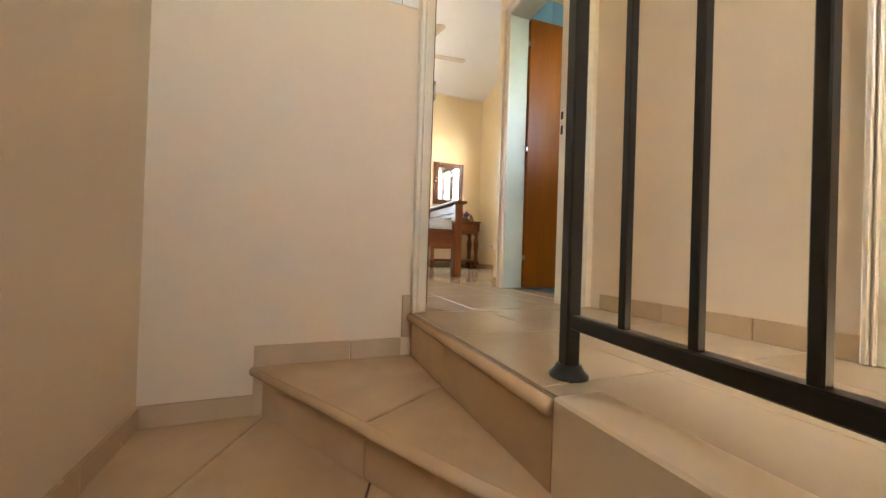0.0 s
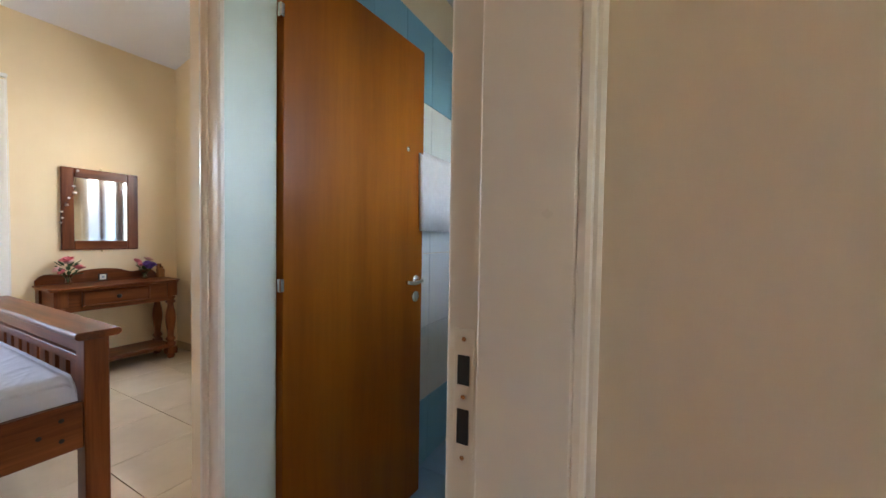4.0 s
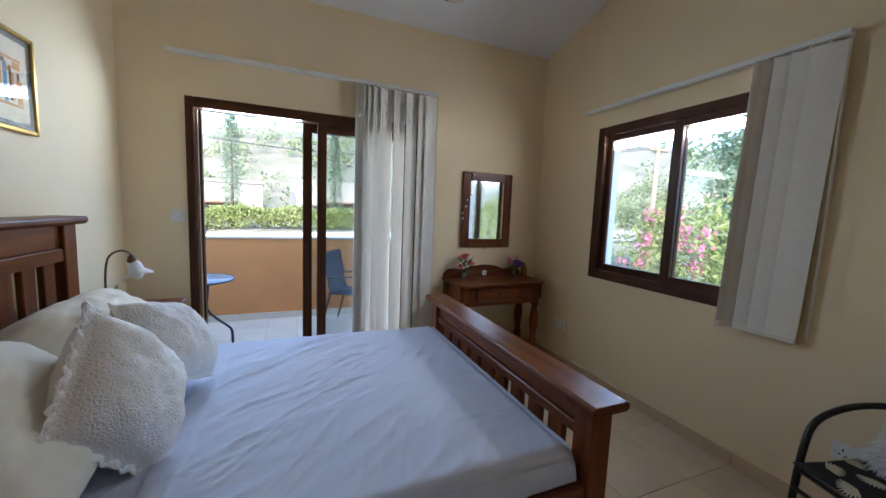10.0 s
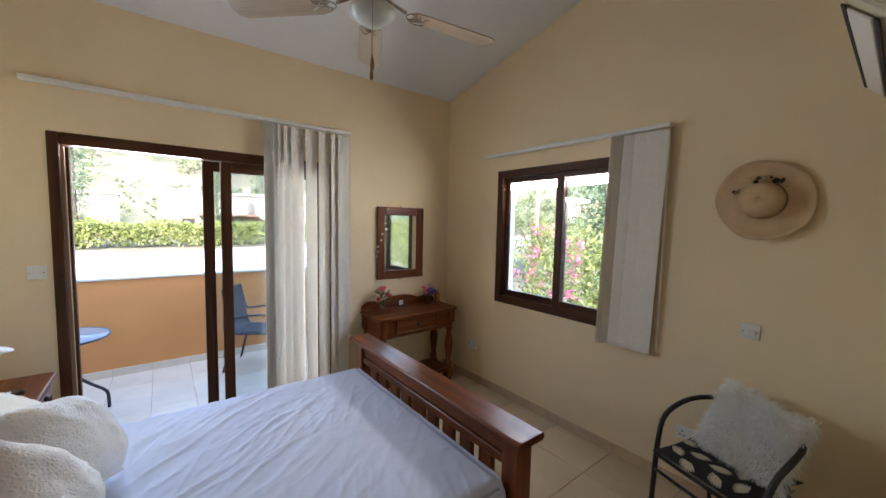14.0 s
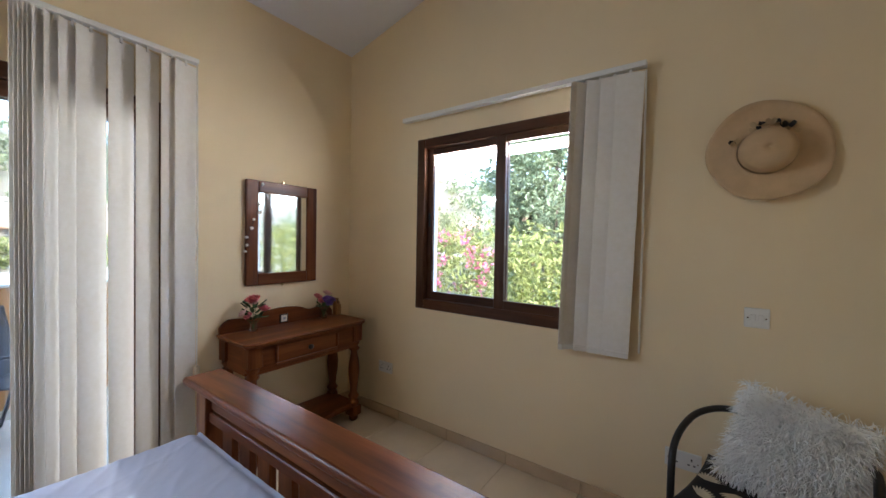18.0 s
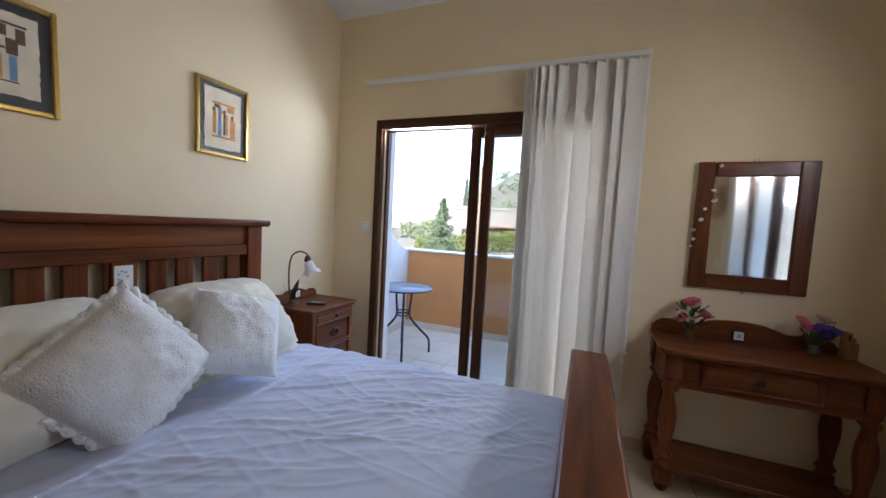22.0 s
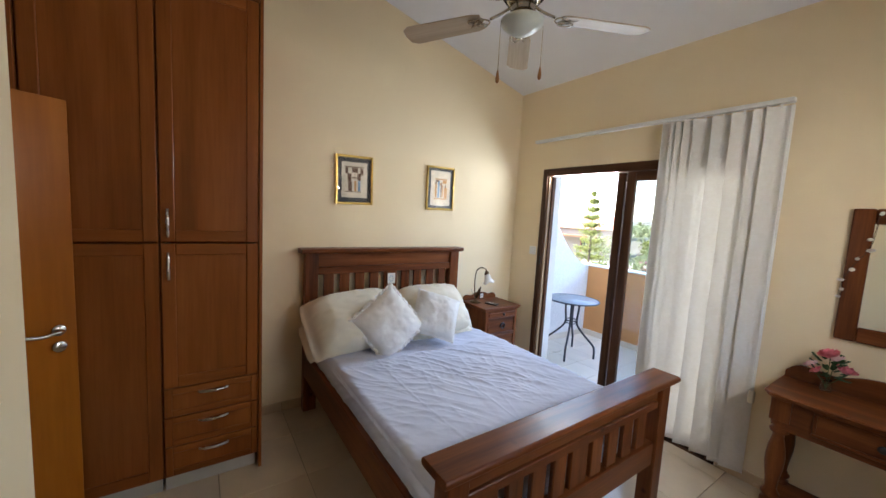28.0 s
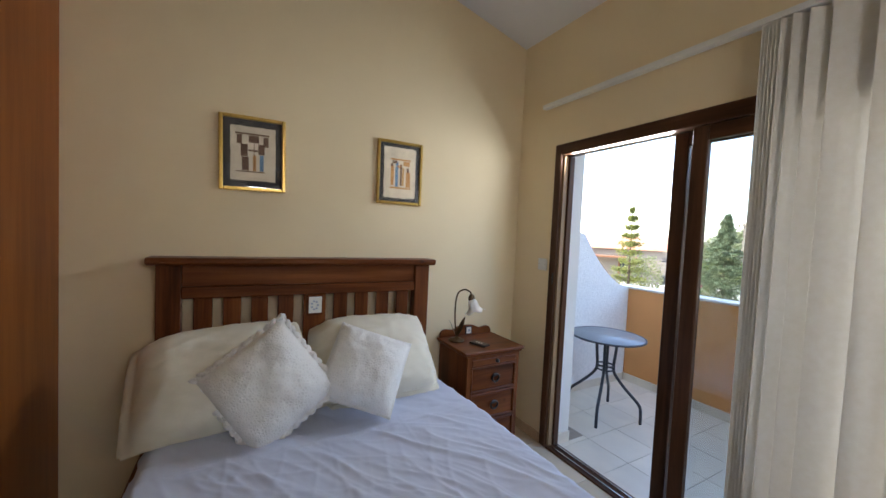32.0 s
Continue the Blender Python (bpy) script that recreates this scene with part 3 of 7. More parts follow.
plate("wall_socket", "white plastic double socket beside the dressing table", (XW, -0.46, 0.385), -90, "double_socket")

# ---- bedroom floor ----
floor = struct("floor", box((-0.0, YD0 + 0.012, -0.12), (XW + 0.28, 0.09, -0.006)), GROUT, "grout bed under the glossy beige floor tiles", "floor")
P = 0.455
for i in range(-1, 8):
    for j in range(-5, 6):
        x0, x1 = 0.355 + P * i, 0.355 + P * (i + 1)
        y0, y1 = -2.42 + P * j, -2.42 + P * (j + 1)
        x0, x1, y0, y1 = max(x0, 0.0), min(x1, XW), max(y0, YD0 + 0.001), min(y1, 0.075)
        if y1 < YB - 0.02 and x1 > XB:
            x1 = XB
        if x1 - x0 < 0.02 or y1 - y0 < 0.02:
            continue
        if x0 > XB and y0 < YB:
            y0 = YB
            if y1 - y0 < 0.02:
                continue
        part("tile", box((x0 + 0.0015, y0 + 0.0015, -0.014), (x1 - 0.0015, y1 - 0.0015, 0.0), 0.0015), TILE, floor)

sk = thing("baseboard", "beige tile skirting round the bedroom", "skirting", kind="structure")


def skirt_run(axis, plane, side, u0, u1, start):
    u = start
    while u < u1:
        a, b = max(u, u0) + 0.0015, min(u + P, u1) - 0.0015
        if b - a > 0.02:
            if axis == "x":
                skirt(sk, (min(plane, plane + side * 0.01), a, 0), (max(plane, plane + side * 0.01), b, 0.075))
            else:
                skirt(sk, (a, min(plane, plane + side * 0.01), 0), (b, max(plane, plane + side * 0.01), 0.075))
        u += P


skirt_run("x", XW, -1, YB, 0.0, -1.52 - 4 * P)
skirt_run("x", 0.0, 1, -2.65, 0.0, -1.52 - 4 * P)
skirt_run("y", 0.0, -1, 0.0, DX0 - 0.01, -0.1)
skirt_run("y", 0.0, -1, DX1 + 0.01, XW - 0.01, 2.1)
skirt_run("x", XB, -1, BD1 + 0.035, YB, -3.5)
skirt_run("y", YB, 1, XB - 0.01, XW - 0.01, 1.93)

# ---- bathroom ----
bfl = struct("floor_bathroom", box((XB + 0.16, -5.3, -0.12), (XW + 0.1, YB - 0.12, -0.008)), GROUT, "grout bed under the blue bathroom floor tiles", "floor")
for i in range(5):
    for j in range(7):
        x0, y1 = XB + 0.161 + 0.3 * i, YB - 0.121 - 0.3 * j
        part("tile", box((x0 + 0.002, y1 - 0.298, -0.012), (min(x0 + 0.298, XW + 0.1), y1, -0.002), 0.0015), BLUEF, bfl)
struct("wall_bathroom_end", box((XW + 0.0, -5.3, 0), (XW + 0.28, YB - 0.12, 2.9)), PALE, "pale tiled bathroom end wall", "wall")
struct("wall_bathroom_side", wall_with_holes("y", -5.3, -5.5, XB + 0.16, XW, 0, 2.9, [(2.45, 3.15, 1.6, 2.25)]), PALE, "pale tiled bathroom wall with a small window opening", "wall")
struct("ceiling_bathroom", box((XB + 0.16, -5.5, 2.6), (XW + 0.28, YB - 0.12, 2.7)), CEIL, "white painted bathroom ceiling", "ceiling")
bt = thing("wall_tiles", "glossy bathroom wall tiles in pale and blue bands", "wall tiles", kind="structure")
for i in range(6):
    for k in range(6):
        x0, z0 = XB + 0.161 + 0.245 * i, -0.04 + 0.395 * k
        m = BLUE if z0 < 0.2 or z0 > 1.9 else PALE
        part("tile", box((x0, YB - 0.128, max(0, z0)), (min(x0 + 0.2425, XW), YB - 0.12, z0 + 0.3925), 0.001), m, bt)
tr = thing("towel_rail", "chrome towel rail on the tiled bathroom wall", "towel rail")
part("bar", tube([(2.72, YB - 0.21, 1.62), (3.22, YB - 0.21, 1.62)], 0.009, 10), STEEL, tr, smooth=True)
for x in (2.72, 3.22):
    part("bracket", tube([(x, YB - 0.128, 1.62), (x, YB - 0.22, 1.62)], 0.011, 10), STEEL, tr, smooth=True)


def cloth_strip(pts, x0, x1, thick, n=14, wob=0.006):
    """A thick cloth folded along a profile in the yz plane."""
    bm = bmesh.new()
    rows = []
    for k, (y, z) in enumerate(pts):
        row = []
        for i in range(n + 1):
            x = x0 + (x1 - x0) * i / n
            w = wob * noise.noise(Vector((x * 9, k * 0.7, 3.1)))
            row.append(bm.verts.new((x, y + w, z + 0.4 * w)))
        rows.append(row)
    for a, b in zip(rows, rows[1:]):
        for i in range(n):
            bm.faces.new((a[i], a[i + 1], b[i + 1], b[i]))
    bmesh.ops.recalc_face_normals(bm, faces=bm.faces)
    bmesh.ops.solidify(bm, geom=bm.faces[:], thickness=thick)
    return bm


yy = YB - 0.21
tw = mk("towel", cloth_strip([(yy + 0.03, 1.30), (yy + 0.028, 1.45), (yy + 0.022, 1.6), (yy + 0.008, 1.637), (yy - 0.008, 1.637), (yy - 0.024, 1.6), (yy - 0.03, 1.45), (yy - 0.034, 1.26)], 2.80, 3.16, 0.014), TOWEL, smooth=True)
tagged(tw, "folded white terry towel hanging on a chrome rail", "towel")

# ---- bed ----
CREAM = plain("cream_cotton", (0.80, 0.75, 0.62), 0.9, var=0.04, scale=6, bump=0.25, bscale=500, dist=0.0006)
# the sky's blue cast is put into this white cotton's colour
SHEET = plain("blue_cast_white_cotton", (0.63, 0.67, 0.80), 0.88, var=0.03, scale=3, bump=0.2, bscale=600, dist=0.0005)
KNIT, kt, kb = nodes_of("white_crochet")
kv, _k = coords(kt)
kw = add(kt, "ShaderNodeTexVoronoi", Scale=85.0)
kw.feature = "DISTANCE_TO_EDGE"
kt.links.new(kv, kw.inputs["Vector"])
kb.inputs["Roughness"].default_value = 0.95
kt.links.new(ramp(kt, kw.outputs["Distance"], [(0.1, (0.86, 0.85, 0.82)), (0.5, (0.77, 0.755, 0.725))]), kb.inputs["Base Color"])
kr = ramp(kt, kw.outputs["Distance"], [(0.05, (1, 1, 1)), (0.4, (0, 0, 0))])
bump_of(kt, kb, kr, 0.5, 0.003)
CERAM = plain("printed_ceramic", (0.80, 0.79, 0.72), 0.2, var=0.03)
INK = plain("blue_glaze", (0.34, 0.40, 0.50), 0.3, var=0.1)

bed = thing("bed", "dark-stained pine double bed with slatted head and foot", "bed", at=(1.05, -1.55, 0))


def bpart(name, bm, mat, label="", parent=None, smooth=False):
    o = part(name, bm, mat, parent or bed, label, smooth)
    if parent is None:
        o.matrix_parent_inverse = bed.matrix_world.inverted()
    return o


HB0, HB1 = -2.285, -0.825
for y in (HB0, HB1 - 0.10):
    bpart("head_post", box((0.035, y, 0), (0.105, y + 0.10, 1.275), 0.004), PINE["z"])
bpart("head_cap", prism([(0.012, 1.275), (0.128, 1.275), (0.142, 1.288), (0.142, 1.306), (0.135, 1.313), (0.012, 1.313)], "y", HB0 - 0.035, HB1 + 0.03, None, 0.003), PINE["y"])
bpart("head_panel", box((0.05, HB0 + 0.1, 1.165), (0.085, HB1 - 0.1, 1.275), 0.003), PINE["y"])
bpart("head_rail", box((0.045, HB0 + 0.1, 1.105), (0.098, HB1 - 0.1, 1.1645), 0.004), PINE["y"])
bpart("head_rail", box((0.045, HB0 + 0.1, 0.45), (0.098, HB1 - 0.1, 0.62), 0.004), PINE["y"])
for i, c in enumerate((-2.095, -1.965, -1.835, -1.705, -1.549, -1.401, -1.272, -1.136, -1.000)):
    hw = 0.062 if i == 4 else 0.041
    a, b = c - hw, c + hw
    bpart("head_slat", box((0.055, a, 0.62), (0.080, b, 1.105), 0.004), PINE["z"])
    if i == 4:
        fr = bpart("tile_frame", box((0.078, c - 0.045, 0.985), (0.094, c + 0.045, 1.105), 0.003), PINE["z"])
        bpart("ceramic_tile", box((0.090, c - 0.036, 0.995), (0.0965, c + 0.036, 1.09), 0.001), CERAM, "white ceramic tile with a small blue motif", fr)
        bmm = bmesh.new()
        for k in range(7):
            ang = k * 0.9
            box((0.0962, c - 0.004 + 0.017 * math.cos(ang) - 0.005, 1.04 + 0.024 * math.sin(ang) - 0.004), (0.0970, c - 0.004 + 0.017 * math.cos(ang) + 0.006, 1.04 + 0.024 * math.sin(ang) + 0.005), 0, bmm)
        bpart("motif", bmm, INK, "", fr)
FB0, FB1 = -2.295, -0.775
for y in (FB0, FB1 - 0.09):
    bpart("foot_post", box((2.0, y, 0), (2.085, y + 0.09, 0.772), 0.004), PINE["z"])
bpart("foot_cap", prism([(1.975, 0.772), (2.105, 0.772), (2.118, 0.782), (2.118, 0.798), (2.110, 0.806), (1.970, 0.806), (1.962, 0.798), (1.962, 0.782)], "y", FB0 - 0.035, FB1 + 0.035, None, 0.003), PINE["y"])
bpart("foot_panel", box((2.022, FB0 + 0.09, 0.685), (2.062, FB1 - 0.09, 0.772), 0.003), PINE["y"])
bpart("foot_rail", box((2.014, FB0 + 0.09, 0.635), (2.07, FB1 - 0.09, 0.678), 0.004), PINE["y"])
bpart("foot_rail", box((2.014, FB0 + 0.09, 0.30), (2.07, FB1 - 0.09, 0.435), 0.004), PINE["y"])
for i in range(9):
    c = (FB0 + FB1) / 2 + 0.136 * (i - 4)
    a, b = c - (0.060 if i == 4 else 0.043), c + (0.060 if i == 4 else 0.043)
    bpart("foot_slat", box((2.03, a, 0.435), (2.056, b, 0.635), 0.004), PINE["z"])
for y0, y1 in ((-2.285, -2.25), (-0.82, -0.785)):
    bpart("side_rail", box((0.105, y0, 0.30), (2.0, y1, 0.50), 0.004), PINE["x"])
for x, z in ((1.93, 0.36), (1.93, 0.445), (1.865, 0.40)):
    for y, s in ((-2.2855, -1), (-0.7845, 1)):
        o = bpart("bolt_cap", lathe([(0.009, 0), (0.009, 0.002), (0.005, 0.003)], seg=12), HOLE)
        o.matrix_local = bed.matrix_world.inverted() @ pose(x, y, z, 90 if s < 0 else -90, 0, 0)
for i in range(11):
    bpart("bed_slat", box((0.16 + 0.17 * i, -2.25, 0.325), (0.23 + 0.17 * i, -0.82, 0.345)), PINE["y"])

MX0, MX1, MY0, MY1, MZ = 0.115, 1.985, -2.235, -0.835, 0.605
mat_ob = mk("mattress", box((MX0 + 0.01, MY0 + 0.012, 0.346), (MX1 - 0.01, MY1 - 0.012, MZ - 0.012), 0.05, seg=3), SHEET, smooth=True)
tagged(mat_ob, "thick white double mattress on the pine bed", "mattress")


def fold_field(x, y):
    """The height of creases in a slept-on sheet."""
    h = 0.008 * noise.noise(Vector((x * 1.3, y * 1.5, 4.2)))
    near = 1 / (1 + math.exp((x - 1.62) * 6))
    for k, (ang, f, amp) in enumerate(((0.62, 6.5, 0.011), (0.74, 10.0, 0.010), (0.35, 13.0, 0.008), (1.15, 12.0, 0.006), (0.8, 17.0, 0.006), (0.5, 22.0, 0.004), (-0.3, 15.0, 0.004))):
        u = x * math.cos(ang) + y * math.sin(ang)
        w = -x * math.sin(ang) + y * math.cos(ang)
        w += 0.035 * noise.noise(Vector((u * 3.0, w * 2.5, k * 3.0)))
        n = noise.noise(Vector((w * f, u * 1.5, 7.7 * k)))
        mask = max(0.0, min(1.0, 0.45 + 1.1 * noise.noise(Vector((x * 1.9 + 9 * k, y * 2.1, 1.0)))))
        h += amp * mask * (0.25 + 0.75 * near) * max(0.0, 1 - abs(n) * 3.2) ** 1.6
    return h


def press_lines(x, y):
    """Sharp ironing folds that run down the bed, and the turned band at the top."""
    h = 0.0
    for y0, a in ((-1.26, 0.0014), (-1.61, 0.0020), (-1.955, 0.0024)):
        d = abs(y - y0 - 0.012 * math.sin(x * 3.1 + y0 * 9))
        h += a * max(0.0, 1 - d / 0.009)
    d = x - (0.772 + 0.006 * math.sin(y * 3))
    h += 0.006 * max(0.0, min(1.0, 0.5 - d / 0.012))
    return h


def sheet_mesh(x0, x1, y0, y1, ztop, drop_side, drop_end, nx, ny, lift=0.0, seed=0.0):
    """A sheet over the mattress: flat top, rounded shoulder, falling sides."""
    bm = bmesh.new()
    r = 0.045
    rows = []
    ext = drop_side
    span = (y1 - y0) + 2 * ext
    for j in range(ny + 1):
        s = -ext + span * j / ny
        row = []
        for i in range(nx + 1):
            q = (x1 - x0 + drop_end) * i / nx
            # across
            if s < 0:
                y, dz = y0 - min(0.012, -s * 0.25), s
            elif s > y1 - y0:
                y, dz = y1 + min(0.012, (s - (y1 - y0)) * 0.25), -(s - (y1 - y0))
            else:
                y, dz = y0 + s, 0.0
            edge = min(s, (y1 - y0) - s)
            if 0 <= edge < r:
                dz -= r - math.sqrt(max(0, r * r - (r - edge) ** 2))
            elif edge < 0:
                dz -= r * 0.6
            if q > x1 - x0:
                x = x1 + min(0.01, (q - (x1 - x0)) * 0.3)
                dz -= q - (x1 - x0)
            else:
                x = x0 + q
            ee = x1 - x
            if 0 <= ee < r:
                dz -= (r - math.sqrt(max(0, r * r - (r - ee) ** 2))) * 0.8
            f = fold_field(x, y + dz * 0.8 + seed)
            if seed:
                band = min(1.0, max(0.0, (x - 0.75) / 0.06))
                f = f * (0.25 + 0.75 * band) + press_lines(x, y)
            k = 1.0 if edge > 0.02 else 0.5
            off = f * k
            if edge < 0:
                y += (1 if s > 0 else -1) * f * 0.9
                off *= 0.4
            row.append(bm.verts.new((x, y, ztop + lift + max(dz, -0.5) + off)))
        rows.append(row)
    for a, b in zip(rows, rows[1:]):
        for i in range(nx):
            bm.faces.new((a[i], a[i + 1], b[i + 1], b[i]))
    return bm


sh = mk("bed_sheet", sheet_mesh(MX0 + 0.02, MX1 - 0.012, MY0, MY1, MZ, 0.115, 0.12, 150, 130), SHEET, smooth=True)
tagged(sh, "creased white cotton sheet tucked over the mattress", "bed sheet")
tp = mk("top_sheet", sheet_mesh(0.70, MX1 - 0.004, MY0 - 0.004, MY1 + 0.004, MZ, 0.10, 0.12, 230, 240, 0.007, 0.001), SHEET, smooth=True)
tagged(tp, "rumpled white top sheet with a stitched hem", "bed sheet")
bmh = bmesh.new()
pts = [(0.72, y, MZ + 0.0085 + 0.3 * fold_field(0.72, y)) for y in np.linspace(MY0 + 0.06, MY1 - 0.06, 60)]
tube(pts, 0.0016, 5, bmh)
part("hem", bmh, SHEET, tp, "stitched hem line", True)


def pillow_mesh(w, h, t, n=26, flange=0.0, knit=0.0, seed=0.0, sag=0.0, corner=0.0, droop=0.0, full=0.45):
    """A stuffed pillow in its own xy plane: pinched corners, a seam and soft dents."""
    bm = bmesh.new()
    layers = []
    for sgn in (1, -1):
        rows = []
        for j in range(n + 1):
            row = []
            for i in range(n + 1):
                u, v = 2 * i / n - 1, 2 * j / n - 1
                fu, fv = 1 - abs(u) ** 2.6, 1 - abs(v) ** 2.6
                if flange:
                    k = 1 + flange
                    fu = max(0.0, 1 - abs(u * k) ** 3)
                    fv = max(0.0, 1 - abs(v * (1.03 if droop else k)) ** 3)
                th = t * 0.5 * (max(fu, 0) * max(fv, 0)) ** full
                pin = 1 - 0.07 * (1 - v * v) * abs(u) ** 3
                pjn = 1 - 0.07 * (1 - u * u) * abs(v) ** 3
                cr = 1 - corner * (u * v) ** 2
                x, y = u * w / 2 * pin * cr, v * h / 2 * pjn * cr
                if droop:
                    x, y = x * math.sqrt(1 - 0.09 * v ** 4), y * math.sqrt(1 - 0.09 * u ** 4)
                d = 0.05 * t * noise.noise(Vector((u * 2.4 + seed, v * 2.4, sgn * 2.0))) + 0.02 * t * noise.noise(Vector((u * 7 + seed, v * 7, sgn)))
                z = sgn * (th + (d if th > 0.004 else 0)) + sag * (u * u - 0.3) * 0.5
                if droop and th > 0.004:
                    for ang, fr in ((0.5, 5.0), (-0.6, 6.0), (1.4, 4.0)):
                        w_ = u * math.cos(ang) + v * math.sin(ang)
                        c_ = -u * math.sin(ang) + v * math.cos(ang)
                        r_ = noise.noise(Vector((c_ * fr + seed * 3, w_ * 0.9, ang * 5 + sgn)))
                        z += sgn * 0.0045 * max(0.0, 1 - abs(r_) * 4.0) ** 1.5 * min(1.0, th / (0.2 * t))
                if th < 0.004:
                    z += 0.004 * noise.noise(Vector((u * 9 + seed, v * 9, 3.0)))
                    z = z if sgn > 0 else z - 0.003
                if droop:
                    z -= droop * max(0.0, -u - 0.45) ** 2
                    if abs(u) * (1 + flange) > 1.0:
                        z += 0.010 * noise.noise(Vector((u * 4 + seed, v * 5, 8.0)))
                    gather = math.exp(-((abs(u) * (1 + flange) - 0.88) / 0.10) ** 2)
                    z += sgn * 0.0035 * gather * math.sin(v * 26 + 3 * noise.noise(Vector((v * 4, seed, 1.0))))
                if knit:
                    z += sgn * knit * (math.sin(u * 62) * math.sin(v * 62) + 0.6 * math.sin((u + v) * 20))
                row.append(bm.verts.new((x, y, z)))
            rows.append(row)
        layers.append(rows)
        for a, b in zip(rows, rows[1:]):
            for i in range(n):
                bm.faces.new((a[i], a[i + 1], b[i + 1], b[i]) if sgn > 0 else (b[i], b[i + 1], a[i + 1], a[i]))
    up, lo = layers
    ring = [(i, 0) for i in range(n)] + [(n, j) for j in range(n)] + [(n - i, n) for i in range(n)] + [(0, n - j) for j in range(n)]
    for a, b in zip(ring, ring[1:] + ring[:1]):
        bm.faces.new((up[a[1]][a[0]], up[b[1]][b[0]], lo[b[1]][b[0]], lo[a[1]][a[0]]))
    return bm


def lay(ob, centre, xdir, ydir):
    """Turn a flat thing so that its x and y run along the given directions."""
    x = Vector(xdir).normalized()
    y = Vector(ydir)
    y = (y - x * y.dot(x)).normalized()
    z = x.cross(y)
    m = Matrix((x, y, z)).transposed().to_4x4()
    m.translation = centre
    ob.matrix_world = m
    return ob


for name, c, xd, yd, w, h, t, sd, lab in (
    ("pillow", (0.395, -1.985, 0.80), (-0.04, 0.72, 0.04), (-0.74, -0.03, 0.66), 0.77, 0.52, 0.31, 1.0, "cream cotton pillow with a wide flange leaning on the headboard"),
    ("pillow", (0.33, -2.005, 0.69), (0.0, 1, 0.0), (-0.86, 0, 0.34), 0.73, 0.44, 0.17, 5.0, "cream cotton pillow lying under another pillow"),
    ("pillow", (0.375, -1.28, 0.81), (0.03, 1, 0.0), (-0.73, 0, 0.68), 0.71, 0.50, 0.29, 2.0, "cream cotton pillow behind a white knitted cushion"),
    ("pillow", (0.32, -1.25, 0.69), (0.0, 1, 0.0), (-0.86, 0, 0.34), 0.70, 0.48, 0.16, 6.0, "white cotton pillow lying under another pillow"),
):
    o = mk(name, pillow_mesh(w, h, t, 40, 0.15 if "flange" in lab else 0.07, 0, sd, 0.02, 0.07, 0.22, 0.54), CREAM, smooth=True)
    lay(tagged(o, lab, "pillow", "pillows on the bed"), c, xd, yd)
for c, xd, yd, s, sd in (
    ((0.61, -1.81, 0.818), (-0.135, 1.118, 0.805), (-0.493, -0.818, 1.069), 0.43, 3.0),
    ((0.61, -1.40, 0.83), (0.13, 0.29, -0.095), (-0.17, 0.15, 0.294), 0.385, 4.0),
):
    o = mk("cushion", pillow_mesh(s, s, 0.24, 44, 0.08, 0.0012, sd, 0, 0.05, 0, 0.5), KNIT, smooth=True)
    lay(tagged(o, "white knitted square cushion with a scalloped lace edge" if sd < 4 else "plump white knitted square cushion with plain seams", "cushion", "knitted cushions"), c, xd, yd)
    if sd > 3:
        continue
    bme = bmesh.new()
    rim = []
    for k in range(4):
        for q in range(48):
            a = -0.5 + q / 48
            p = [(a, -0.5), (0.5, a), (-a, 0.5), (-0.5, -a)][k]
            f = (1 - 0.07 * (1 - (2 * a) ** 2))
            cr = 1 - 0.05 * (2 * a) ** 2
            p = (p[0] * s * (f if k % 2 else 1) * cr, p[1] * s * (1 if k % 2 else f) * cr)
            o_ = 1 + (0.035 + 0.045 * abs(math.sin(math.pi * q / 4))) * 0.9
            wv = 0.005 * math.sin(q * 0.9 + k)
            rim.append([bme.verts.new((p[0] * e, p[1] * e, z + wv)) for e, z in ((0.93, 0.004), (o_, 0.0015), (o_, -0.0015), (0.93, -0.004))])
    for a, b in zip(rim, rim[1:] + rim[:1]):
        for i in range(4):
            bme.faces.new((a[i], b[i], b[(i + 1) % 4], a[(i + 1) % 4]))
    bmesh.ops.recalc_face_normals(bme, faces=bme.faces)
    part("scalloped_edge", bme, KNIT, o, "", True)

# ---- wardrobe ----
WF = 0.60
SIL = plain("satin_handle_metal", (0.70, 0.68, 0.64), 0.28, metal=1.0, var=0.04)
PLINTH = plain("grey_plinth", (0.55, 0.54, 0.50), 0.5, var=0.05)


def panel_door(parent, y0, y1, z0, z1, fw=0.062, name="door"):
    """A framed door with a raised border and a sunk field."""
    d = part(name, box((WF - 0.021, y0, z0), (WF - 0.010, y1, z1)), CHERRY["z"], parent)
    for a, b, c, e in ((y0, y0 + fw, z0, z1), (y1 - fw, y1, z0, z1)):
        part("stile", box((WF - 0.0105, a, c), (WF, b, e), 0.004), CHERRY["z"], d)
    for c, e in ((z0, z0 + fw), (z1 - fw, z1)):
        part("cross_rail", box((WF - 0.0105, y0 + fw, c), (WF, y1 - fw, e), 0.004), CHERRY["y"], d)
    part("field_moulding", prism([(y0 + fw, z0 + fw), (y1 - fw, z0 + fw), (y1 - fw, z1 - fw), (y0 + fw, z1 - fw)], "x", WF - 0.010, WF - 0.0065, None, 0.0015), CHERRY["z"], d)
    return d


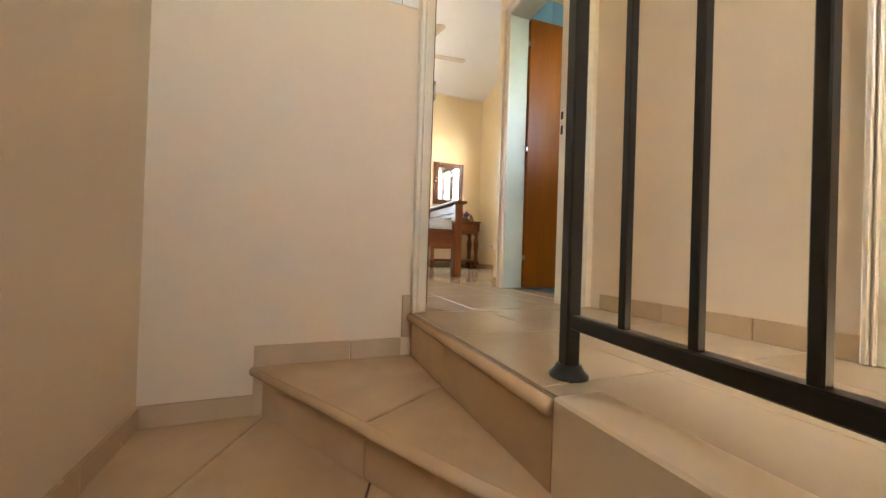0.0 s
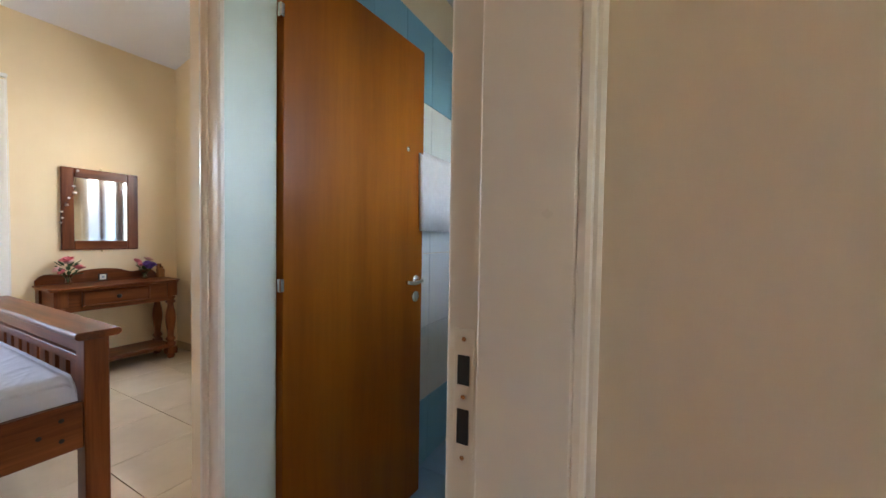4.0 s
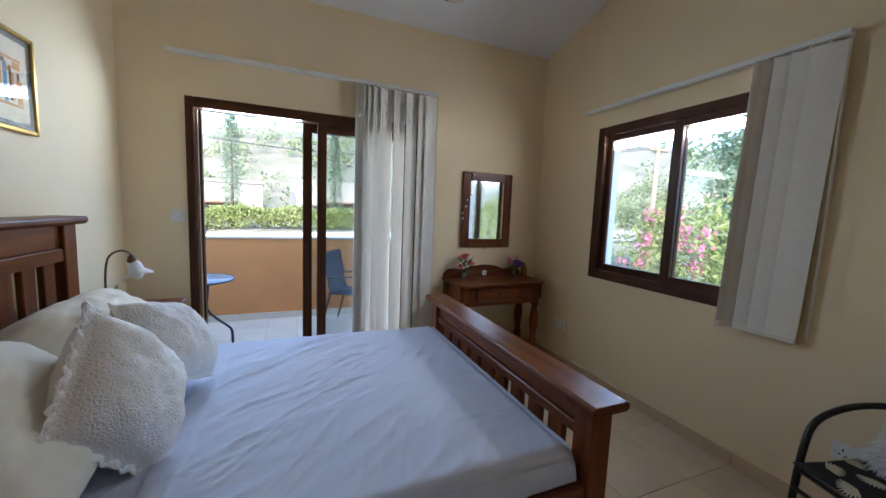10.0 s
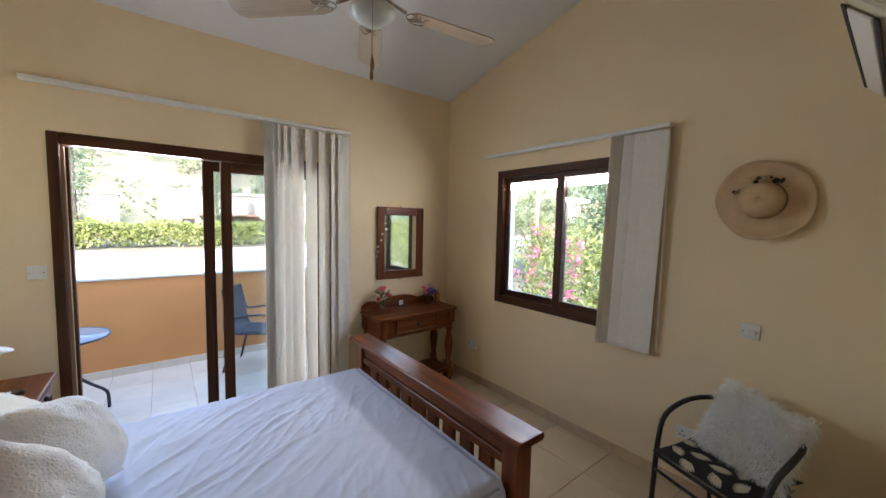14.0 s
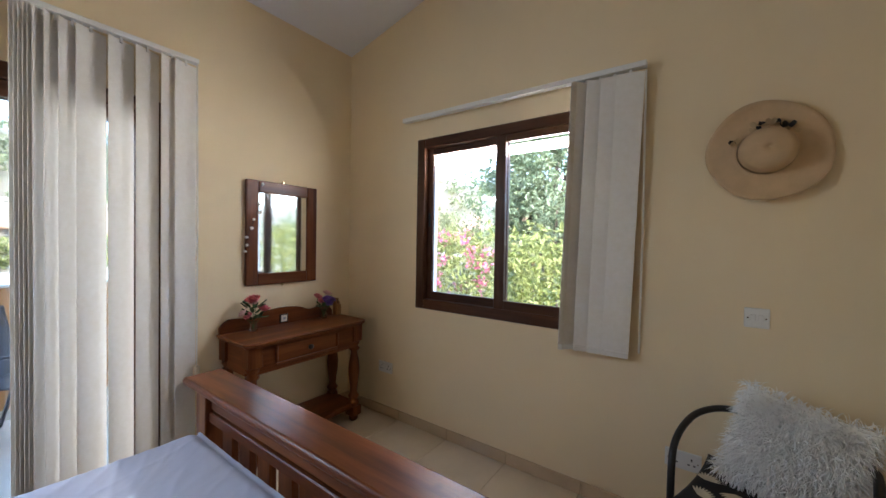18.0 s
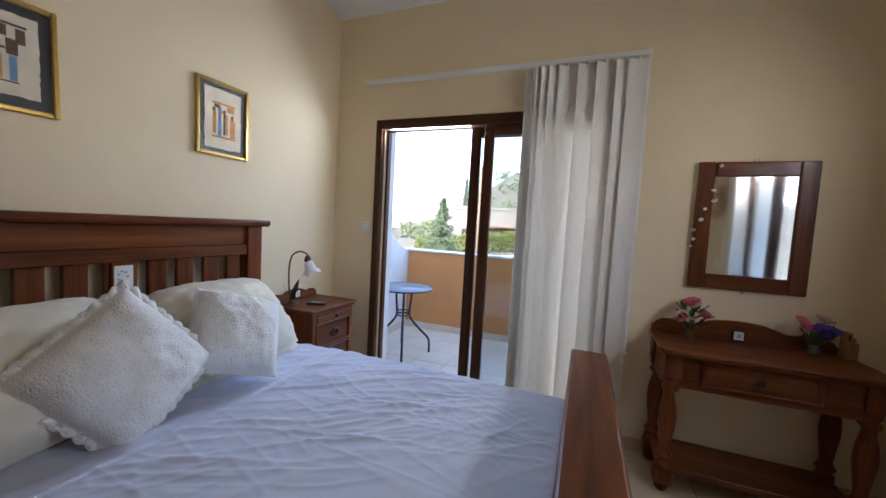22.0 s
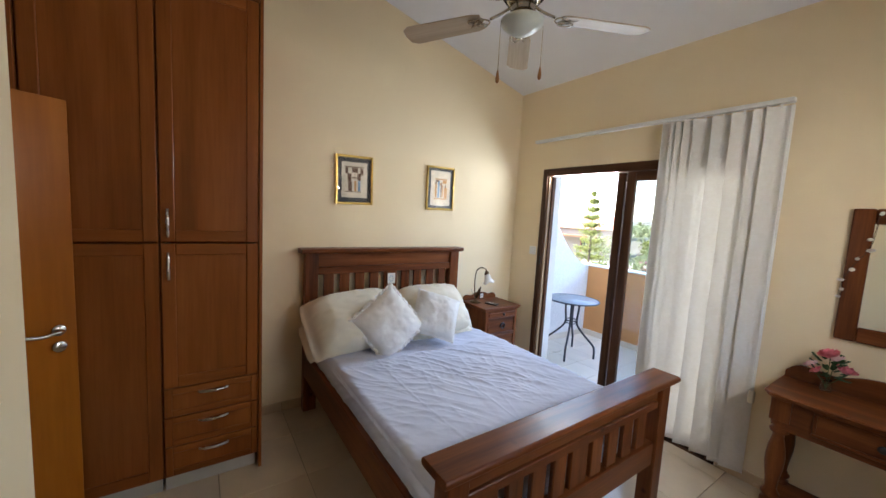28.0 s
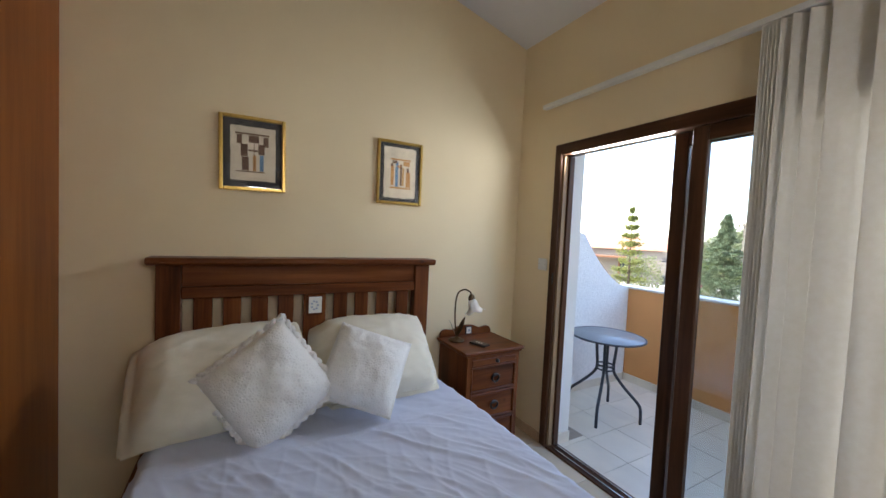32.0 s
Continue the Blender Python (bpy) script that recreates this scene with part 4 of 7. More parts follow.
def bow_handle(parent, p, q, out=0.03):
    p, q = Vector(p), Vector(q)
    m = (p + q) / 2
    pts = curve_pts([p, p.lerp(q, 0.06) + Vector((out * 0.55, 0, 0)), m + Vector((out, 0, 0)), p.lerp(q, 0.94) + Vector((out * 0.55, 0, 0)), q], 5)
    n = len(pts)
    part("handle", tube(pts, [0.0035 + 0.004 * math.sin(math.pi * i / (n - 1)) for i in range(n)], 8), SIL, parent, "bowed satin metal handle", True)


wy = [(-2.668, -3.126), (-3.130, -3.592), (-3.596, -4.06)]
units = []
for k, (y1, y0) in enumerate(wy):
    lab = "tall cherry-brown wardrobe unit with drawers below its doors" if k == 0 else "tall cherry-brown wardrobe unit with framed doors"
    u = thing("wardrobe", lab, "wardrobe", "fitted wardrobe units")
    units.append(u)
    body = bmesh.new()
    box((0.002, y0 - 0.002, 0.085), (WF - 0.024, y0 + 0.014, 2.74), 0, body)
    box((0.002, y1 - 0.014, 0.085), (WF - 0.024, y1 + 0.0, 2.74), 0, body)
    box((0.002, y0 + 0.014, 0.085), (0.012, y1 - 0.014, 2.74), 0, body)
    part("carcass", body, CHERRY["z"], u)
    part("top_panel", box((0.002, y0, 2.7405), (WF - 0.005, y1, 2.765), 0.002), CHERRY["y"], u)
    part("bottom_panel", box((0.012, y0 + 0.014, 0.085), (WF - 0.024, y1 - 0.014, 0.105)), CHERRY["y"], u)
    part("plinth", box((0.03, y0, 0.0), (WF - 0.045, y1 - 0.01, 0.0845)), PLINTH, u)
    dt = panel_door(u, y0 + 0.002, y1 - 0.002, 1.412, 2.735)
    hs = y1 - 0.034 if k == 2 else y0 + 0.034
    bow_handle(dt, (WF, hs, 1.442), (WF, hs, 1.582))
    if k == 0:
        db = panel_door(u, y0 + 0.002, y1 - 0.002, 0.612, 1.404)
        for z0, z1 in ((0.445, 0.606), (0.273, 0.439), (0.100, 0.267)):
            dr = panel_door(u, y0 + 0.002, y1 - 0.002, z0, z1, 0.036, "drawer")
            zc = (z0 + z1) / 2 + 0.042
            bow_handle(dr, (WF - 0.006, (y0 + y1) / 2 - 0.07, zc), (WF - 0.006, (y0 + y1) / 2 + 0.07, zc), 0.028)
    else:
        db = panel_door(u, y0 + 0.002, y1 - 0.002, 0.100, 1.404)
    bow_handle(db, (WF, hs, 1.212), (WF, hs, 1.352))
part("end_panel", box((0.002, -2.666, 0.0), (WF + 0.004, -2.648, 2.766), 0.002), CHERRY["z"], units[0])


# ---- turned legs ----
def turned_leg(parent, x, y, z0, z1, w, mat):
    """Square block above, vase turning, square block at the shelf, bun foot."""
    L = z1 - z0
    part("leg_block", box((x - w / 2, y - w / 2, z1 - 0.13), (x + w / 2, y + w / 2, z1), 0.002), mat, parent)
    r = w / 2
    prof = [(0.85, 0.0), (1.0, 0.02), (0.95, 0.05), (0.6, 0.062), (0.95, 0.085), (1.0, 0.10), (0.75, 0.115), (0.62, 0.14), (0.72, 0.2), (0.98, 0.30), (1.02, 0.36), (0.9, 0.43), (0.62, 0.50), (0.6, 0.53), (0.95, 0.545), (1.0, 0.56), (0.65, 0.58), (0.95, 0.60), (0.98, 0.615), (0.7, 0.63), (0.7, 1.0)]
    top_z = z1 - 0.13
    lo = z0 + 0.115
    pr = [(r * 0.55, 0.0), (r * 0.8, 0.012), (r * 0.8, 0.03), (r * 0.55, 0.045)]
    part("foot", lathe(pr, (x, y, z0), 16), mat, parent, smooth=True)
    part("shelf_block", box((x - w / 2, y - w / 2, z0 + 0.045), (x + w / 2, y + w / 2, lo), 0.002), mat, parent)
    H = top_z - lo
    part("turning", lathe([(r * a, H * b * (1 / 0.63)) for a, b in prof[:-1]], (x, y, lo), 18), mat, parent, smooth=True)


def wave_back(x0, x1, z0, h, y0, y1, axis="y"):
    """A gallery board with a humped top."""
    pts = [(x0, z0)]
    n = 30
    for i in range(n + 1):
        u = i / n
        a = abs(u - 0.5) * 2
        if a < 0.22:
            s = 1.0 - 0.06 * (a / 0.22) ** 2
        elif a < 0.56:
            s = 0.62 + 0.32 * (0.5 + 0.5 * math.cos((a - 0.22) / 0.34 * math.pi))
        elif a < 0.84:
            s = 0.62 + 0.12 * math.sin((a - 0.56) / 0.28 * math.pi / 2)
        else:
            s = 0.74 - 0.40 * ((a - 0.84) / 0.16) ** 2
        pts.append((x0 + (x1 - x0) * u, z0 + h * s))
    pts.append((x1, z0))
    return prism(pts, axis, y0, y1)


# ---- dressing table ----
TX0, TX1, TY0, TY1, TZ = 2.385, 3.305, -0.415, -0.01, 0.782
table = thing("dressing_table", "dark-stained pine dressing table with turned legs and a drawer", "dressing table", at=((TX0 + TX1) / 2, -0.17, 0))


def tpart(name, bm, mat, label="", parent=None, smooth=False):
    o = part(name, bm, mat, parent or table, label, smooth)
    if parent is None:
        o.matrix_parent_inverse = table.matrix_world.inverted()
    return o


c = 0.045
tpart("tabletop", prism([(TX0, TY1), (TX0, TY0 + c), (TX0 + c, TY0), (TX1 - c, TY0), (TX1, TY0 + c), (TX1, TY1)], "z", TZ - 0.018, TZ, None, 0.005), PINE["x"])
tpart("top_moulding", prism([(TX0 + 0.012, TY1), (TX0 + 0.012, TY0 + c + 0.003), (TX0 + c + 0.008, TY0 + 0.012), (TX1 - c - 0.008, TY0 + 0.012), (TX1 - 0.012, TY0 + c + 0.003), (TX1 - 0.012, TY1)], "z", TZ - 0.032, TZ - 0.0185, None, 0.004), PINE["x"])
LY = -0.345
tpart("apron", box((TX0 + 0.08, LY - 0.005, 0.575), (TX1 - 0.08, LY + 0.015, TZ - 0.032)), PINE["x"])
tpart("back_apron", box((TX0 + 0.06, TY1 - 0.03, 0.575), (TX1 - 0.06, TY1 - 0.008, TZ - 0.032)), PINE["x"])
for x in (TX0 + 0.035, TX1 - 0.055):
    tpart("side_apron", box((x, LY + 0.03, 0.575), (x + 0.02, TY1 - 0.03, TZ - 0.032)), PINE["y"])
d = tpart("drawer", box((2.598, LY - 0.014, 0.622), (3.042, LY - 0.004, 0.728), 0.002), PINE["x"])
tpart("drawer_border", box((2.584, LY - 0.022, 0.726), (3.056, LY - 0.004, 0.742), 0.005), PINE["x"], "", d)
tpart("drawer_border", box((2.584, LY - 0.022, 0.606), (3.056, LY - 0.004, 0.622), 0.005), PINE["x"], "", d)
for x in (2.584, 3.040):
    tpart("drawer_border", box((x, LY - 0.022, 0.622), (x + 0.016, LY - 0.004, 0.726), 0.005), PINE["z"], "", d)
k = tpart("knob", lathe([(0.006, 0), (0.006, 0.012), (0.016, 0.018), (0.018, 0.028), (0.009, 0.034)], seg=14), IRON, "black iron knob", d, True)
k.matrix_local = pose(2.82, LY - 0.012, 0.676, 90, 0, 0)
for x, y in ((TX0 + 0.075, LY + 0.024), (TX1 - 0.065, LY + 0.024), (TX0 + 0.06, TY1 - 0.045), (TX1 - 0.06, TY1 - 0.045)):
    e = thing("leg", "", "")
    e.parent, e.matrix_parent_inverse = table, table.matrix_world.inverted()
    for kk in ("label", "category"):
        if kk in e:
            del e[kk]
    turned_leg(e, x, y, 0.0, TZ - 0.032, 0.084, PINE["z"])
tpart("lower_shelf", prism([(TX0 + 0.05, TY1 - 0.02), (TX0 + 0.05, LY + 0.02), (TX0 + 0.12, LY - 0.005), (TX1 - 0.12, LY - 0.005), (TX1 - 0.05, LY + 0.02), (TX1 - 0.05, TY1 - 0.02)], "z", 0.108, 0.143, None, 0.003), PINE["x"])
tpart("gallery", wave_back(TX0 + 0.01, 3.245, TZ, 0.118, TY1 - 0.03, TY1 - 0.012), PINE["x"])
gf = tpart("tile_frame", box((2.79, TY1 - 0.037, TZ + 0.008), (2.855, TY1 - 0.03, TZ + 0.07), 0.002), IRON)
tpart("ceramic_tile", box((2.80, TY1 - 0.040, TZ + 0.016), (2.845, TY1 - 0.036, TZ + 0.062), 0.001), CERAM, "white ceramic tile with a blue motif", gf)
tpart("motif", box((2.813, TY1 - 0.0408, TZ + 0.03), (2.832, TY1 - 0.0395, TZ + 0.048)), INK, "", gf)

# ---- bedside cabinet ----
NY0, NY1, NX1, NZ = -0.695, -0.215, 0.405, 0.745
ns = thing("bedside_cabinet", "dark-stained pine bedside cabinet with three drawers", "bedside cabinet", at=(0.2, -0.44, 0))


def npart(name, bm, mat, label="", parent=None, smooth=False):
    o = part(name, bm, mat, parent or ns, label, smooth)
    if parent is None:
        o.matrix_parent_inverse = ns.matrix_world.inverted()
    return o


bmc = bmesh.new()
box((0.012, NY0 + 0.03, 0.07), (NX1 - 0.035, NY0 + 0.05, NZ - 0.03), 0, bmc)
box((0.012, NY1 - 0.05, 0.07), (NX1 - 0.035, NY1 - 0.03, NZ - 0.03), 0, bmc)
box((0.012, NY0 + 0.05, 0.07), (0.02, NY1 - 0.05, NZ - 0.03), 0, bmc)
box((0.02, NY0 + 0.05, 0.07), (NX1 - 0.05, NY1 - 0.05, 0.085), 0, bmc)
npart("body", bmc, PINE["z"])
npart("face_frame", wall_with_holes("x", NX1 - 0.035, NX1 - 0.02, NY0 + 0.03, NY1 - 0.03, 0.07, NZ - 0.03, [(NY0 + 0.065, NY1 - 0.065, a, b) for a, b in ((0.10, 0.27), (0.295, 0.455), (0.48, 0.635))]), PINE["z"])
npart("cabinet_top", box((0.012, NY0, NZ - 0.018), (NX1, NY1, NZ), 0.005), PINE["y"])
npart("top_moulding", box((0.012, NY0 + 0.014, NZ - 0.034), (NX1 - 0.012, NY1 - 0.014, NZ - 0.0185), 0.004), PINE["y"])
npart("plinth", box((0.012, NY0 + 0.01, 0.0), (NX1 - 0.008, NY1 - 0.01, 0.055), 0.008), PINE["y"])
npart("plinth_moulding", box((0.012, NY0 + 0.02, 0.0555), (NX1 - 0.016, NY1 - 0.02, 0.072), 0.005), PINE["y"])
sl = npart("pull_out_shelf", box((NX1 - 0.022, NY0 + 0.065, 0.652), (NX1 - 0.012, NY1 - 0.065, 0.69), 0.003), PINE["y"])
kb = npart("knob", ball((NX1 - 0.005, -0.44, 0.672), 0.014), IRON, "black iron knob", sl, True)
for a, b in ((0.10, 0.27), (0.295, 0.455), (0.48, 0.635)):
    dr = npart("drawer", box((NX1 - 0.04, NY0 + 0.068, a + 0.003), (NX1 - 0.026, NY1 - 0.068, b - 0.003), 0.003), PINE["y"])
    for y0, y1, z0, z1 in ((NY0 + 0.058, NY1 - 0.058, b - 0.004, b + 0.008), (NY0 + 0.058, NY1 - 0.058, a - 0.008, a + 0.004), (NY0 + 0.058, NY0 + 0.07, a + 0.004, b - 0.004), (NY1 - 0.07, NY1 - 0.058, a + 0.004, b - 0.004)):
        npart("drawer_moulding", box((NX1 - 0.026, y0, z0), (NX1 - 0.014, y1, z1), 0.004), PINE["y"], "", dr)
    zc = (a + b) / 2
    npart("pull_plate", box((NX1 - 0.0265, -0.455, zc), (NX1 - 0.022, -0.425, zc + 0.025), 0.003), IRON, "", dr)
    npart("ring_pull", tube([(NX1 - 0.016, -0.44 + (0.028 + 0.006 * math.cos(q)) * math.sin(q), zc - 0.006 + 0.025 * math.cos(q)) for q in [2 * math.pi * i / 18 for i in range(18)]], 0.0065, 7, None, True), IRON, "black iron drop pull", dr, True)
npart("gallery", wave_back(NY0 + 0.02, NY1 - 0.02, NZ, 0.075, 0.016, 0.034, "x"), PINE["y"])
gf = npart("tile_frame", box((0.034, -0.468, NZ + 0.006), (0.041, -0.412, NZ + 0.066), 0.002), IRON)
npart("ceramic_tile", box((0.040, -0.460, NZ + 0.013), (0.044, -0.420, NZ + 0.059), 0.001), CERAM, "white ceramic tile with a blue motif", gf)
npart("motif", box((0.0435, -0.448, NZ + 0.027), (0.0448, -0.432, NZ + 0.045)), INK, "", gf)

# ---- bedside lamp and phone ----
BRONZE = plain("antique_bronze", (0.14, 0.09, 0.05), 0.4, metal=0.9, var=0.25, scale=20)
FROST = plain("frosted_glass_shade", (0.88, 0.84, 0.78), 0.4, var=0.05, scale=10, Transmission_Weight=0.08)
lamp = thing("table_lamp", "bronze bedside lamp with a bell flower glass shade", "table lamp", at=(0.13, -0.60, NZ))
part("base", lathe([(0.055, 0), (0.058, 0.006), (0.045, 0.014), (0.02, 0.02), (0.008, 0.03)], seg=22), BRONZE, lamp, smooth=True)
part("stem", tube(curve_pts([(0, 0, 0.015), (-0.005, -0.012, 0.12), (-0.002, -0.02, 0.24), (0.012, -0.012, 0.335), (0.05, 0.015, 0.368), (0.082, 0.038, 0.358), (0.094, 0.046, 0.342)], 6), 0.0055, 8), BRONZE, lamp, smooth=True)
for tip, w in (((-0.02, -0.055, 0.15), 0.013), ((0.02, 0.05, 0.17), 0.017), ((0.03, 0.03, 0.12), 0.012)):
    bml = bmesh.new()
    a, b = Vector((0, 0, 0.025)), Vector(tip)
    side = (b - a).cross(Vector((0.3, 0.2, 1))).normalized()
    rows = []
    for i in range(7):
        u = i / 6
        ww = w * math.sin(math.pi * min(1, u * 0.92 + 0.06))
        p = a.lerp(b, u)
        rows.append([bml.verts.new(p - side * ww), bml.verts.new(p + Vector((0.004, 0, -0.003))), bml.verts.new(p + side * ww)])
    for r0, r1 in zip(rows, rows[1:]):
        for i in range(2):
            bml.faces.new((r0[i], r0[i + 1], r1[i + 1], r1[i]))
    bmesh.ops.solidify(bml, geom=bml.faces[:], thickness=0.002)
    part("leaf", bml, BRONZE, lamp, smooth=True)
part("lamp_holder", lathe([(0.021, 0.0), (0.023, 0.016), (0.018, 0.036), (0.007, 0.046)], (0.095, 0.047, 0.298), 16), BRONZE, lamp, smooth=True)
bms = bmesh.new()
seg = 30
rings = []
for i, (r, z) in enumerate([(0.020, 0.306), (0.030, 0.292), (0.035, 0.272), (0.037, 0.252), (0.046, 0.236), (0.066, 0.222)]):
    ring = []
    for q in range(seg):
        a = 2 * math.pi * q / seg
        rr = r * (1 + (0.14 * math.cos(5 * a) if i >= 4 else 0.03 * math.cos(5 * a)))
        px, py, pz = rr * math.cos(a), rr * math.sin(a), z - 0.31 - (0.007 * math.cos(5 * a) if i >= 4 else 0)
        # the bell hangs tilted away from the stem
        out, across = (px + py) * 0.7071, (px - py) * 0.7071
        out, pz = out * 0.951 - pz * 0.309, pz * 0.951 + out * 0.309
        ring.append(bms.verts.new((0.096 + (out + across) * 0.7071, 0.047 + (out - across) * 0.7071, pz + 0.31)))
    rings.append(ring)
for a, b in zip(rings, rings[1:]):
    for q in range(seg):
        bms.faces.new((a[q], a[(q + 1) % seg], b[(q + 1) % seg], b[q]))
bmesh.ops.recalc_face_normals(bms, faces=bms.faces)
bmesh.ops.solidify(bms, geom=bms.faces[:], thickness=0.003)
part("shade", bms, FROST, lamp, "frosted white flower-shaped glass shade", True)
BLACKP = plain("black_plastic", (0.015, 0.015, 0.016), 0.3, var=0.2)
# flat black case the size of a phone, with three invented buttons
rem = thing("flat_black_case", "small flat black phone-sized case lying on the bedside cabinet", "remote control", at=(0.27, -0.50, NZ), rz=20)
part("case", box((-0.065, -0.032, 0), (0.065, 0.032, 0.015), 0.004), BLACKP, rem)
for i in range(3):
    part("button", box((-0.03 + 0.02 * i, -0.01, 0.0145), (-0.018 + 0.02 * i, 0.01, 0.0165), 0.001), WHITEP, rem)

# ---- flat white box shape under the bed ----
BOXW = plain("matt_white", (0.72, 0.72, 0.72), 0.6, var=0.05)
ub = thing("flat_white_box", "flat white box shape lying under the bed", "box", at=(1.42, -1.62, 0))
part("tray", box((-0.24, -0.16, 0), (0.24, 0.16, 0.07), 0.006), BOXW, ub)
part("lid", box((-0.25, -0.17, 0.0705), (0.25, 0.17, 0.088), 0.006), BOXW, ub)

# ---- mirror with a shell garland ----
mir = thing("mirror", "wall mirror in a broad dark-stained pine frame", "mirror", at=(2.83, 0.0, 1.085))
MX, MW, MZ0, MZ1 = 2.56, 0.54, 1.072, 1.79


def mpart(name, bm, mat, parent=None, label="", smooth=False):
    o = part(name, bm, mat, parent or mir, label, smooth)
    if parent is None:
        o.matrix_parent_inverse = mir.matrix_world.inverted()
    return o


FWID = 0.082
mpart("frame_side", box((MX, -0.030, MZ0), (MX + FWID, -0.002, MZ1), 0.006), PINE["z"])
mpart("frame_side", box((MX + MW - FWID, -0.030, MZ0), (MX + MW, -0.002, MZ1), 0.006), PINE["z"])
mpart("frame_rail", box((MX + FWID, -0.029, MZ0), (MX + MW - FWID, -0.002, MZ0 + FWID), 0.006), PINE["x"])
mpart("frame_rail", box((MX + FWID, -0.029, MZ1 - FWID), (MX + MW - FWID, -0.002, MZ1), 0.006), PINE["x"])
mpart("glass", box((MX + FWID - 0.004, -0.016, MZ0 + FWID - 0.004), (MX + MW - FWID + 0.004, -0.008, MZ1 - FWID + 0.004)), MIRROR, None, "clear silvered mirror glass")
for z in (MZ1 + 0.006, MZ0 - 0.012):
    mpart("hanging_clip", box((MX + MW / 2 - 0.008, -0.012, z - 0.008), (MX + MW / 2 + 0.008, -0.002, z + 0.014), 0.003), BRASS)
SHELL = plain("pearl_shell", (0.78, 0.72, 0.66), 0.35, var=0.2, scale=40)
gar = thing("shell_garland", "string of small white shells hanging on the mirror frame", "garland", at=(2.60, -0.03, 1.76))
gp = curve_pts([(2.655, -0.036, 1.765), (2.648, -0.036, 1.66), (2.635, -0.036, 1.57), (2.60, -0.036, 1.50), (2.575, -0.038, 1.44), (2.555, -0.03, 1.36), (2.562, -0.02, 1.30)], 6)
o = part("cord", tube(gp, 0.0012, 5), HOLE, gar)
o.matrix_parent_inverse = gar.matrix_world.inverted()
for i, u in enumerate((0.0, 0.22, 0.34, 0.44, 0.6, 0.74, 0.86, 0.97)):
    p = gp[min(len(gp) - 1, int(u * len(gp)))]
    bmm = ball((p.x + 0.008 * (-1) ** i, p.y - 0.006, p.z), 0.011 + 0.003 * (i % 3), 0.006, 0.009 + 0.003 * ((i + 1) % 2), None, 1)
    for v in bmm.verts:
        v.co += Vector((0.002, 0.001, 0.003)) * noise.noise(v.co * 130)
    o = part("shell", bmm, SHELL, gar, "", True)
    o.matrix_parent_inverse = gar.matrix_world.inverted()

# ---- flowers ----
VGL = glass("vase_glass", (0.95, 0.97, 0.93))
GREEN = plain("silk_leaf", (0.05, 0.12, 0.04), 0.6, var=0.3, scale=30)
PINK = plain("pink_silk_petal", (0.84, 0.24, 0.27), 0.7, var=0.2, scale=40)
PALEP = plain("pale_pink_petal", (0.85, 0.55, 0.50), 0.7, var=0.15, scale=40)
VIOLET = plain("violet_silk_petal", (0.18, 0.10, 0.45), 0.7, var=0.25, scale=40)


def petal(bm, m, w, l, cup):
    rows = []
    for i in range(4):
        u = i / 3
        ww = w * (0.35 + 0.65 * math.sin(math.pi * (0.15 + 0.7 * u)))
        rows.append([bm.verts.new(m @ Vector((x * ww, l * u, cup * (u * u) * 0.6 + cup * 0.5 * abs(x)))) for x in (-1, 0, 1)])
    for a, b in zip(rows, rows[1:]):
        for i in range(2):
            bm.faces.new((a[i], a[i + 1], b[i + 1], b[i]))


def bloom(c, size, rnd, layers=3, n=6):
    bm = bmesh.new()
    base = Matrix.Translation(c) @ Euler((rnd.uniform(-0.7, 0.7), rnd.uniform(-0.7, 0.7), rnd.uniform(0, 6))).to_matrix().to_4x4()
    for L in range(layers):
        for k in range(n):
            m = base @ Matrix.Rotation(2 * math.pi * (k + 0.5 * L) / n, 4, "Z") @ Matrix.Rotation(radians(15 + 28 * L), 4, "X")
            petal(bm, m, size * 0.42, size * (0.95 - 0.15 * L), size * 0.35)
    return bm


def bouquet(name, label, at, heads, leaves, seed, h):
    rnd = random.Random(seed)
    ob = thing(name, label, "flowers", at=at)
    va = part("vase", lathe([(0.021, 0), (0.024, 0.004), (0.026, 0.03), (0.022, 0.05), (0.017, 0.058), (0.021, 0.066), (0.0195, 0.066), (0.0155, 0.058), (0.0205, 0.05), (0.0245, 0.03), (0.022, 0.008)], seg=20, cap=False), VGL, ob, "clear glass vase", True)
    for (x, y, z, s, m) in heads:
        part("stem", tube(curve_pts([(0, 0, 0.012), (x * 0.25, y * 0.25, 0.05), (x * 0.8, y * 0.8, z * 0.75), (x, y, z)], 4), 0.0016, 5), GREEN, ob)
        part("bloom", bloom((x, y, z), s * 1.35, rnd), m, ob, "", True)
    for i in range(leaves):
        a = rnd.uniform(0, 2 * math.pi)
        r, z = rnd.uniform(0.025, 0.085), rnd.uniform(0.075, h)
        bm = bmesh.new()
        m = Matrix.Translation((r * math.cos(a) * 0.6, r * math.sin(a) * 0.35, z)) @ Matrix.Rotation(a - math.pi / 2, 4, "Z") @ Matrix.Rotation(rnd.uniform(-0.2, 0.9), 4, "X")
        petal(bm, m, 0.014, 0.05, 0.012)
        part("leaf", bm, GREEN, ob, "", True)
    return ob


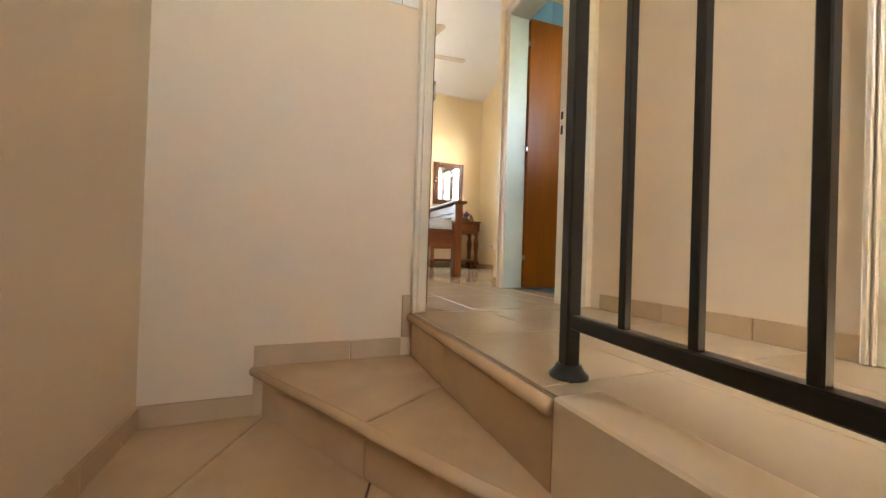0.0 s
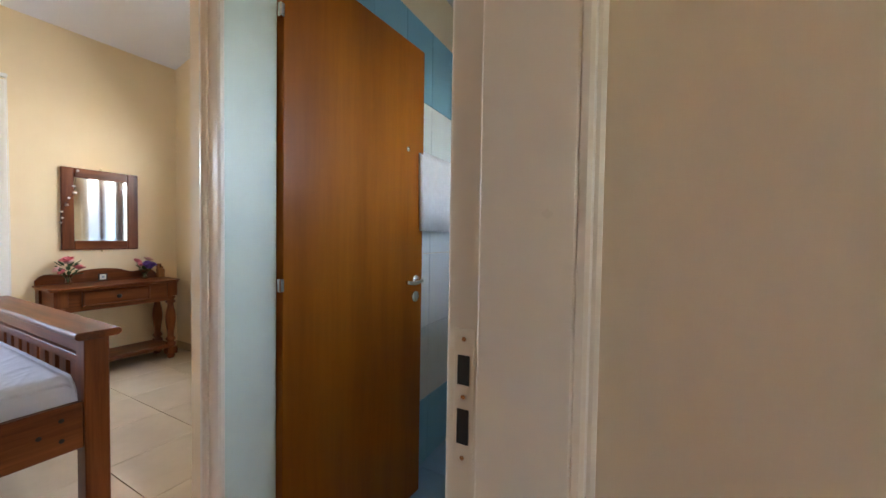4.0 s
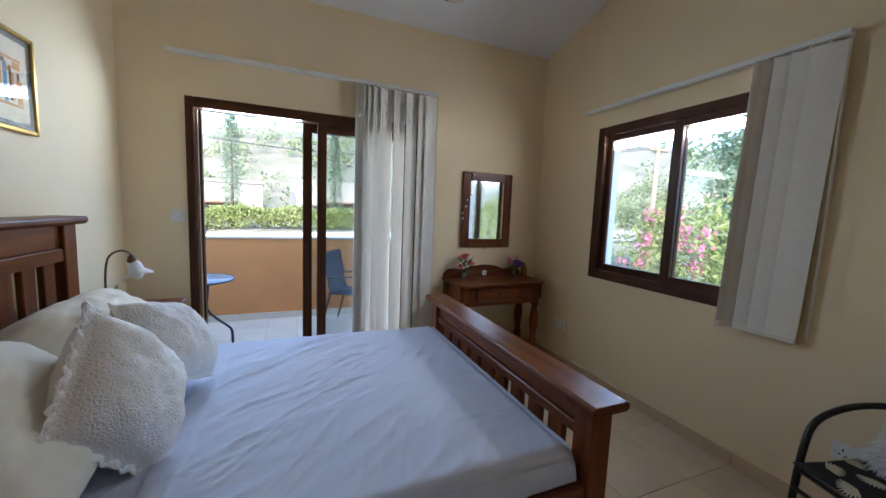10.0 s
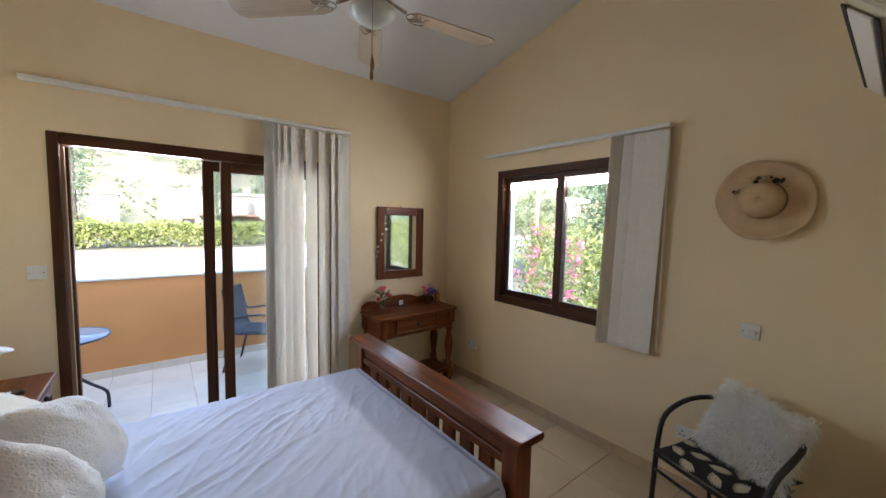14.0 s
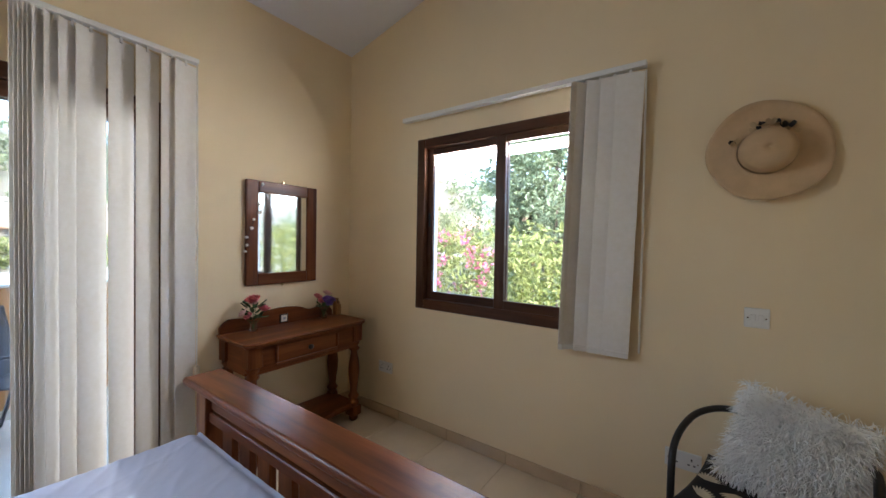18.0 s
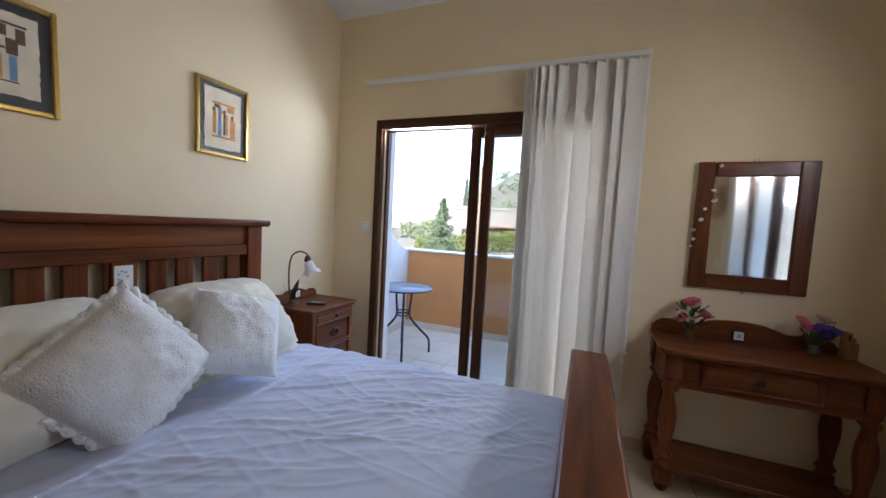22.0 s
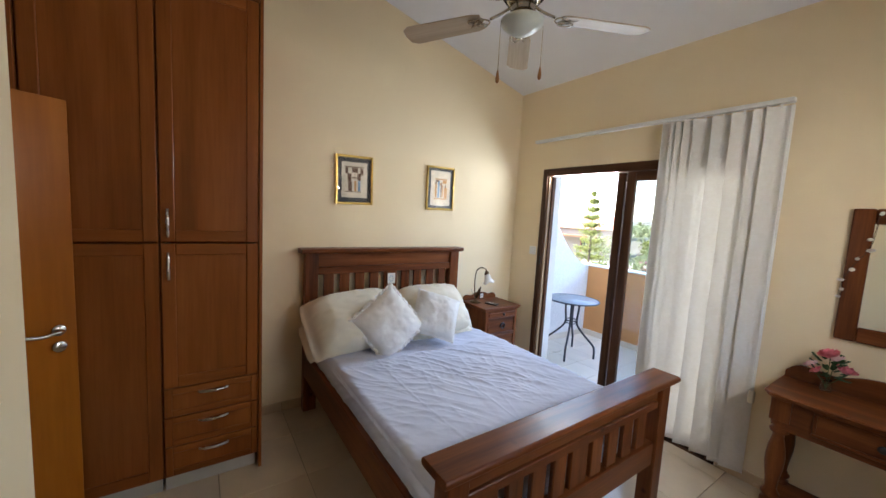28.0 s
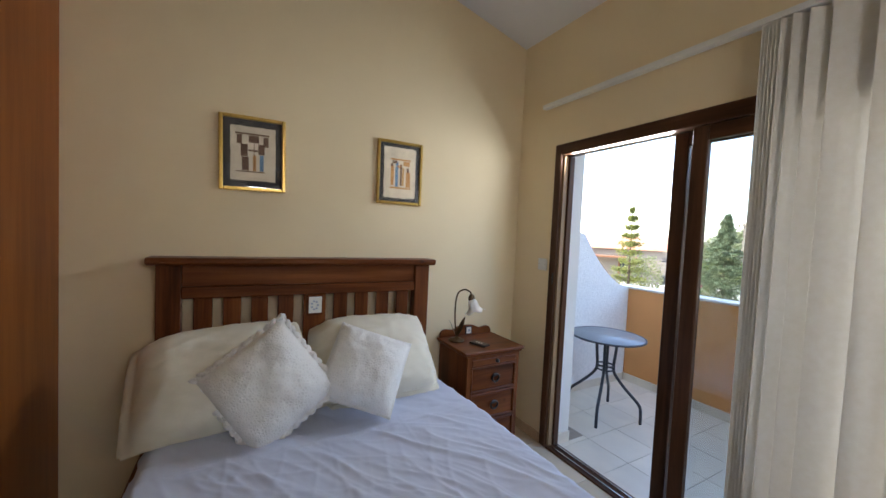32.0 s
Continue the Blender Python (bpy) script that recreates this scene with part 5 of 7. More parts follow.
bouquet("flower_vase", "small glass vase of pink silk roses", (2.575, -0.10, TZ), [(0.0, 0.0, 0.19, 0.042, PINK), (0.062, -0.01, 0.125, 0.038, PINK), (-0.06, -0.01, 0.12, 0.030, PALEP), (-0.035, -0.02, 0.10, 0.026, PINK), (0.02, 0.01, 0.175, 0.034, PALEP)], 22, 3, 0.17)
bouquet("flower_vase", "small glass vase of violet and pink silk flowers", (3.115, -0.105, TZ), [(0.0, 0.0, 0.12, 0.034, VIOLET), (0.04, 0.0, 0.105, 0.034, VIOLET), (0.02, -0.02, 0.14, 0.030, VIOLET), (-0.065, -0.01, 0.165, 0.030, PINK), (0.035, 0.01, 0.175, 0.034, PALEP), (-0.03, 0.0, 0.13, 0.024, PINK), (0.07, -0.01, 0.13, 0.024, VIOLET)], 10, 5, 0.13)
CARVE = wood("carved_olive_wood", (0.20, 0.085, 0.03), (0.30, 0.14, 0.05), (0.40, 0.2, 0.08), "z", 0.45, False, 3.0)
orn = thing("wooden_ornament", "small carved wooden block ornament on the dressing table", "ornament", at=(3.262, -0.075, TZ), rz=20)
part("block", box((-0.03, -0.018, 0), (0.002, 0.018, 0.14), 0.004), CARVE, orn)
part("block", box((0.003, -0.02, 0), (0.038, 0.02, 0.085), 0.004), CARVE, orn)
part("knob", ball((0.02, 0, 0.098), 0.015), CARVE, orn, smooth=True)
part("slot", box((-0.022, -0.0186, 0.10), (-0.008, -0.0175, 0.127)), HOLE, orn)

# ---- framed papyrus pictures ----
GOLD = plain("gilt_moulding", (0.62, 0.42, 0.12), 0.3, metal=0.85, var=0.15, scale=25)
MATB = plain("black_mount", (0.012, 0.013, 0.017), 0.6, var=0.1)
PAPY = plain("papyrus_sheet", (0.56, 0.48, 0.36), 0.85, var=0.16, scale=14, bump=0.3, bscale=90, dist=0.001)
INKB = plain("brown_ink", (0.10, 0.045, 0.025), 0.8, var=0.2, scale=30)
INKO = plain("ochre_ink", (0.42, 0.19, 0.05), 0.8, var=0.2, scale=30)
INKT = plain("blue_ink", (0.10, 0.20, 0.32), 0.8, var=0.2, scale=30)
PGL = glass("picture_glass", (1, 1, 1))


def picture(label, y0, y1, z0, z1, tilt, shapes, mx, mz):
    """A picture on the wall x = 0, in its own yz plane."""
    yc, zc = (y0 + y1) / 2, (z0 + z1) / 2
    ob = new("framed_picture")
    ob.matrix_world = pose(0.0, yc, zc, tilt, 0, 0)
    tagged(ob, label, "picture", "papyrus pictures")
    w, h, f = (y1 - y0) / 2, (z1 - z0) / 2, 0.019
    part("frame_side", box((0.002, -w, -h), (0.022, -w + f, h), 0.004), GOLD, ob)
    part("frame_side", box((0.002, w - f, -h), (0.022, w, h), 0.004), GOLD, ob)
    part("frame_rail", box((0.002, -w + f, -h), (0.0215, w - f, -h + f), 0.004), GOLD, ob)
    part("frame_rail", box((0.002, -w + f, h - f), (0.0215, w - f, h), 0.004), GOLD, ob)
    part("mount", box((0.004, -w + f, -h + f), (0.010, w - f, h - f)), MATB, ob, "black mount board")
    rnd = random.Random(int(w * 1000))
    pw, ph = w - mx, h - mz
    ring = []
    for a, b, n in (((-pw, -ph), (pw, -ph), 14), ((pw, -ph), (pw, ph), 18), ((pw, ph), (-pw, ph), 14), ((-pw, ph), (-pw, -ph), 18)):
        for i in range(n):
            u = i / n
            ring.append((a[0] + (b[0] - a[0]) * u + rnd.uniform(-0.003, 0.003), a[1] + (b[1] - a[1]) * u + rnd.uniform(-0.003, 0.003)))
    sheet = part("papyrus", prism(ring, "x", 0.0102, 0.0118), PAPY, ob, "tan papyrus sheet with plain painted shapes")
    for (a, b, c, e, m) in shapes:
        part("painted_shape", box((0.0117, a * pw, c * ph), (0.0124, b * pw, e * ph)), m, sheet)
    g = part("glazing", box((0.0150, -w + f - 0.002, -h + f - 0.002), (0.0165, w - f + 0.002, h - f + 0.002)), PGL, ob)
    g.visible_shadow = False
    return ob


picture("gilt-framed papyrus picture with a black mount and dark shapes", -2.045, -1.722, 1.672, 2.072, 1.2,
        [(-0.78, 0.72, 0.70, 0.76, INKB), (-0.72, -0.50, 0.35, 0.68, INKB), (-0.2, 0.25, 0.42, 0.68, INKB), (0.45, 0.68, 0.30, 0.66, INKB), (-0.55, -0.25, -0.1, 0.35, INKB), (-0.5, -0.2, -0.62, -0.12, INKB), (0.22, 0.5, 0.0, 0.38, INKB), (0.28, 0.46, -0.62, -0.02, INKT), (-0.22, 0.2, 0.10, 0.16, INKB), (-0.02, 0.12, -0.62, -0.05, INKO), (0.02, 0.05, -0.6, 0.4, INKB), (-0.75, 0.5, -0.68, -0.64, INKB)], 0.052, 0.055)
picture("gilt-framed papyrus picture with a black mount and ochre shapes", -1.185, -0.868, 1.668, 2.080, 0.4,
        [(-0.62, 0.66, 0.50, 0.56, INKO), (-0.5, -0.2, 0.36, 0.48, INKB), (0.2, 0.6, 0.3, 0.48, INKO), (-0.58, -0.4, -0.5, 0.25, INKO), (-0.3, -0.12, -0.55, 0.42, INKT), (0.0, 0.12, -0.5, 0.35, INKB), (0.14, 0.24, -0.5, 0.2, INKO), (0.38, 0.66, -0.55, 0.05, INKO), (0.42, 0.56, 0.05, 0.22, INKB), (-0.6, -0.44, 0.25, 0.35, INKB), (-0.62, 0.68, -0.63, -0.57, INKO), (-0.2, 0.1, 0.2, 0.3, INKO)], 0.048, 0.042)

# ---- straw hat ----
STRAW = plain("woven_straw", (0.60, 0.42, 0.24), 0.75, var=0.12, scale=12, bump=0.5, bscale=320, dist=0.0015)
BAND = plain("spotted_ribbon", (0.50, 0.36, 0.20), 0.7, var=0.1, scale=20)
hat = new("straw_hat")
hat.matrix_world = pose(XW - 0.012, -2.70, 1.80, 0, -90, 0)
tagged(hat, "wide-brimmed straw sun hat hanging on the wall", "hat")
bmh = bmesh.new()
seg = 64
rings = []
for r, z in [(0.205, 0.008), (0.19, 0.004), (0.15, 0.010), (0.115, 0.016), (0.095, 0.02), (0.09, 0.035), (0.087, 0.07), (0.08, 0.095), (0.062, 0.108), (0.03, 0.113), (0.002, 0.114)]:
    ring = []
    for q in range(seg):
        a = 2 * math.pi * q / seg
        k = 1 + (0.025 * math.sin(2 * a + 0.6) + 0.012 * math.sin(5 * a) if r > 0.12 else 0)
        zz = z + (0.018 * (1 + math.sin(2 * a + 1.0)) * ((r - 0.1) / 0.1) ** 2 if r > 0.1 else 0)
        ring.append(bmh.verts.new((r * k * math.cos(a), r * k * 1.03 * math.sin(a), zz)))
    rings.append(ring)
for a, b in zip(rings, rings[1:]):
    for q in range(seg):
        bmh.faces.new((a[q], a[(q + 1) % seg], b[(q + 1) % seg], b[q]))
bmesh.ops.recalc_face_normals(bmh, faces=bmh.faces)
bmesh.ops.solidify(bmh, geom=bmh.faces[:], thickness=0.003)
part("brim_and_crown", bmh, STRAW, hat, "", True)
bmr = bmesh.new()
rg = [[bmr.verts.new((r * math.cos(2 * math.pi * q / 40), r * 1.03 * math.sin(2 * math.pi * q / 40), z)) for q in range(40)] for r, z in ((0.0975, 0.022), (0.0935, 0.04))]
for q in range(40):
    bmr.faces.new((rg[0][q], rg[0][(q + 1) % 40], rg[1][(q + 1) % 40], rg[1][q]))
bmesh.ops.solidify(bmr, geom=bmr.faces[:], thickness=0.002)
part("ribbon", bmr, BAND, hat, "", True)
rnd = random.Random(8)
for i in range(20):
    a = radians(rnd.uniform(-45, 75))
    p = Vector((0.112 * math.cos(a), 0.112 * math.sin(a), 0.03))
    bmq = bmesh.new()
    petal(bmq, Matrix.Translation(p) @ Euler((rnd.uniform(-0.8, 0.8), rnd.uniform(-0.5, 0.5), rnd.uniform(0, 6))).to_matrix().to_4x4(), 0.010, 0.026, 0.010)
    part("bow_loop", bmq, HOLE if i % 3 == 0 else BAND, hat, "", True)

# ---- ceiling fan ----
FX, FY, FZ = 1.65, -1.70, 2.585
BLADE = wood("pale_oak_blade", (0.42, 0.33, 0.23), (0.50, 0.40, 0.29), (0.56, 0.46, 0.34), "x", 0.45, False, 1.0)
CHROME = plain("polished_nickel", (0.50, 0.46, 0.40), 0.14, metal=1.0, var=0.05)
BOWL = plain("frosted_bowl", (0.72, 0.76, 0.70), 0.35, var=0.05, scale=8, Transmission_Weight=0.3)
fan = thing("ceiling_fan", "five-bladed ceiling fan with nickel motor and glass light bowl", "ceiling fan", at=(FX, FY, top(FY)))


def fpart(name, bm, mat, label="", smooth=True, parent=None):
    o = part(name, bm, mat, parent or fan, label, smooth)
    if parent is None:
        o.matrix_parent_inverse = fan.matrix_world.inverted()
    return o


fpart("canopy", lathe([(0.065, 0.0), (0.062, -0.03), (0.04, -0.06), (0.018, -0.075)], (FX, FY, top(FY) + 0.012), 24), CHROME)
fpart("downrod", tube([(FX, FY, top(FY) - 0.05), (FX, FY, 2.75)], 0.012, 12), CHROME)
mo = fpart("motor", lathe([(0.02, 2.775), (0.05, 2.765), (0.085, 2.745), (0.108, 2.72), (0.112, 2.69), (0.10, 2.66), (0.07, 2.635), (0.06, 2.63)], (FX, FY, 0), 36), CHROME)
for i in range(20):
    a = 2 * math.pi * i / 20
    m = Matrix.Translation((FX, FY, 2.652)) @ Matrix.Rotation(a, 4, "Z") @ Matrix.Translation((0.0905, 0, 0)) @ Matrix.Rotation(radians(-50), 4, "Y")
    o = fpart("vent_slot", box((-0.016, -0.006, -0.0012), (0.016, 0.006, 0.0022), 0, None, 1, m), HOLE, "", False, mo)
fpart("switch_housing", lathe([(0.055, 2.632), (0.058, 2.60), (0.055, 2.575), (0.075, 2.568), (0.078, 2.560)], (FX, FY, 0), 30), CHROME)
fpart("light_bowl", lathe([(0.078, 2.562), (0.098, 2.552), (0.096, 2.534), (0.07, 2.512), (0.04, 2.494), (0.004, 2.488)], (FX, FY, 0), 36), BOWL, "frosted glass light bowl")
for i in range(5):
    a = radians(-7 + 72 * i)
    m = Matrix.Translation((FX, FY, FZ)) @ Matrix.Rotation(a, 4, "Z")
    bl = fpart("blade", prism([(0.20, -0.045), (0.24, -0.056), (0.60, -0.066), (0.632, -0.045), (0.640, 0.0), (0.632, 0.045), (0.60, 0.066), (0.24, 0.056), (0.20, 0.045)], "z", -0.003, 0.003), BLADE, "", False)
    bl.matrix_local = fan.matrix_world.inverted() @ m @ Matrix.Rotation(radians(11), 4, "X")
    br = bmesh.new()
    tube(curve_pts([(0.055, 0, 0.04), (0.10, 0, 0.02), (0.16, 0, 0.004)], 4), 0.007, 8, br)
    for s, cx, cy, rx, ry in ((0, 0.20, 0.0, 0.038, 0.03), (1, 0.225, 0.026, 0.04, 0.02), (2, 0.225, -0.026, 0.04, 0.02)):
        tube([(cx + rx * math.cos(q), cy + ry * math.sin(q), -0.006) for q in [2 * math.pi * k / 16 for k in range(16)]], 0.0035, 6, br, True)
    b2 = fpart("blade_iron", br, CHROME)
    b2.matrix_local = fan.matrix_world.inverted() @ m
for dx, dy, z in ((-0.045, -0.09, 2.263), (0.045, 0.095, 2.30)):
    c = fpart("pull_chain", tube([(FX + dx * 0.7, FY + dy * 0.7, 2.575), (FX + dx, FY + dy, 2.54), (FX + dx, FY + dy, z + 0.05)], 0.0016, 6), CHROME)
    fpart("chain_bob", lathe([(0.003, 0.06), (0.006, 0.045), (0.0095, 0.02), (0.008, 0.006), (0.003, 0)], (FX + dx, FY + dy, z), 12), CARVE, "turned wooden bob", True, c)

# ---- air conditioner ----
ACW = plain("aged_white_plastic", (0.62, 0.56, 0.38), 0.4, var=0.05)
ac = thing("air_conditioner", "yellowed white split air conditioner high on the wall", "air conditioner", at=(2.85, YB, 2.12))


def apart_(name, bm, mat, label="", parent=None):
    o = part(name, bm, mat, parent or ac, label)
    if parent is None:
        o.matrix_parent_inverse = ac.matrix_world.inverted()
    return o


AX0, AX1 = 2.08, 2.93
AL = 0.0                                # lift of the unit
apart_("casing", prism([(YB + y, z + AL) for y, z in ((0, 2.06), (0.12, 2.10), (0.19, 2.17), (0.205, 2.30), (0.19, 2.36), (0.12, 2.375), (0, 2.375))], "x", AX0, AX1, None, 0.006), ACW)
m = Matrix.Translation((0, YB + 0.157, 2.132 + AL)) @ Matrix.Rotation(radians(45), 4, "X")
apart_("louvre", box((AX0 + 0.06, -0.028, -0.006), (AX1 - 0.06, 0.028, 0.0), 0.002, None, 1, m), WHITEP)
for y in (-0.037, 0.037):
    apart_("air_slot", box((AX0 + 0.05, y - 0.005, -0.004), (AX1 - 0.05, y + 0.005, -0.0005), 0, None, 1, m), HOLE)
st = apart_("sticker", box((2.62, YB + 0.03, 2.0800), (2.74, YB + 0.09, 2.0820), 0, None, 1, None), WHITEP)
st.matrix_local = ac.matrix_world.inverted() @ pose(0, 0, 0) @ Matrix.Translation((0.10, 0, -0.02 + AL))
for i in range(5):
    b = apart_("print_bar", box((2.63, YB + 0.036 + 0.01 * i, 2.1255), (2.70 + 0.01 * (i % 3), YB + 0.041 + 0.01 * i, 2.1262)), HOLE, "", st)

# ---- chair with cushion ----
SEATM = plain("black_cotton_print", (0.012, 0.012, 0.013), 0.85, var=0.2, scale=20, bump=0.2, bscale=300)
FLOW = plain("cream_print", (0.58, 0.52, 0.38), 0.85, var=0.15, scale=30)
STRAP = plain("woven_seat", (0.20, 0.17, 0.11), 0.7, var=0.2, scale=40)
chair = thing("chair", "black tubular metal armchair by the wall", "chair", at=(3.125, -2.70, 0), rz=-108)
# local frame: x across, front towards -y


def arc_side(s):
    return curve_pts([(s * 0.215, -0.23, 0.0), (s * 0.235, -0.195, 0.25), (s * 0.252, -0.155, 0.48), (s * 0.262, -0.105, 0.59), (s * 0.262, 0.0, 0.645), (s * 0.24, 0.11, 0.675), (s * 0.165, 0.185, 0.695), (0, 0.21, 0.70)], 6)


part("arm_frame", tube(arc_side(-1) + arc_side(1)[::-1][1:], 0.0135, 10), IRON, chair, "black bent tube arms and back", True)
for s in (-1, 1):
    part("rear_leg", tube(curve_pts([(s * 0.205, 0.235, 0.0), (s * 0.19, 0.19, 0.25), (s * 0.18, 0.15, 0.41), (s * 0.18, 0.10, 0.435)], 5), 0.012, 10), IRON, chair, smooth=True)
    part("seat_rail", tube([(s * 0.215, -0.20, 0.42), (s * 0.185, 0.16, 0.41)], 0.011, 8), IRON, chair, smooth=True)
    part("foot_cap", lathe([(0.015, 0), (0.015, 0.02)], (s * 0.215, -0.23, 0), 10), BLACKP, chair, smooth=True)
    part("foot_cap", lathe([(0.014, 0), (0.014, 0.02)], (s * 0.205, 0.235, 0), 10), BLACKP, chair, smooth=True)
part("seat_rail", tube([(-0.225, -0.19, 0.405), (0.225, -0.19, 0.405)], 0.010, 8), IRON, chair, smooth=True)
part("stretcher", tube([(-0.225, -0.205, 0.33), (0.225, -0.205, 0.33)], 0.009, 8), IRON, chair, smooth=True)
part("stretcher", tube([(-0.185, 0.16, 0.41), (0.185, 0.16, 0.41)], 0.010, 8), IRON, chair, smooth=True)
part("seat", box((-0.205, -0.20, 0.418), (0.205, 0.17, 0.43), 0.005), STRAP, chair, "woven seat")
sc = mk("seat_cushion", pillow_mesh(0.45, 0.42, 0.05, 24, 0.0, 0, 9.0), SEATM, smooth=True)
sc.matrix_world = chair.matrix_world @ pose(0, -0.02, 0.458, 3, 0, 2)
tagged(sc, "flat black seat cushion printed with cream flowers", "seat cushion")
rnd = random.Random(21)
spots = [(-0.16, -0.14), (-0.05, -0.16), (0.08, -0.15), (0.17, -0.12), (-0.17, -0.03), (-0.07, -0.05), (0.03, -0.06), (0.13, -0.02), (-0.13, 0.08), (-0.02, 0.06), (0.08, 0.08), (0.17, 0.09), (-0.06, 0.15), (0.06, 0.16), (-0.17, 0.16)]
for (cx, cy) in spots:
    bmf = bmesh.new()
    a0 = rnd.uniform(0, 6.28)
    for k in range(11):
        a = a0 + (k - 5) * 0.23
        p0, p1 = Vector((cx, cy, 0)), Vector((cx + 0.052 * math.cos(a), cy + 0.052 * math.sin(a), 0))
        nrm = Vector((-math.sin(a), math.cos(a), 0)) * 0.0048
        vs = []
        for p, ww in ((p0, 0.3), (p0.lerp(p1, 0.6), 1.0), (p1, 0.35)):
            for sgn in (-1, 1):
                q = p + nrm * ww * sgn
                u, v = max(-1, min(1, q.x / 0.225)), max(-1, min(1, q.y / 0.21))
                th = 0.025 * (max(0, 1 - abs(u) ** 2.6) * max(0, 1 - abs(v) ** 2.6)) ** 0.45
                vs.append(bmf.verts.new((q.x, q.y, th + 0.0022)))
        bmf.faces.new((vs[0], vs[1], vs[3], vs[2]))
        bmf.faces.new((vs[2], vs[3], vs[5], vs[4]))
    part("printed_flower", bmf, FLOW, sc)
FUR = plain("long_white_fur", (0.94, 0.93, 0.90), 0.9, var=0.08, scale=14)
fp = mk("fur_cushion", pillow_mesh(0.36, 0.36, 0.16, 24, 0.0, 0, 12.0), FUR, smooth=True)
fp.matrix_world = chair.matrix_world @ pose(0.06, 0.075, 0.645, 66, 0, 6) @ pose(0, 0, 0, 0, 0, -10)
tagged(fp, "shaggy white faux fur cushion on the chair", "cushion")
vv, ff = [], []
rnd = random.Random(4)
me = fp.data
polys = [p for p in me.polygons]
for q in range(9000):
    p = polys[rnd.randrange(len(polys))]
    c, n = p.center, p.normal
    if n.z < -0.3 and rnd.random() < 0.5:
        continue
    t1 = Vector((rnd.uniform(-1, 1), rnd.uniform(-1, 1) - 0.8, rnd.uniform(-1, 1) * 0.4))
    d = (n * 0.9 + t1 * 0.75).normalized()
    l = rnd.uniform(0.028, 0.056)
    s = d.cross(Vector((rnd.uniform(-1, 1), rnd.uniform(-1, 1), rnd.uniform(-1, 1)))).normalized() * 0.0017
    o = c + Vector((rnd.uniform(-1, 1), rnd.uniform(-1, 1), 0)) * 0.009
    mid_ = o + d * l * 0.55
    tip = o + d * l + Vector((0, -0.010, -0.002))
    b = len(vv)
    vv += [o - s, o + s, mid_ + s * 0.9, mid_ - s * 0.9, tip]
    ff += [(b, b + 1, b + 2, b + 3), (b + 3, b + 2, b + 4)]
fm = bpy.data.meshes.new("fur")
fm.from_pydata([tuple(v) for v in vv], [], ff)
fm.materials.append(FUR)
fo = new("fur", fm)
fo.parent = fp
tagged(fo, kind="stuff")

# ---- window ----
win = thing("window_1", "dark walnut sliding window with two panes", "window", kind="structure")
for y0, y1 in ((WY0, WY0 + 0.07), (WY1 - 0.07, WY1)):
    part("frame_post", box((XW - 0.012, y0, WZ0), (XW + 0.075, y1, WZ1), 0.006), FRAMEW["z"], win)
for z0, z1 in ((WZ0, WZ0 + 0.07), (WZ1 - 0.07, WZ1)):
    part("frame_rail", box((XW - 0.0115, WY0 + 0.07, z0), (XW + 0.075, WY1 - 0.07, z1), 0.006), FRAMEW["y"], win)


def sash(parent, axis, u0, u1, z0, z1, d0, d1, sw, bottom=0.08, mats=FRAMEW, pane=None):
    """A glazed sliding sash; d0 to d1 is its depth."""
    s = thing("sash", "", "")
    s.parent = parent
    flat = "y" if axis == "x" else "x"

    def b(a, c, e, f):
        return box((d0, a, e), (d1, c, f), 0.004) if axis == "x" else box((a, d0, e), (c, d1, f), 0.004)
    part("stile", b(u0, u0 + sw, z0, z1), mats["z"], s)
    part("stile", b(u1 - sw, u1, z0, z1), mats["z"], s)
    part("rail", b(u0 + sw, u1 - sw, z0, z0 + bottom), mats[flat], s)
    part("rail", b(u0 + sw, u1 - sw, z1 - sw, z1), mats[flat], s)
    m = (d0 + d1) / 2
    g = (box((m - 0.003, u0 + sw - 0.008, z0 + bottom - 0.008), (m + 0.003, u1 - sw + 0.008, z1 - sw + 0.008)) if axis == "x"
         else box((u0 + sw - 0.008, m - 0.003, z0 + bottom - 0.008), (u1 - sw + 0.008, m + 0.003, z1 - sw + 0.008)))
    p = part("pane", g, pane or CLEAR, s, "tinted glass pane" if pane else "clear glass pane")
    p.visible_shadow = False
    return s


sash(win, "x", -1.475, WY1 - 0.045, WZ0 + 0.045, WZ1 - 0.045, XW + 0.036, XW + 0.068, 0.068)
sash(win, "x", WY0 + 0.045, -1.405, WZ0 + 0.045, WZ1 - 0.045, XW + 0.000, XW + 0.033, 0.068)
part("catch", box((XW + 0.030, WY1 - 0.10, 1.50), (XW + 0.038, WY1 - 0.082, 1.60), 0.002), BLACKP, win)
rv = bmesh.new()
box((XW + 0.076, WY1 - 0.004, WZ0), (XW + 0.249, WY1 + 0.0, WZ1), 0, rv)
box((XW + 0.076, WY0, WZ0), (XW + 0.249, WY0 + 0.004, WZ1), 0, rv)
box((XW + 0.076, WY0 + 0.004, WZ1 - 0.004), (XW + 0.249, WY1 - 0.004, WZ1), 0, rv)
part("reveal", rv, PLASTER, win, "white plastered outer reveal")
part("sill", box((XW + 0.076, WY0 - 0.03, WZ0 - 0.03), (XW + 0.30, WY1 + 0.03, WZ0 + 0.012), 0.004), PLASTER, win, "white outer sill")

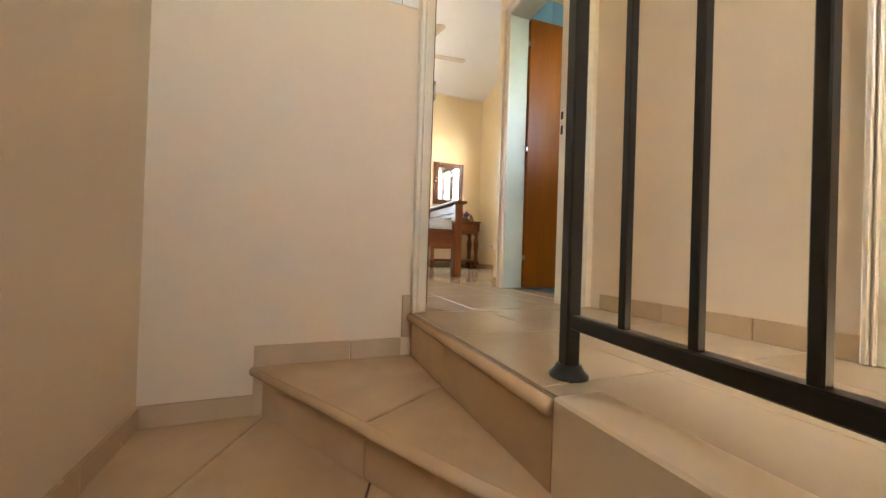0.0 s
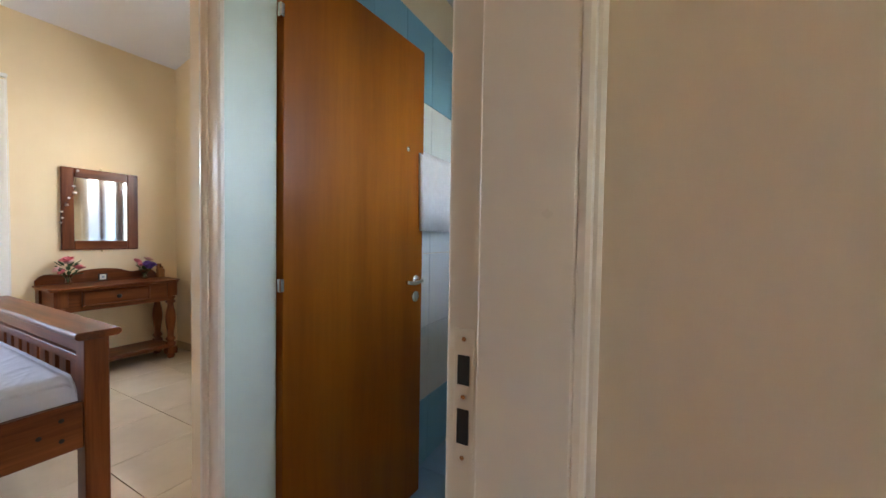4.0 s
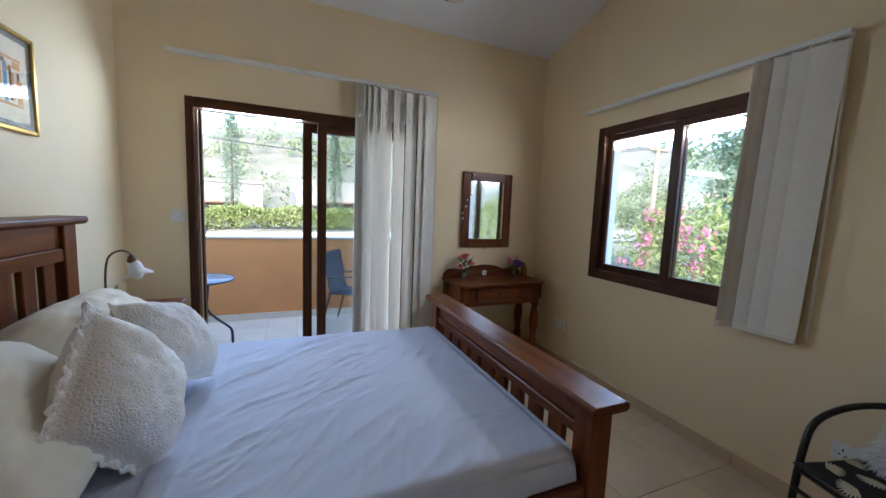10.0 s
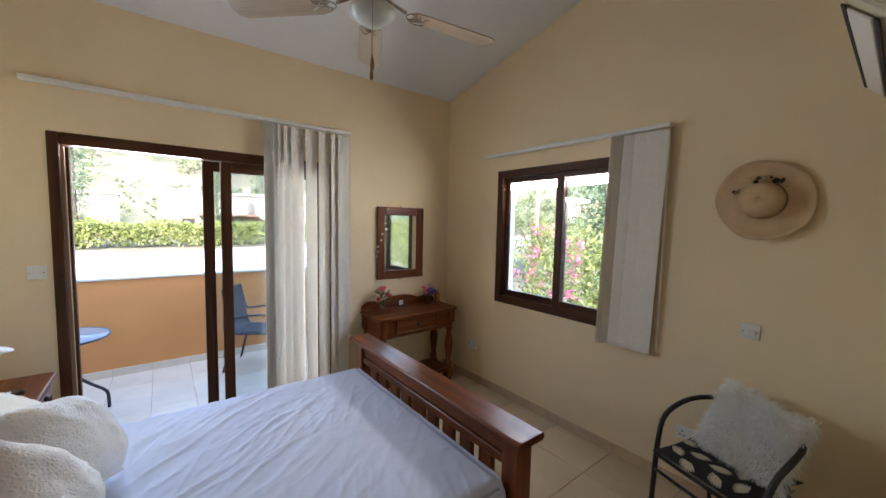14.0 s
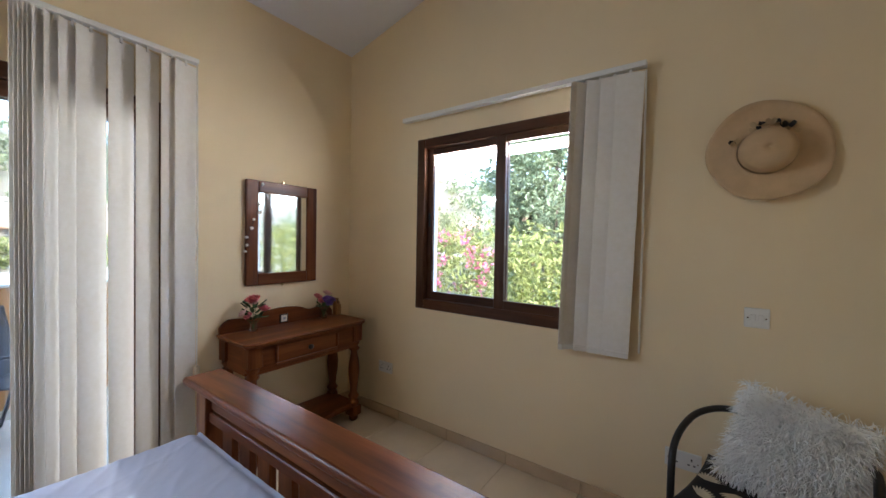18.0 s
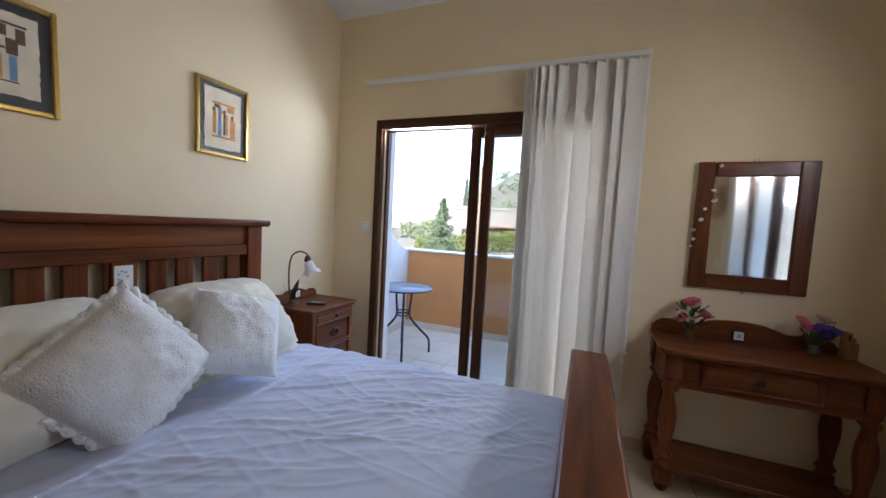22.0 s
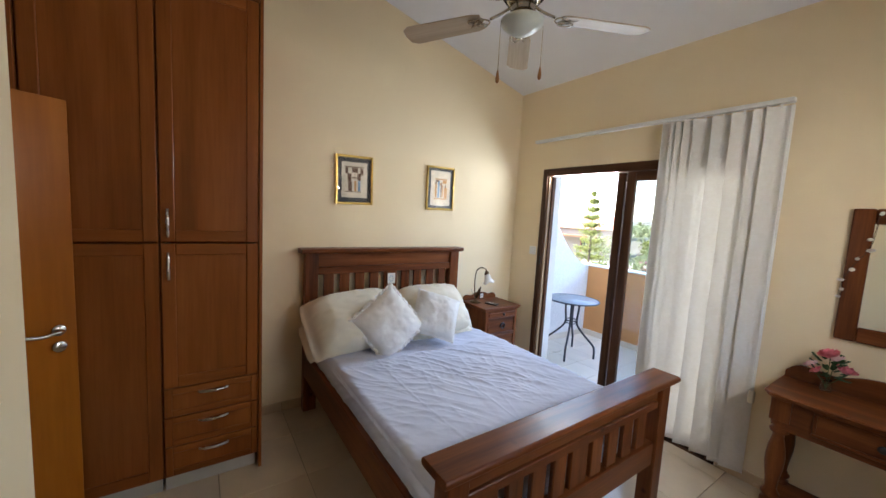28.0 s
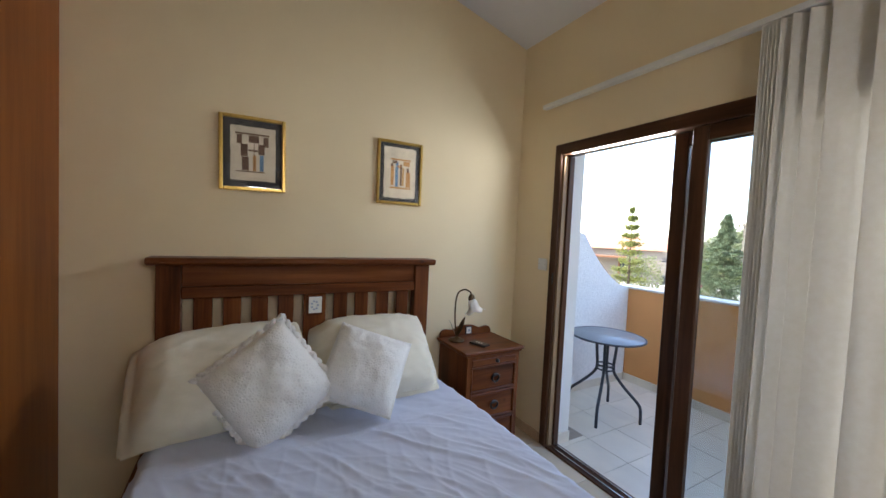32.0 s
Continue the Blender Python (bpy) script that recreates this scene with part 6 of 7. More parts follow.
# ---- balcony door ----
bdoor = thing("door_4", "dark walnut sliding balcony door standing half open", "balcony door", kind="structure")
for x0, x1 in ((DX0, DX0 + 0.035), (DX1 - 0.035, DX1)):
    part("frame_post", box((x0 - 0.02, -0.012, 0.0), (x1 + 0.0, 0.10, DZ1), 0.005), FRAMEW["z"], bdoor)
    part("inner_post", box((x0 + 0.037 if x0 < 1 else x0 - 0.032, 0.05, 0.012), (x0 + 0.065 if x0 < 1 else x0 - 0.004, 0.098, DZ1 - 0.08), 0.004), FRAMEW["z"], bdoor)
OAKT = plain("track_strip", (0.35, 0.22, 0.11), 0.5, var=0.1)
part("track_strip", box((DX0 + 0.0355, 0.012, 0.012), (DX0 + 0.05, 0.049, DZ1 - 0.08)), OAKT, bdoor)
part("frame_head", box((DX0 + 0.035, -0.0115, DZ1 - 0.075), (DX1 - 0.035, 0.10, DZ1), 0.005), FRAMEW["x"], bdoor)
part("door_track", box((DX0 + 0.035, -0.008, -0.012), (DX1 - 0.035, 0.10, 0.012), 0.003), FRAMEW["x"], bdoor)
for y in (0.022, 0.068):
    part("track_rib", box((DX0 + 0.036, y - 0.004, 0.012), (DX1 - 0.036, y + 0.004, 0.02)), STEEL, bdoor)
sash(bdoor, "y", 1.155, 2.055, 0.022, DZ1 - 0.078, 0.052, 0.088, 0.072, 0.09, FRAMEW, TINT)
sash(bdoor, "y", 1.265, DX1 - 0.037, 0.022, DZ1 - 0.078, 0.004, 0.042, 0.072, 0.09, FRAMEW, TINT)
part("catch", box((DX0 + 0.016, -0.016, 1.17), (DX0 + 0.03, 0.004, 1.25), 0.002), BLACKP, bdoor)
rv = bmesh.new()
box((DX0, 0.101, -0.03), (DX0 + 0.012, 0.256, DZ1), 0, rv)
box((DX1 - 0.012, 0.101, -0.03), (DX1, 0.256, DZ1), 0, rv)
box((DX0 + 0.012, 0.101, DZ1 - 0.012), (DX1 - 0.012, 0.256, DZ1), 0, rv)
part("reveal", rv, PLASTER, bdoor, "white plastered outer reveal")

# ---- vertical blinds ----
def blind_cloth(name, through_):
    m, t, b = nodes_of(name)
    v, _r = coords(t)
    b.inputs["Roughness"].default_value = 0.85
    weave = noise_of(t, v, 40.0, 3)
    c = ramp(t, weave, [(0.3, (0.91, 0.88, 0.81)), (0.7, (0.95, 0.925, 0.87))])
    t.links.new(c, b.inputs["Base Color"])
    tl = t.nodes.new("ShaderNodeBsdfTranslucent")
    t.links.new(c, tl.inputs["Color"])
    ms = add(t, "ShaderNodeMixShader", Fac=through_)
    t.links.new(b.outputs[0], ms.inputs[1])
    t.links.new(tl.outputs[0], ms.inputs[2])
    t.links.new(ms.outputs[0], t.nodes["Material Output"].inputs["Surface"])
    return m


SL = blind_cloth("sheer_blind_fabric", 0.26)
SL2 = blind_cloth("dense_blind_fabric", 0.16)


def slat_mesh(w, h, bow=0.004):
    bm = bmesh.new()
    n = 8
    rows = []
    for k in range(2):
        rows.append([bm.verts.new((w * (i / n - 0.5), bow * math.cos(math.pi * (i / n - 0.5)), -h * k)) for i in range(n + 1)])
    for i in range(n):
        bm.faces.new((rows[0][i], rows[0][i + 1], rows[1][i + 1], rows[1][i]))
    bmesh.ops.recalc_face_normals(bm, faces=bm.faces)
    bmesh.ops.solidify(bm, geom=bm.faces[:], thickness=0.0012)
    for e in bm.edges:
        if len(e.link_faces) == 2 and e.calc_face_angle(0) > 0.8:
            e.smooth = False
    return bm


def blind(label, axis, u0, u1, plane, z, h, slats, cloth):
    ob = thing("vertical_blind", label, "blind")
    dep = 0.022
    part("head_rail", box((u0, plane - dep, z), (u1, plane + dep, z + 0.028), 0.003) if axis == "x" else box((plane - dep, u0, z), (plane + dep, u1, z + 0.028), 0.003), WHITEP, ob)
    n = max(2, int((u1 - u0) / 0.8) + 1)
    for i in range(n):
        u = u0 + 0.08 + (u1 - u0 - 0.16) * i / (n - 1)
        part("rail_bracket", box((u - 0.012, plane - 0.005, z + 0.026), (u + 0.012, 0.0, z + 0.034), 0.001) if axis == "x" else box((plane - 0.005, u - 0.012, z + 0.026), (XW, u + 0.012, z + 0.034), 0.001), WHITEP, ob)
    base = None
    for (u, ang) in slats:
        if base is None:
            s = part("slat", slat_mesh(0.127, h), cloth, ob, "translucent white fabric slat", True)
            base = s.data
        else:
            s = new("slat", base)
            s.parent = ob
            tagged(s, "translucent white fabric slat")
        s.matrix_local = pose(u, plane, z - 0.012, 0, 0, ang) if axis == "x" else pose(plane, u, z - 0.012, 1.6, 0, 0) @ pose(0, 0, 0, 0, 0, 90 + ang)
        hk = part("slat_hook", box((-0.006, -0.003, -0.014), (0.006, 0.003, 0.012)), WHITEP, s)
        wt = part("weight_pocket", box((-0.06, 0.0, -h), (0.06, 0.0085, -h + 0.028), 0.001), cloth, s)
    return ob


b1 = blind("white vertical fabric blind drawn to one side of the balcony door", "x", 0.295, 2.265, -0.055, 2.405, 2.335,
           [(1.602 + 0.010 * i, 30 + 4 * i) for i in range(6)] + [(1.690, 46), (1.745, 34), (1.809, 24), (1.920, 27), (2.028, 26), (2.138, 24), (2.205, 20)], SL)
part("control_chain", tube([(2.262, -0.06, 2.405), (2.266, -0.062, 1.5), (2.264, -0.06, 0.62), (2.258, -0.066, 0.62), (2.258, -0.068, 1.5), (2.254, -0.066, 2.405)], 0.0022, 5), WHITEP, b1)
part("chain_weight", box((2.248, -0.075, 0.55), (2.276, -0.045, 0.63), 0.005), TRIM, b1, "cream chain weight")
b2 = blind("short white vertical fabric blind drawn to one side of the window", "y", -2.25, -0.675, XW - 0.065, 2.262, 1.43,
           [(-1.925 - 0.007 * i, 74 - 2 * i) for i in range(3)] + [(-1.965, 42), (-2.035, 24), (-2.105, 14), (-2.178, 8)], SL2)
part("control_chain", tube([(XW - 0.07, -2.25, 2.245), (XW - 0.072, -2.254, 1.5), (XW - 0.072, -2.252, 0.86), (XW - 0.078, -2.248, 0.86), (XW - 0.078, -2.250, 1.5), (XW - 0.076, -2.246, 2.245)], 0.0022, 5), WHITEP, b2)

# ---- balcony ----
bal = struct("balcony_floor", box((-0.35, 0.25, -0.25), (4.2, 1.95, -0.034)), GROUT, "grout bed under the pale balcony tiles", "floor")
for i in range(14):
    for j in range(6):
        x0, y0 = -0.2 + 0.33 * i, 0.1005 + 0.33 * j
        if y0 < 0.2 and not (x0 > DX0 - 0.34 and x0 < DX1):
            continue
        lo = (max(x0, DX0 + 0.013) + 0.0015, y0, -0.042) if y0 < 0.2 else (x0 + 0.0015, y0 + 0.0015, -0.042)
        hi = (min(x0 + 0.33, DX1 - 0.013) - 0.0015, y0 + 0.3285, -0.03) if y0 < 0.2 else (x0 + 0.3285, min(y0 + 0.3285, 1.795), -0.03)
        if hi[0] - lo[0] < 0.02 or hi[1] - lo[1] < 0.02:
            continue
        if y0 < 0.2:
            hi = (hi[0], 0.4285, hi[2])
        part("tile", box(lo, hi, 0.0015), BALT, bal)
struct("balcony_parapet", box((-0.35, 1.80, -0.9), (4.2, 1.95, 0.985), 0.008), TERRA, "terracotta painted balcony parapet", "parapet")
struct("parapet_coping", box((-0.35, 1.785, 0.9855), (4.2, 1.965, 1.01), 0.006), PLASTER, "white plastered parapet coping", "parapet")
psk = thing("balcony_skirting", "pale tile skirting round the balcony", "skirting", kind="structure")
for i in range(13):
    part("skirting_tile", box((-0.2 + 0.33 * i, 1.789, -0.03), (0.128 + 0.33 * i, 1.7995, 0.05), 0.0015), BALT, psk)
for i in range(4):
    part("skirting_tile", box((-0.1995, 0.26 + 0.38 * i, -0.03), (-0.189, 0.637 + 0.38 * i, 0.05), 0.0015), BALT, psk)
part("skirting_tile", box((DX0 + 0.0125, 0.105, -0.03), (DX0 + 0.022, 0.262, 0.05), 0.0015), BALT, psk)
prof = [(0.251, -0.9), (1.80, -0.9), (1.80, 1.0)]
prof += [(1.80 - 0.75 * u, 1.0 + 0.55 * (u ** 1.8)) for u in [i / 10 for i in range(1, 11)]]
prof += [(0.251, 1.75)]
struct("balcony_side_wall", prism(prof, "x", -0.35, -0.2), PEBBLE, "white pebbled side wall with a curved top", "wall")
struct("wall_outside", wall_with_holes("y", 0.2505, 0.256, -0.35, 4.2, -3.5, 3.2, [(DX0, DX1, -0.2, DZ1)]), PEBBLE, "white rendered outer wall of the house", "wall")
struct("balcony_end_wall", box((4.2, 0.25, -0.9), (4.35, 1.95, 1.0)), PEBBLE, "white pebbled balcony end wall", "wall")

BLUEM = plain("slate_grey_metal", (0.032, 0.035, 0.042), 0.4, var=0.15, scale=20)
TGL = plain("grey_glass_top", (0.20, 0.21, 0.215), 0.3, var=0.05)
bt_ = thing("balcony_table", "round glass balcony table on curved metal legs", "table", at=(0.24, 0.88, -0.03))
part("tabletop", lathe([(0.295, 0.693), (0.298, 0.697), (0.295, 0.701)], seg=48), TGL, bt_, "grey glass top", True)
part("rim", tube([(0.30 * math.cos(q), 0.30 * math.sin(q), 0.695) for q in [2 * math.pi * k / 48 for k in range(48)]], 0.009, 8, None, True), BLUEM, bt_, smooth=True)
for zr in (0.405, 0.44, 0.655):
    part("brace_ring", tube([(0.066 * math.cos(q), 0.066 * math.sin(q), zr) for q in [2 * math.pi * k / 24 for k in range(24)]], 0.007, 7, None, True), BLUEM, bt_, smooth=True)
for k in range(4):
    a = radians(28 + 90 * k)
    ca, sa = math.cos(a), math.sin(a)
    part("leg", tube(curve_pts([(r * ca, r * sa, z) for r, z in ((0.085, 0.69), (0.076, 0.56), (0.066, 0.43), (0.088, 0.36), (0.175, 0.26), (0.262, 0.175), (0.29, 0.12), (0.295, 0.0))], 5), 0.0125, 8), BLUEM, bt_, smooth=True)
CANV = plain("grey_mesh_fabric", (0.05, 0.054, 0.06), 0.8, var=0.1, scale=30)
bc = thing("balcony_chair", "grey balcony chair with a metal frame", "chair", at=(1.75, 1.34, -0.03), rz=60)
for s in (-1, 1):
    part("side_frame", tube(curve_pts([(s * 0.24, -0.25, 0), (s * 0.24, -0.22, 0.3), (s * 0.25, -0.2, 0.6), (s * 0.25, 0.0, 0.63), (s * 0.24, 0.2, 0.62), (s * 0.23, 0.27, 0.9)], 5), 0.012, 8), BLUEM, bc, smooth=True)
    part("rear_leg", tube([(s * 0.23, 0.28, 0), (s * 0.23, 0.17, 0.45)], 0.012, 8), BLUEM, bc, smooth=True)
part("seat", box((-0.235, -0.21, 0.41), (0.235, 0.2, 0.425), 0.006), CANV, bc)
part("backrest", prism([(0.17, 0.42), (0.185, 0.42), (0.285, 0.9), (0.27, 0.9)], "x", -0.225, 0.225), CANV, bc)

# ---- the land outside ----
def smooth_step(a, b, x):
    t = max(0.0, min(1.0, (x - a) / (b - a)))
    return t * t * (3 - 2 * t)


def land(x, y):
    d = math.hypot(x, y)
    az = math.degrees(math.atan2(x, y))
    up = smooth_step(-28, -4, az) * (1 - 0.5 * smooth_step(40, 90, az))
    h = -3.1 + 2.4 * smooth_step(22, 40, d) * (0.35 + 0.65 * up) + up * (26 * smooth_step(46, 130, d) + 14 * smooth_step(120, 300, d))
    h += 9 * smooth_step(150, 420, d) * (1 - up) * (0.6 + 0.4 * noise.noise(Vector((x * 0.01, y * 0.01, 3))))
    return h + 0.5 * noise.noise(Vector((x * 0.05, y * 0.05, 0))) * smooth_step(14, 40, d)


DIRT, dt_, db_ = nodes_of("dry_ground")
vec, _ = coords(dt_)
cc = ramp(dt_, noise_of(dt_, vec, 0.12, 6, 0.65), [(0.35, (0.06, 0.075, 0.035)), (0.5, (0.10, 0.085, 0.055)), (0.68, (0.15, 0.13, 0.09))])
dt_.links.new(cc, db_.inputs["Base Color"])
db_.inputs["Roughness"].default_value = 0.95
PAVE = plain("pale_paving", (0.38, 0.36, 0.32), 0.85, var=0.08, scale=1.2)
radii = [0.5, 3, 6, 10, 14, 18, 22, 26, 30, 34, 38, 42, 47, 53, 60, 68, 78, 90, 105, 125, 150, 190, 240, 300, 380, 480, 700, 1200, 2500]
gv, gf_ = [(0.0, 0.0, -3.1)], []
NS = 96
for r in radii:
    for k in range(NS):
        a = 2 * math.pi * k / NS
        x, y = r * math.sin(a), r * math.cos(a)
        gv.append((x, y, land(x, y)))
for k in range(NS):
    gf_.append((0, 1 + (k + 1) % NS, 1 + k))
for q in range(len(radii) - 1):
    for k in range(NS):
        a, b = 1 + q * NS + k, 1 + q * NS + (k + 1) % NS
        gf_.append((a, b, b + NS, a + NS))
gm = bpy.data.meshes.new("ground")
gm.from_pydata(gv, [], gf_)
gm.materials.append(DIRT)
for p in gm.polygons:
    p.use_smooth = True
tagged(new("ground", gm), "dry hillside ground with scrub", "ground", kind="structure")
rb = bmesh.new()
prev = None
for i in range(41):
    x = -40 + 2.2 * i
    y0, y1 = 23 + 0.05 * x, 33.5 + 0.05 * x
    row = [rb.verts.new((x, y0 + (y1 - y0) * k / 8, land(x, y0 + (y1 - y0) * k / 8) + 0.06)) for k in range(9)]
    if prev:
        for k in range(8):
            rb.faces.new((prev[k], row[k], row[k + 1], prev[k + 1]))
    prev = row
struct("road", rb, PAVE, "pale sunlit street below the house", "road", True)

BARK = plain("grey_bark", (0.12, 0.085, 0.06), 0.9, var=0.3, scale=12, bump=0.8, bscale=25, dist=0.02)


def leaf_mat(name, a, b):
    m, t, p = nodes_of(name)
    g = t.nodes.new("ShaderNodeNewGeometry")
    c = ramp(t, g.outputs["Random Per Island"], [(0.0, a), (1.0, b)])
    t.links.new(c, p.inputs["Base Color"])
    p.inputs["Roughness"].default_value = 0.6
    tr_ = t.nodes.new("ShaderNodeBsdfTranslucent")
    t.links.new(c, tr_.inputs["Color"])
    mm = add(t, "ShaderNodeMixShader", Fac=0.42)
    t.links.new(p.outputs[0], mm.inputs[1])
    t.links.new(tr_.outputs[0], mm.inputs[2])
    t.links.new(mm.outputs[0], t.nodes["Material Output"].inputs["Surface"])
    return m


OLIVE = leaf_mat("olive_leaf", (0.11, 0.155, 0.075), (0.25, 0.295, 0.17))
LIME = leaf_mat("sunny_leaf", (0.15, 0.18, 0.04), (0.28, 0.29, 0.09))
CYP = leaf_mat("cypress_leaf", (0.10, 0.14, 0.075), (0.19, 0.225, 0.13))
SCRUB = leaf_mat("scrub_leaf", (0.14, 0.17, 0.075), (0.26, 0.265, 0.13))
MAGEN = leaf_mat("magenta_bract", (0.50, 0.10, 0.18), (0.66, 0.24, 0.34))


def leaves(points, size, rnd, stretch=1.8):
    """Many small folded leaves at the given places."""
    v, f = [], []
    for p in points:
        d = Vector((rnd.gauss(0, 1), rnd.gauss(0, 1), rnd.gauss(0.25, 1))).normalized()
        s = d.orthogonal().normalized()
        s.rotate(Matrix.Rotation(rnd.uniform(0, 6.28), 3, d))
        k = size * rnd.uniform(0.6, 1.3)
        n = d.cross(s) * k * 0.18
        b = len(v)
        p = Vector(p)
        v += [p, p + d * k * 0.5 + s * k / stretch / 2 + n, p + d * k, p + d * k * 0.5 - s * k / stretch / 2 + n]
        f += [(b, b + 1, b + 2), (b, b + 2, b + 3)]
    return v, f


def leaf_ob(name, points, size, mat, parent, rnd, stretch=1.8):
    v, f = leaves(points, size, rnd, stretch)
    me = bpy.data.meshes.new(name)
    me.from_pydata([tuple(q) for q in v], [], f)
    me.materials.append(mat)
    o = new(name, me)
    o.parent = parent
    return o


def clump_points(rnd, c, r, n, squash=0.8):
    out = []
    for _ in range(n):
        d = Vector((rnd.gauss(0, 1), rnd.gauss(0, 1), rnd.gauss(0, 1))).normalized() * r * rnd.random() ** 0.4
        out.append(Vector(c) + Vector((d.x, d.y, d.z * squash)))
    return out


def broad_tree(label, at, height, spread, mat, seed, clumps, per, size):
    """A trunk with limbs and a crown of leaf clumps."""
    rnd = random.Random(seed)
    z0 = at[2]
    ob = thing("tree", label, "tree", at=(at[0], at[1], z0))
    inv = Vector((at[0], at[1], z0))
    th = height * 0.3
    part("trunk", tube(curve_pts([(0, 0, -0.3), (0.05, 0.03, th * 0.5), (-0.04, 0.06, th), (0.05, 0, height * 0.7)], 5), [0.05 * height * (1 - 0.75 * i / 15) * 0.5 for i in range(16)], 9), BARK, ob, smooth=True)
    pts = []
    for i in range(clumps):
        u = rnd.random()
        a = rnd.uniform(0, 6.28)
        zz = height * (0.22 + 0.78 * u)
        rr = spread * math.sqrt(max(0.05, 1 - ((u - 0.35) / 0.68) ** 2)) * rnd.uniform(0.35, 1.0)
        c = (rr * math.cos(a), rr * math.sin(a), zz)
        if i < 14:
            part("limb", tube(curve_pts([(0, 0, th * rnd.uniform(0.6, 1.3)), (c[0] * 0.5, c[1] * 0.5, zz * 0.75), c], 4), [0.012 * height * (1 - i_ / 10) for i_ in range(9)], 6), BARK, ob, smooth=True)
        pts += clump_points(rnd, c, spread * rnd.uniform(0.16, 0.3), per)
    leaf_ob("crown", pts, size, mat, ob, rnd)
    return ob


def cypress(label, at, height, radius, seed, n=2600, size=0.28):
    rnd = random.Random(seed)
    ob = thing("cypress_tree", label, "tree", at=at)
    part("trunk", tube([(0, 0, -0.3), (0, 0, height * 0.9)], [radius * 0.16, 0.02], 8), BARK, ob, smooth=True)
    pts = []
    for _ in range(n):
        u = rnd.random() ** 0.85
        r = radius * (min(1, u * 6 + 0.2)) * (1 - u) ** 0.55 * (0.85 + 0.3 * noise.noise(Vector((u * 9, seed, 0)))) * rnd.uniform(0.45, 1.05)
        a = rnd.uniform(0, 6.28)
        pts.append((r * math.cos(a), r * math.sin(a), 0.3 + u * (height - 0.3)))
    leaf_ob("crown", pts, size, CYP, ob, rnd, 2.5)
    return ob


def tier_pine(label, at, height, spread, seed, mat, tiers=16):
    """A conifer of spreading branch tiers."""
    rnd = random.Random(seed)
    ob = thing("conifer_tree", label, "tree", at=at)
    part("trunk", tube([(0, 0, -0.3), (0, 0, height)], [0.03 * height * 0.5, 0.01], 8), BARK, ob, smooth=True)
    pts = []
    for i in range(tiers):
        u = i / (tiers - 1)
        z = height * (0.12 + 0.86 * u)
        for k in range(9):
            a = rnd.uniform(0, 6.28)
            L = spread * (1 - u) ** 0.85 * rnd.uniform(0.7, 1.1) + 0.08
            e = (L * math.cos(a), L * math.sin(a), z + L * 0.22)
            if k < 4:
                part("branch", tube([(0, 0, z), e], [0.018, 0.004], 5), BARK, ob)
            for q in range(46):
                w = rnd.uniform(0.2, 1.0)
                pts.append((e[0] * w + rnd.gauss(0, 0.07 * L), e[1] * w + rnd.gauss(0, 0.07 * L), z + (e[2] - z) * w + rnd.gauss(0, 0.06)))
    leaf_ob("crown", pts, 0.17, mat, ob, rnd, 3.0)
    return ob


def bush(label, at, w, d, h, mat, seed, n, size, name="bush", flowers=0, fmat=None, fside=0.0):
    rnd = random.Random(seed)
    ob = thing(name, label, "bush", at=at)
    part("stems", tube([(0, 0, -0.2), (0.05, 0, h * 0.5), (0.1, 0.1, h * 0.8)], [0.06, 0.04, 0.02], 7), BARK, ob, smooth=True)

    def pt(k=1.0):
        a, u = rnd.uniform(0, 6.28), rnd.random()
        rr = rnd.random() ** 0.35 * k
        lump = 0.82 + 0.35 * noise.noise(Vector((3 * math.cos(a), 3 * math.sin(a), 4 * u + seed)))
        return (w / 2 * rr * lump * math.cos(a) * (1 - 0.35 * u ** 3), d / 2 * rr * lump * math.sin(a) * (1 - 0.35 * u ** 3), h * u * (0.85 + 0.25 * lump))
    leaf_ob("foliage", [pt() for _ in range(n)], size, mat, ob, rnd)
    if flowers:
        pp = []
        while len(pp) < flowers:
            q = pt(1.05)
            if q[1] * math.cos(fside) + q[0] * math.sin(fside) > -0.1 and q[2] > h * 0.35:
                pp += clump_points(rnd, q, 0.16, 14)
        leaf_ob("blossom", pp, size * 0.9, fmat, ob, rnd, 1.3)
    return ob


# beyond the window
broad_tree("tall olive-green garden tree seen through the window", (13.6, 1.7, -3.1), 9.4, 2.95, OLIVE, 11, 260, 130, 0.17)
bush("sunlit yellow-green shrub below the window", (8.0, -0.4, -3.1), 4.6, 3.4, 4.35, LIME, 5, 9000, 0.13)
bush("flowering magenta bougainvillea below the window", (8.9, 2.15, -3.1), 2.9, 2.4, 4.5, LIME, 6, 6000, 0.12, "bougainvillea", 700, MAGEN, -1.2)
broad_tree("green garden tree beyond the window", (18, -2.5, -3.1), 7.5, 3.0, OLIVE, 19, 80, 70, 0.2)
broad_tree("green garden tree up the slope", (23, 14, -2.8), 6.5, 2.8, SCRUB, 23, 70, 60, 0.22)
# seen in the mirror, past the window
bush("sunlit yellow-green shrub beside the house", (6.8, -5.4, -3.1), 4.2, 3.8, 4.5, LIME, 7, 6000, 0.14)
broad_tree("green garden tree beside the house", (11.5, -10.5, -3.1), 6.4, 2.9, OLIVE, 29, 110, 80, 0.2)
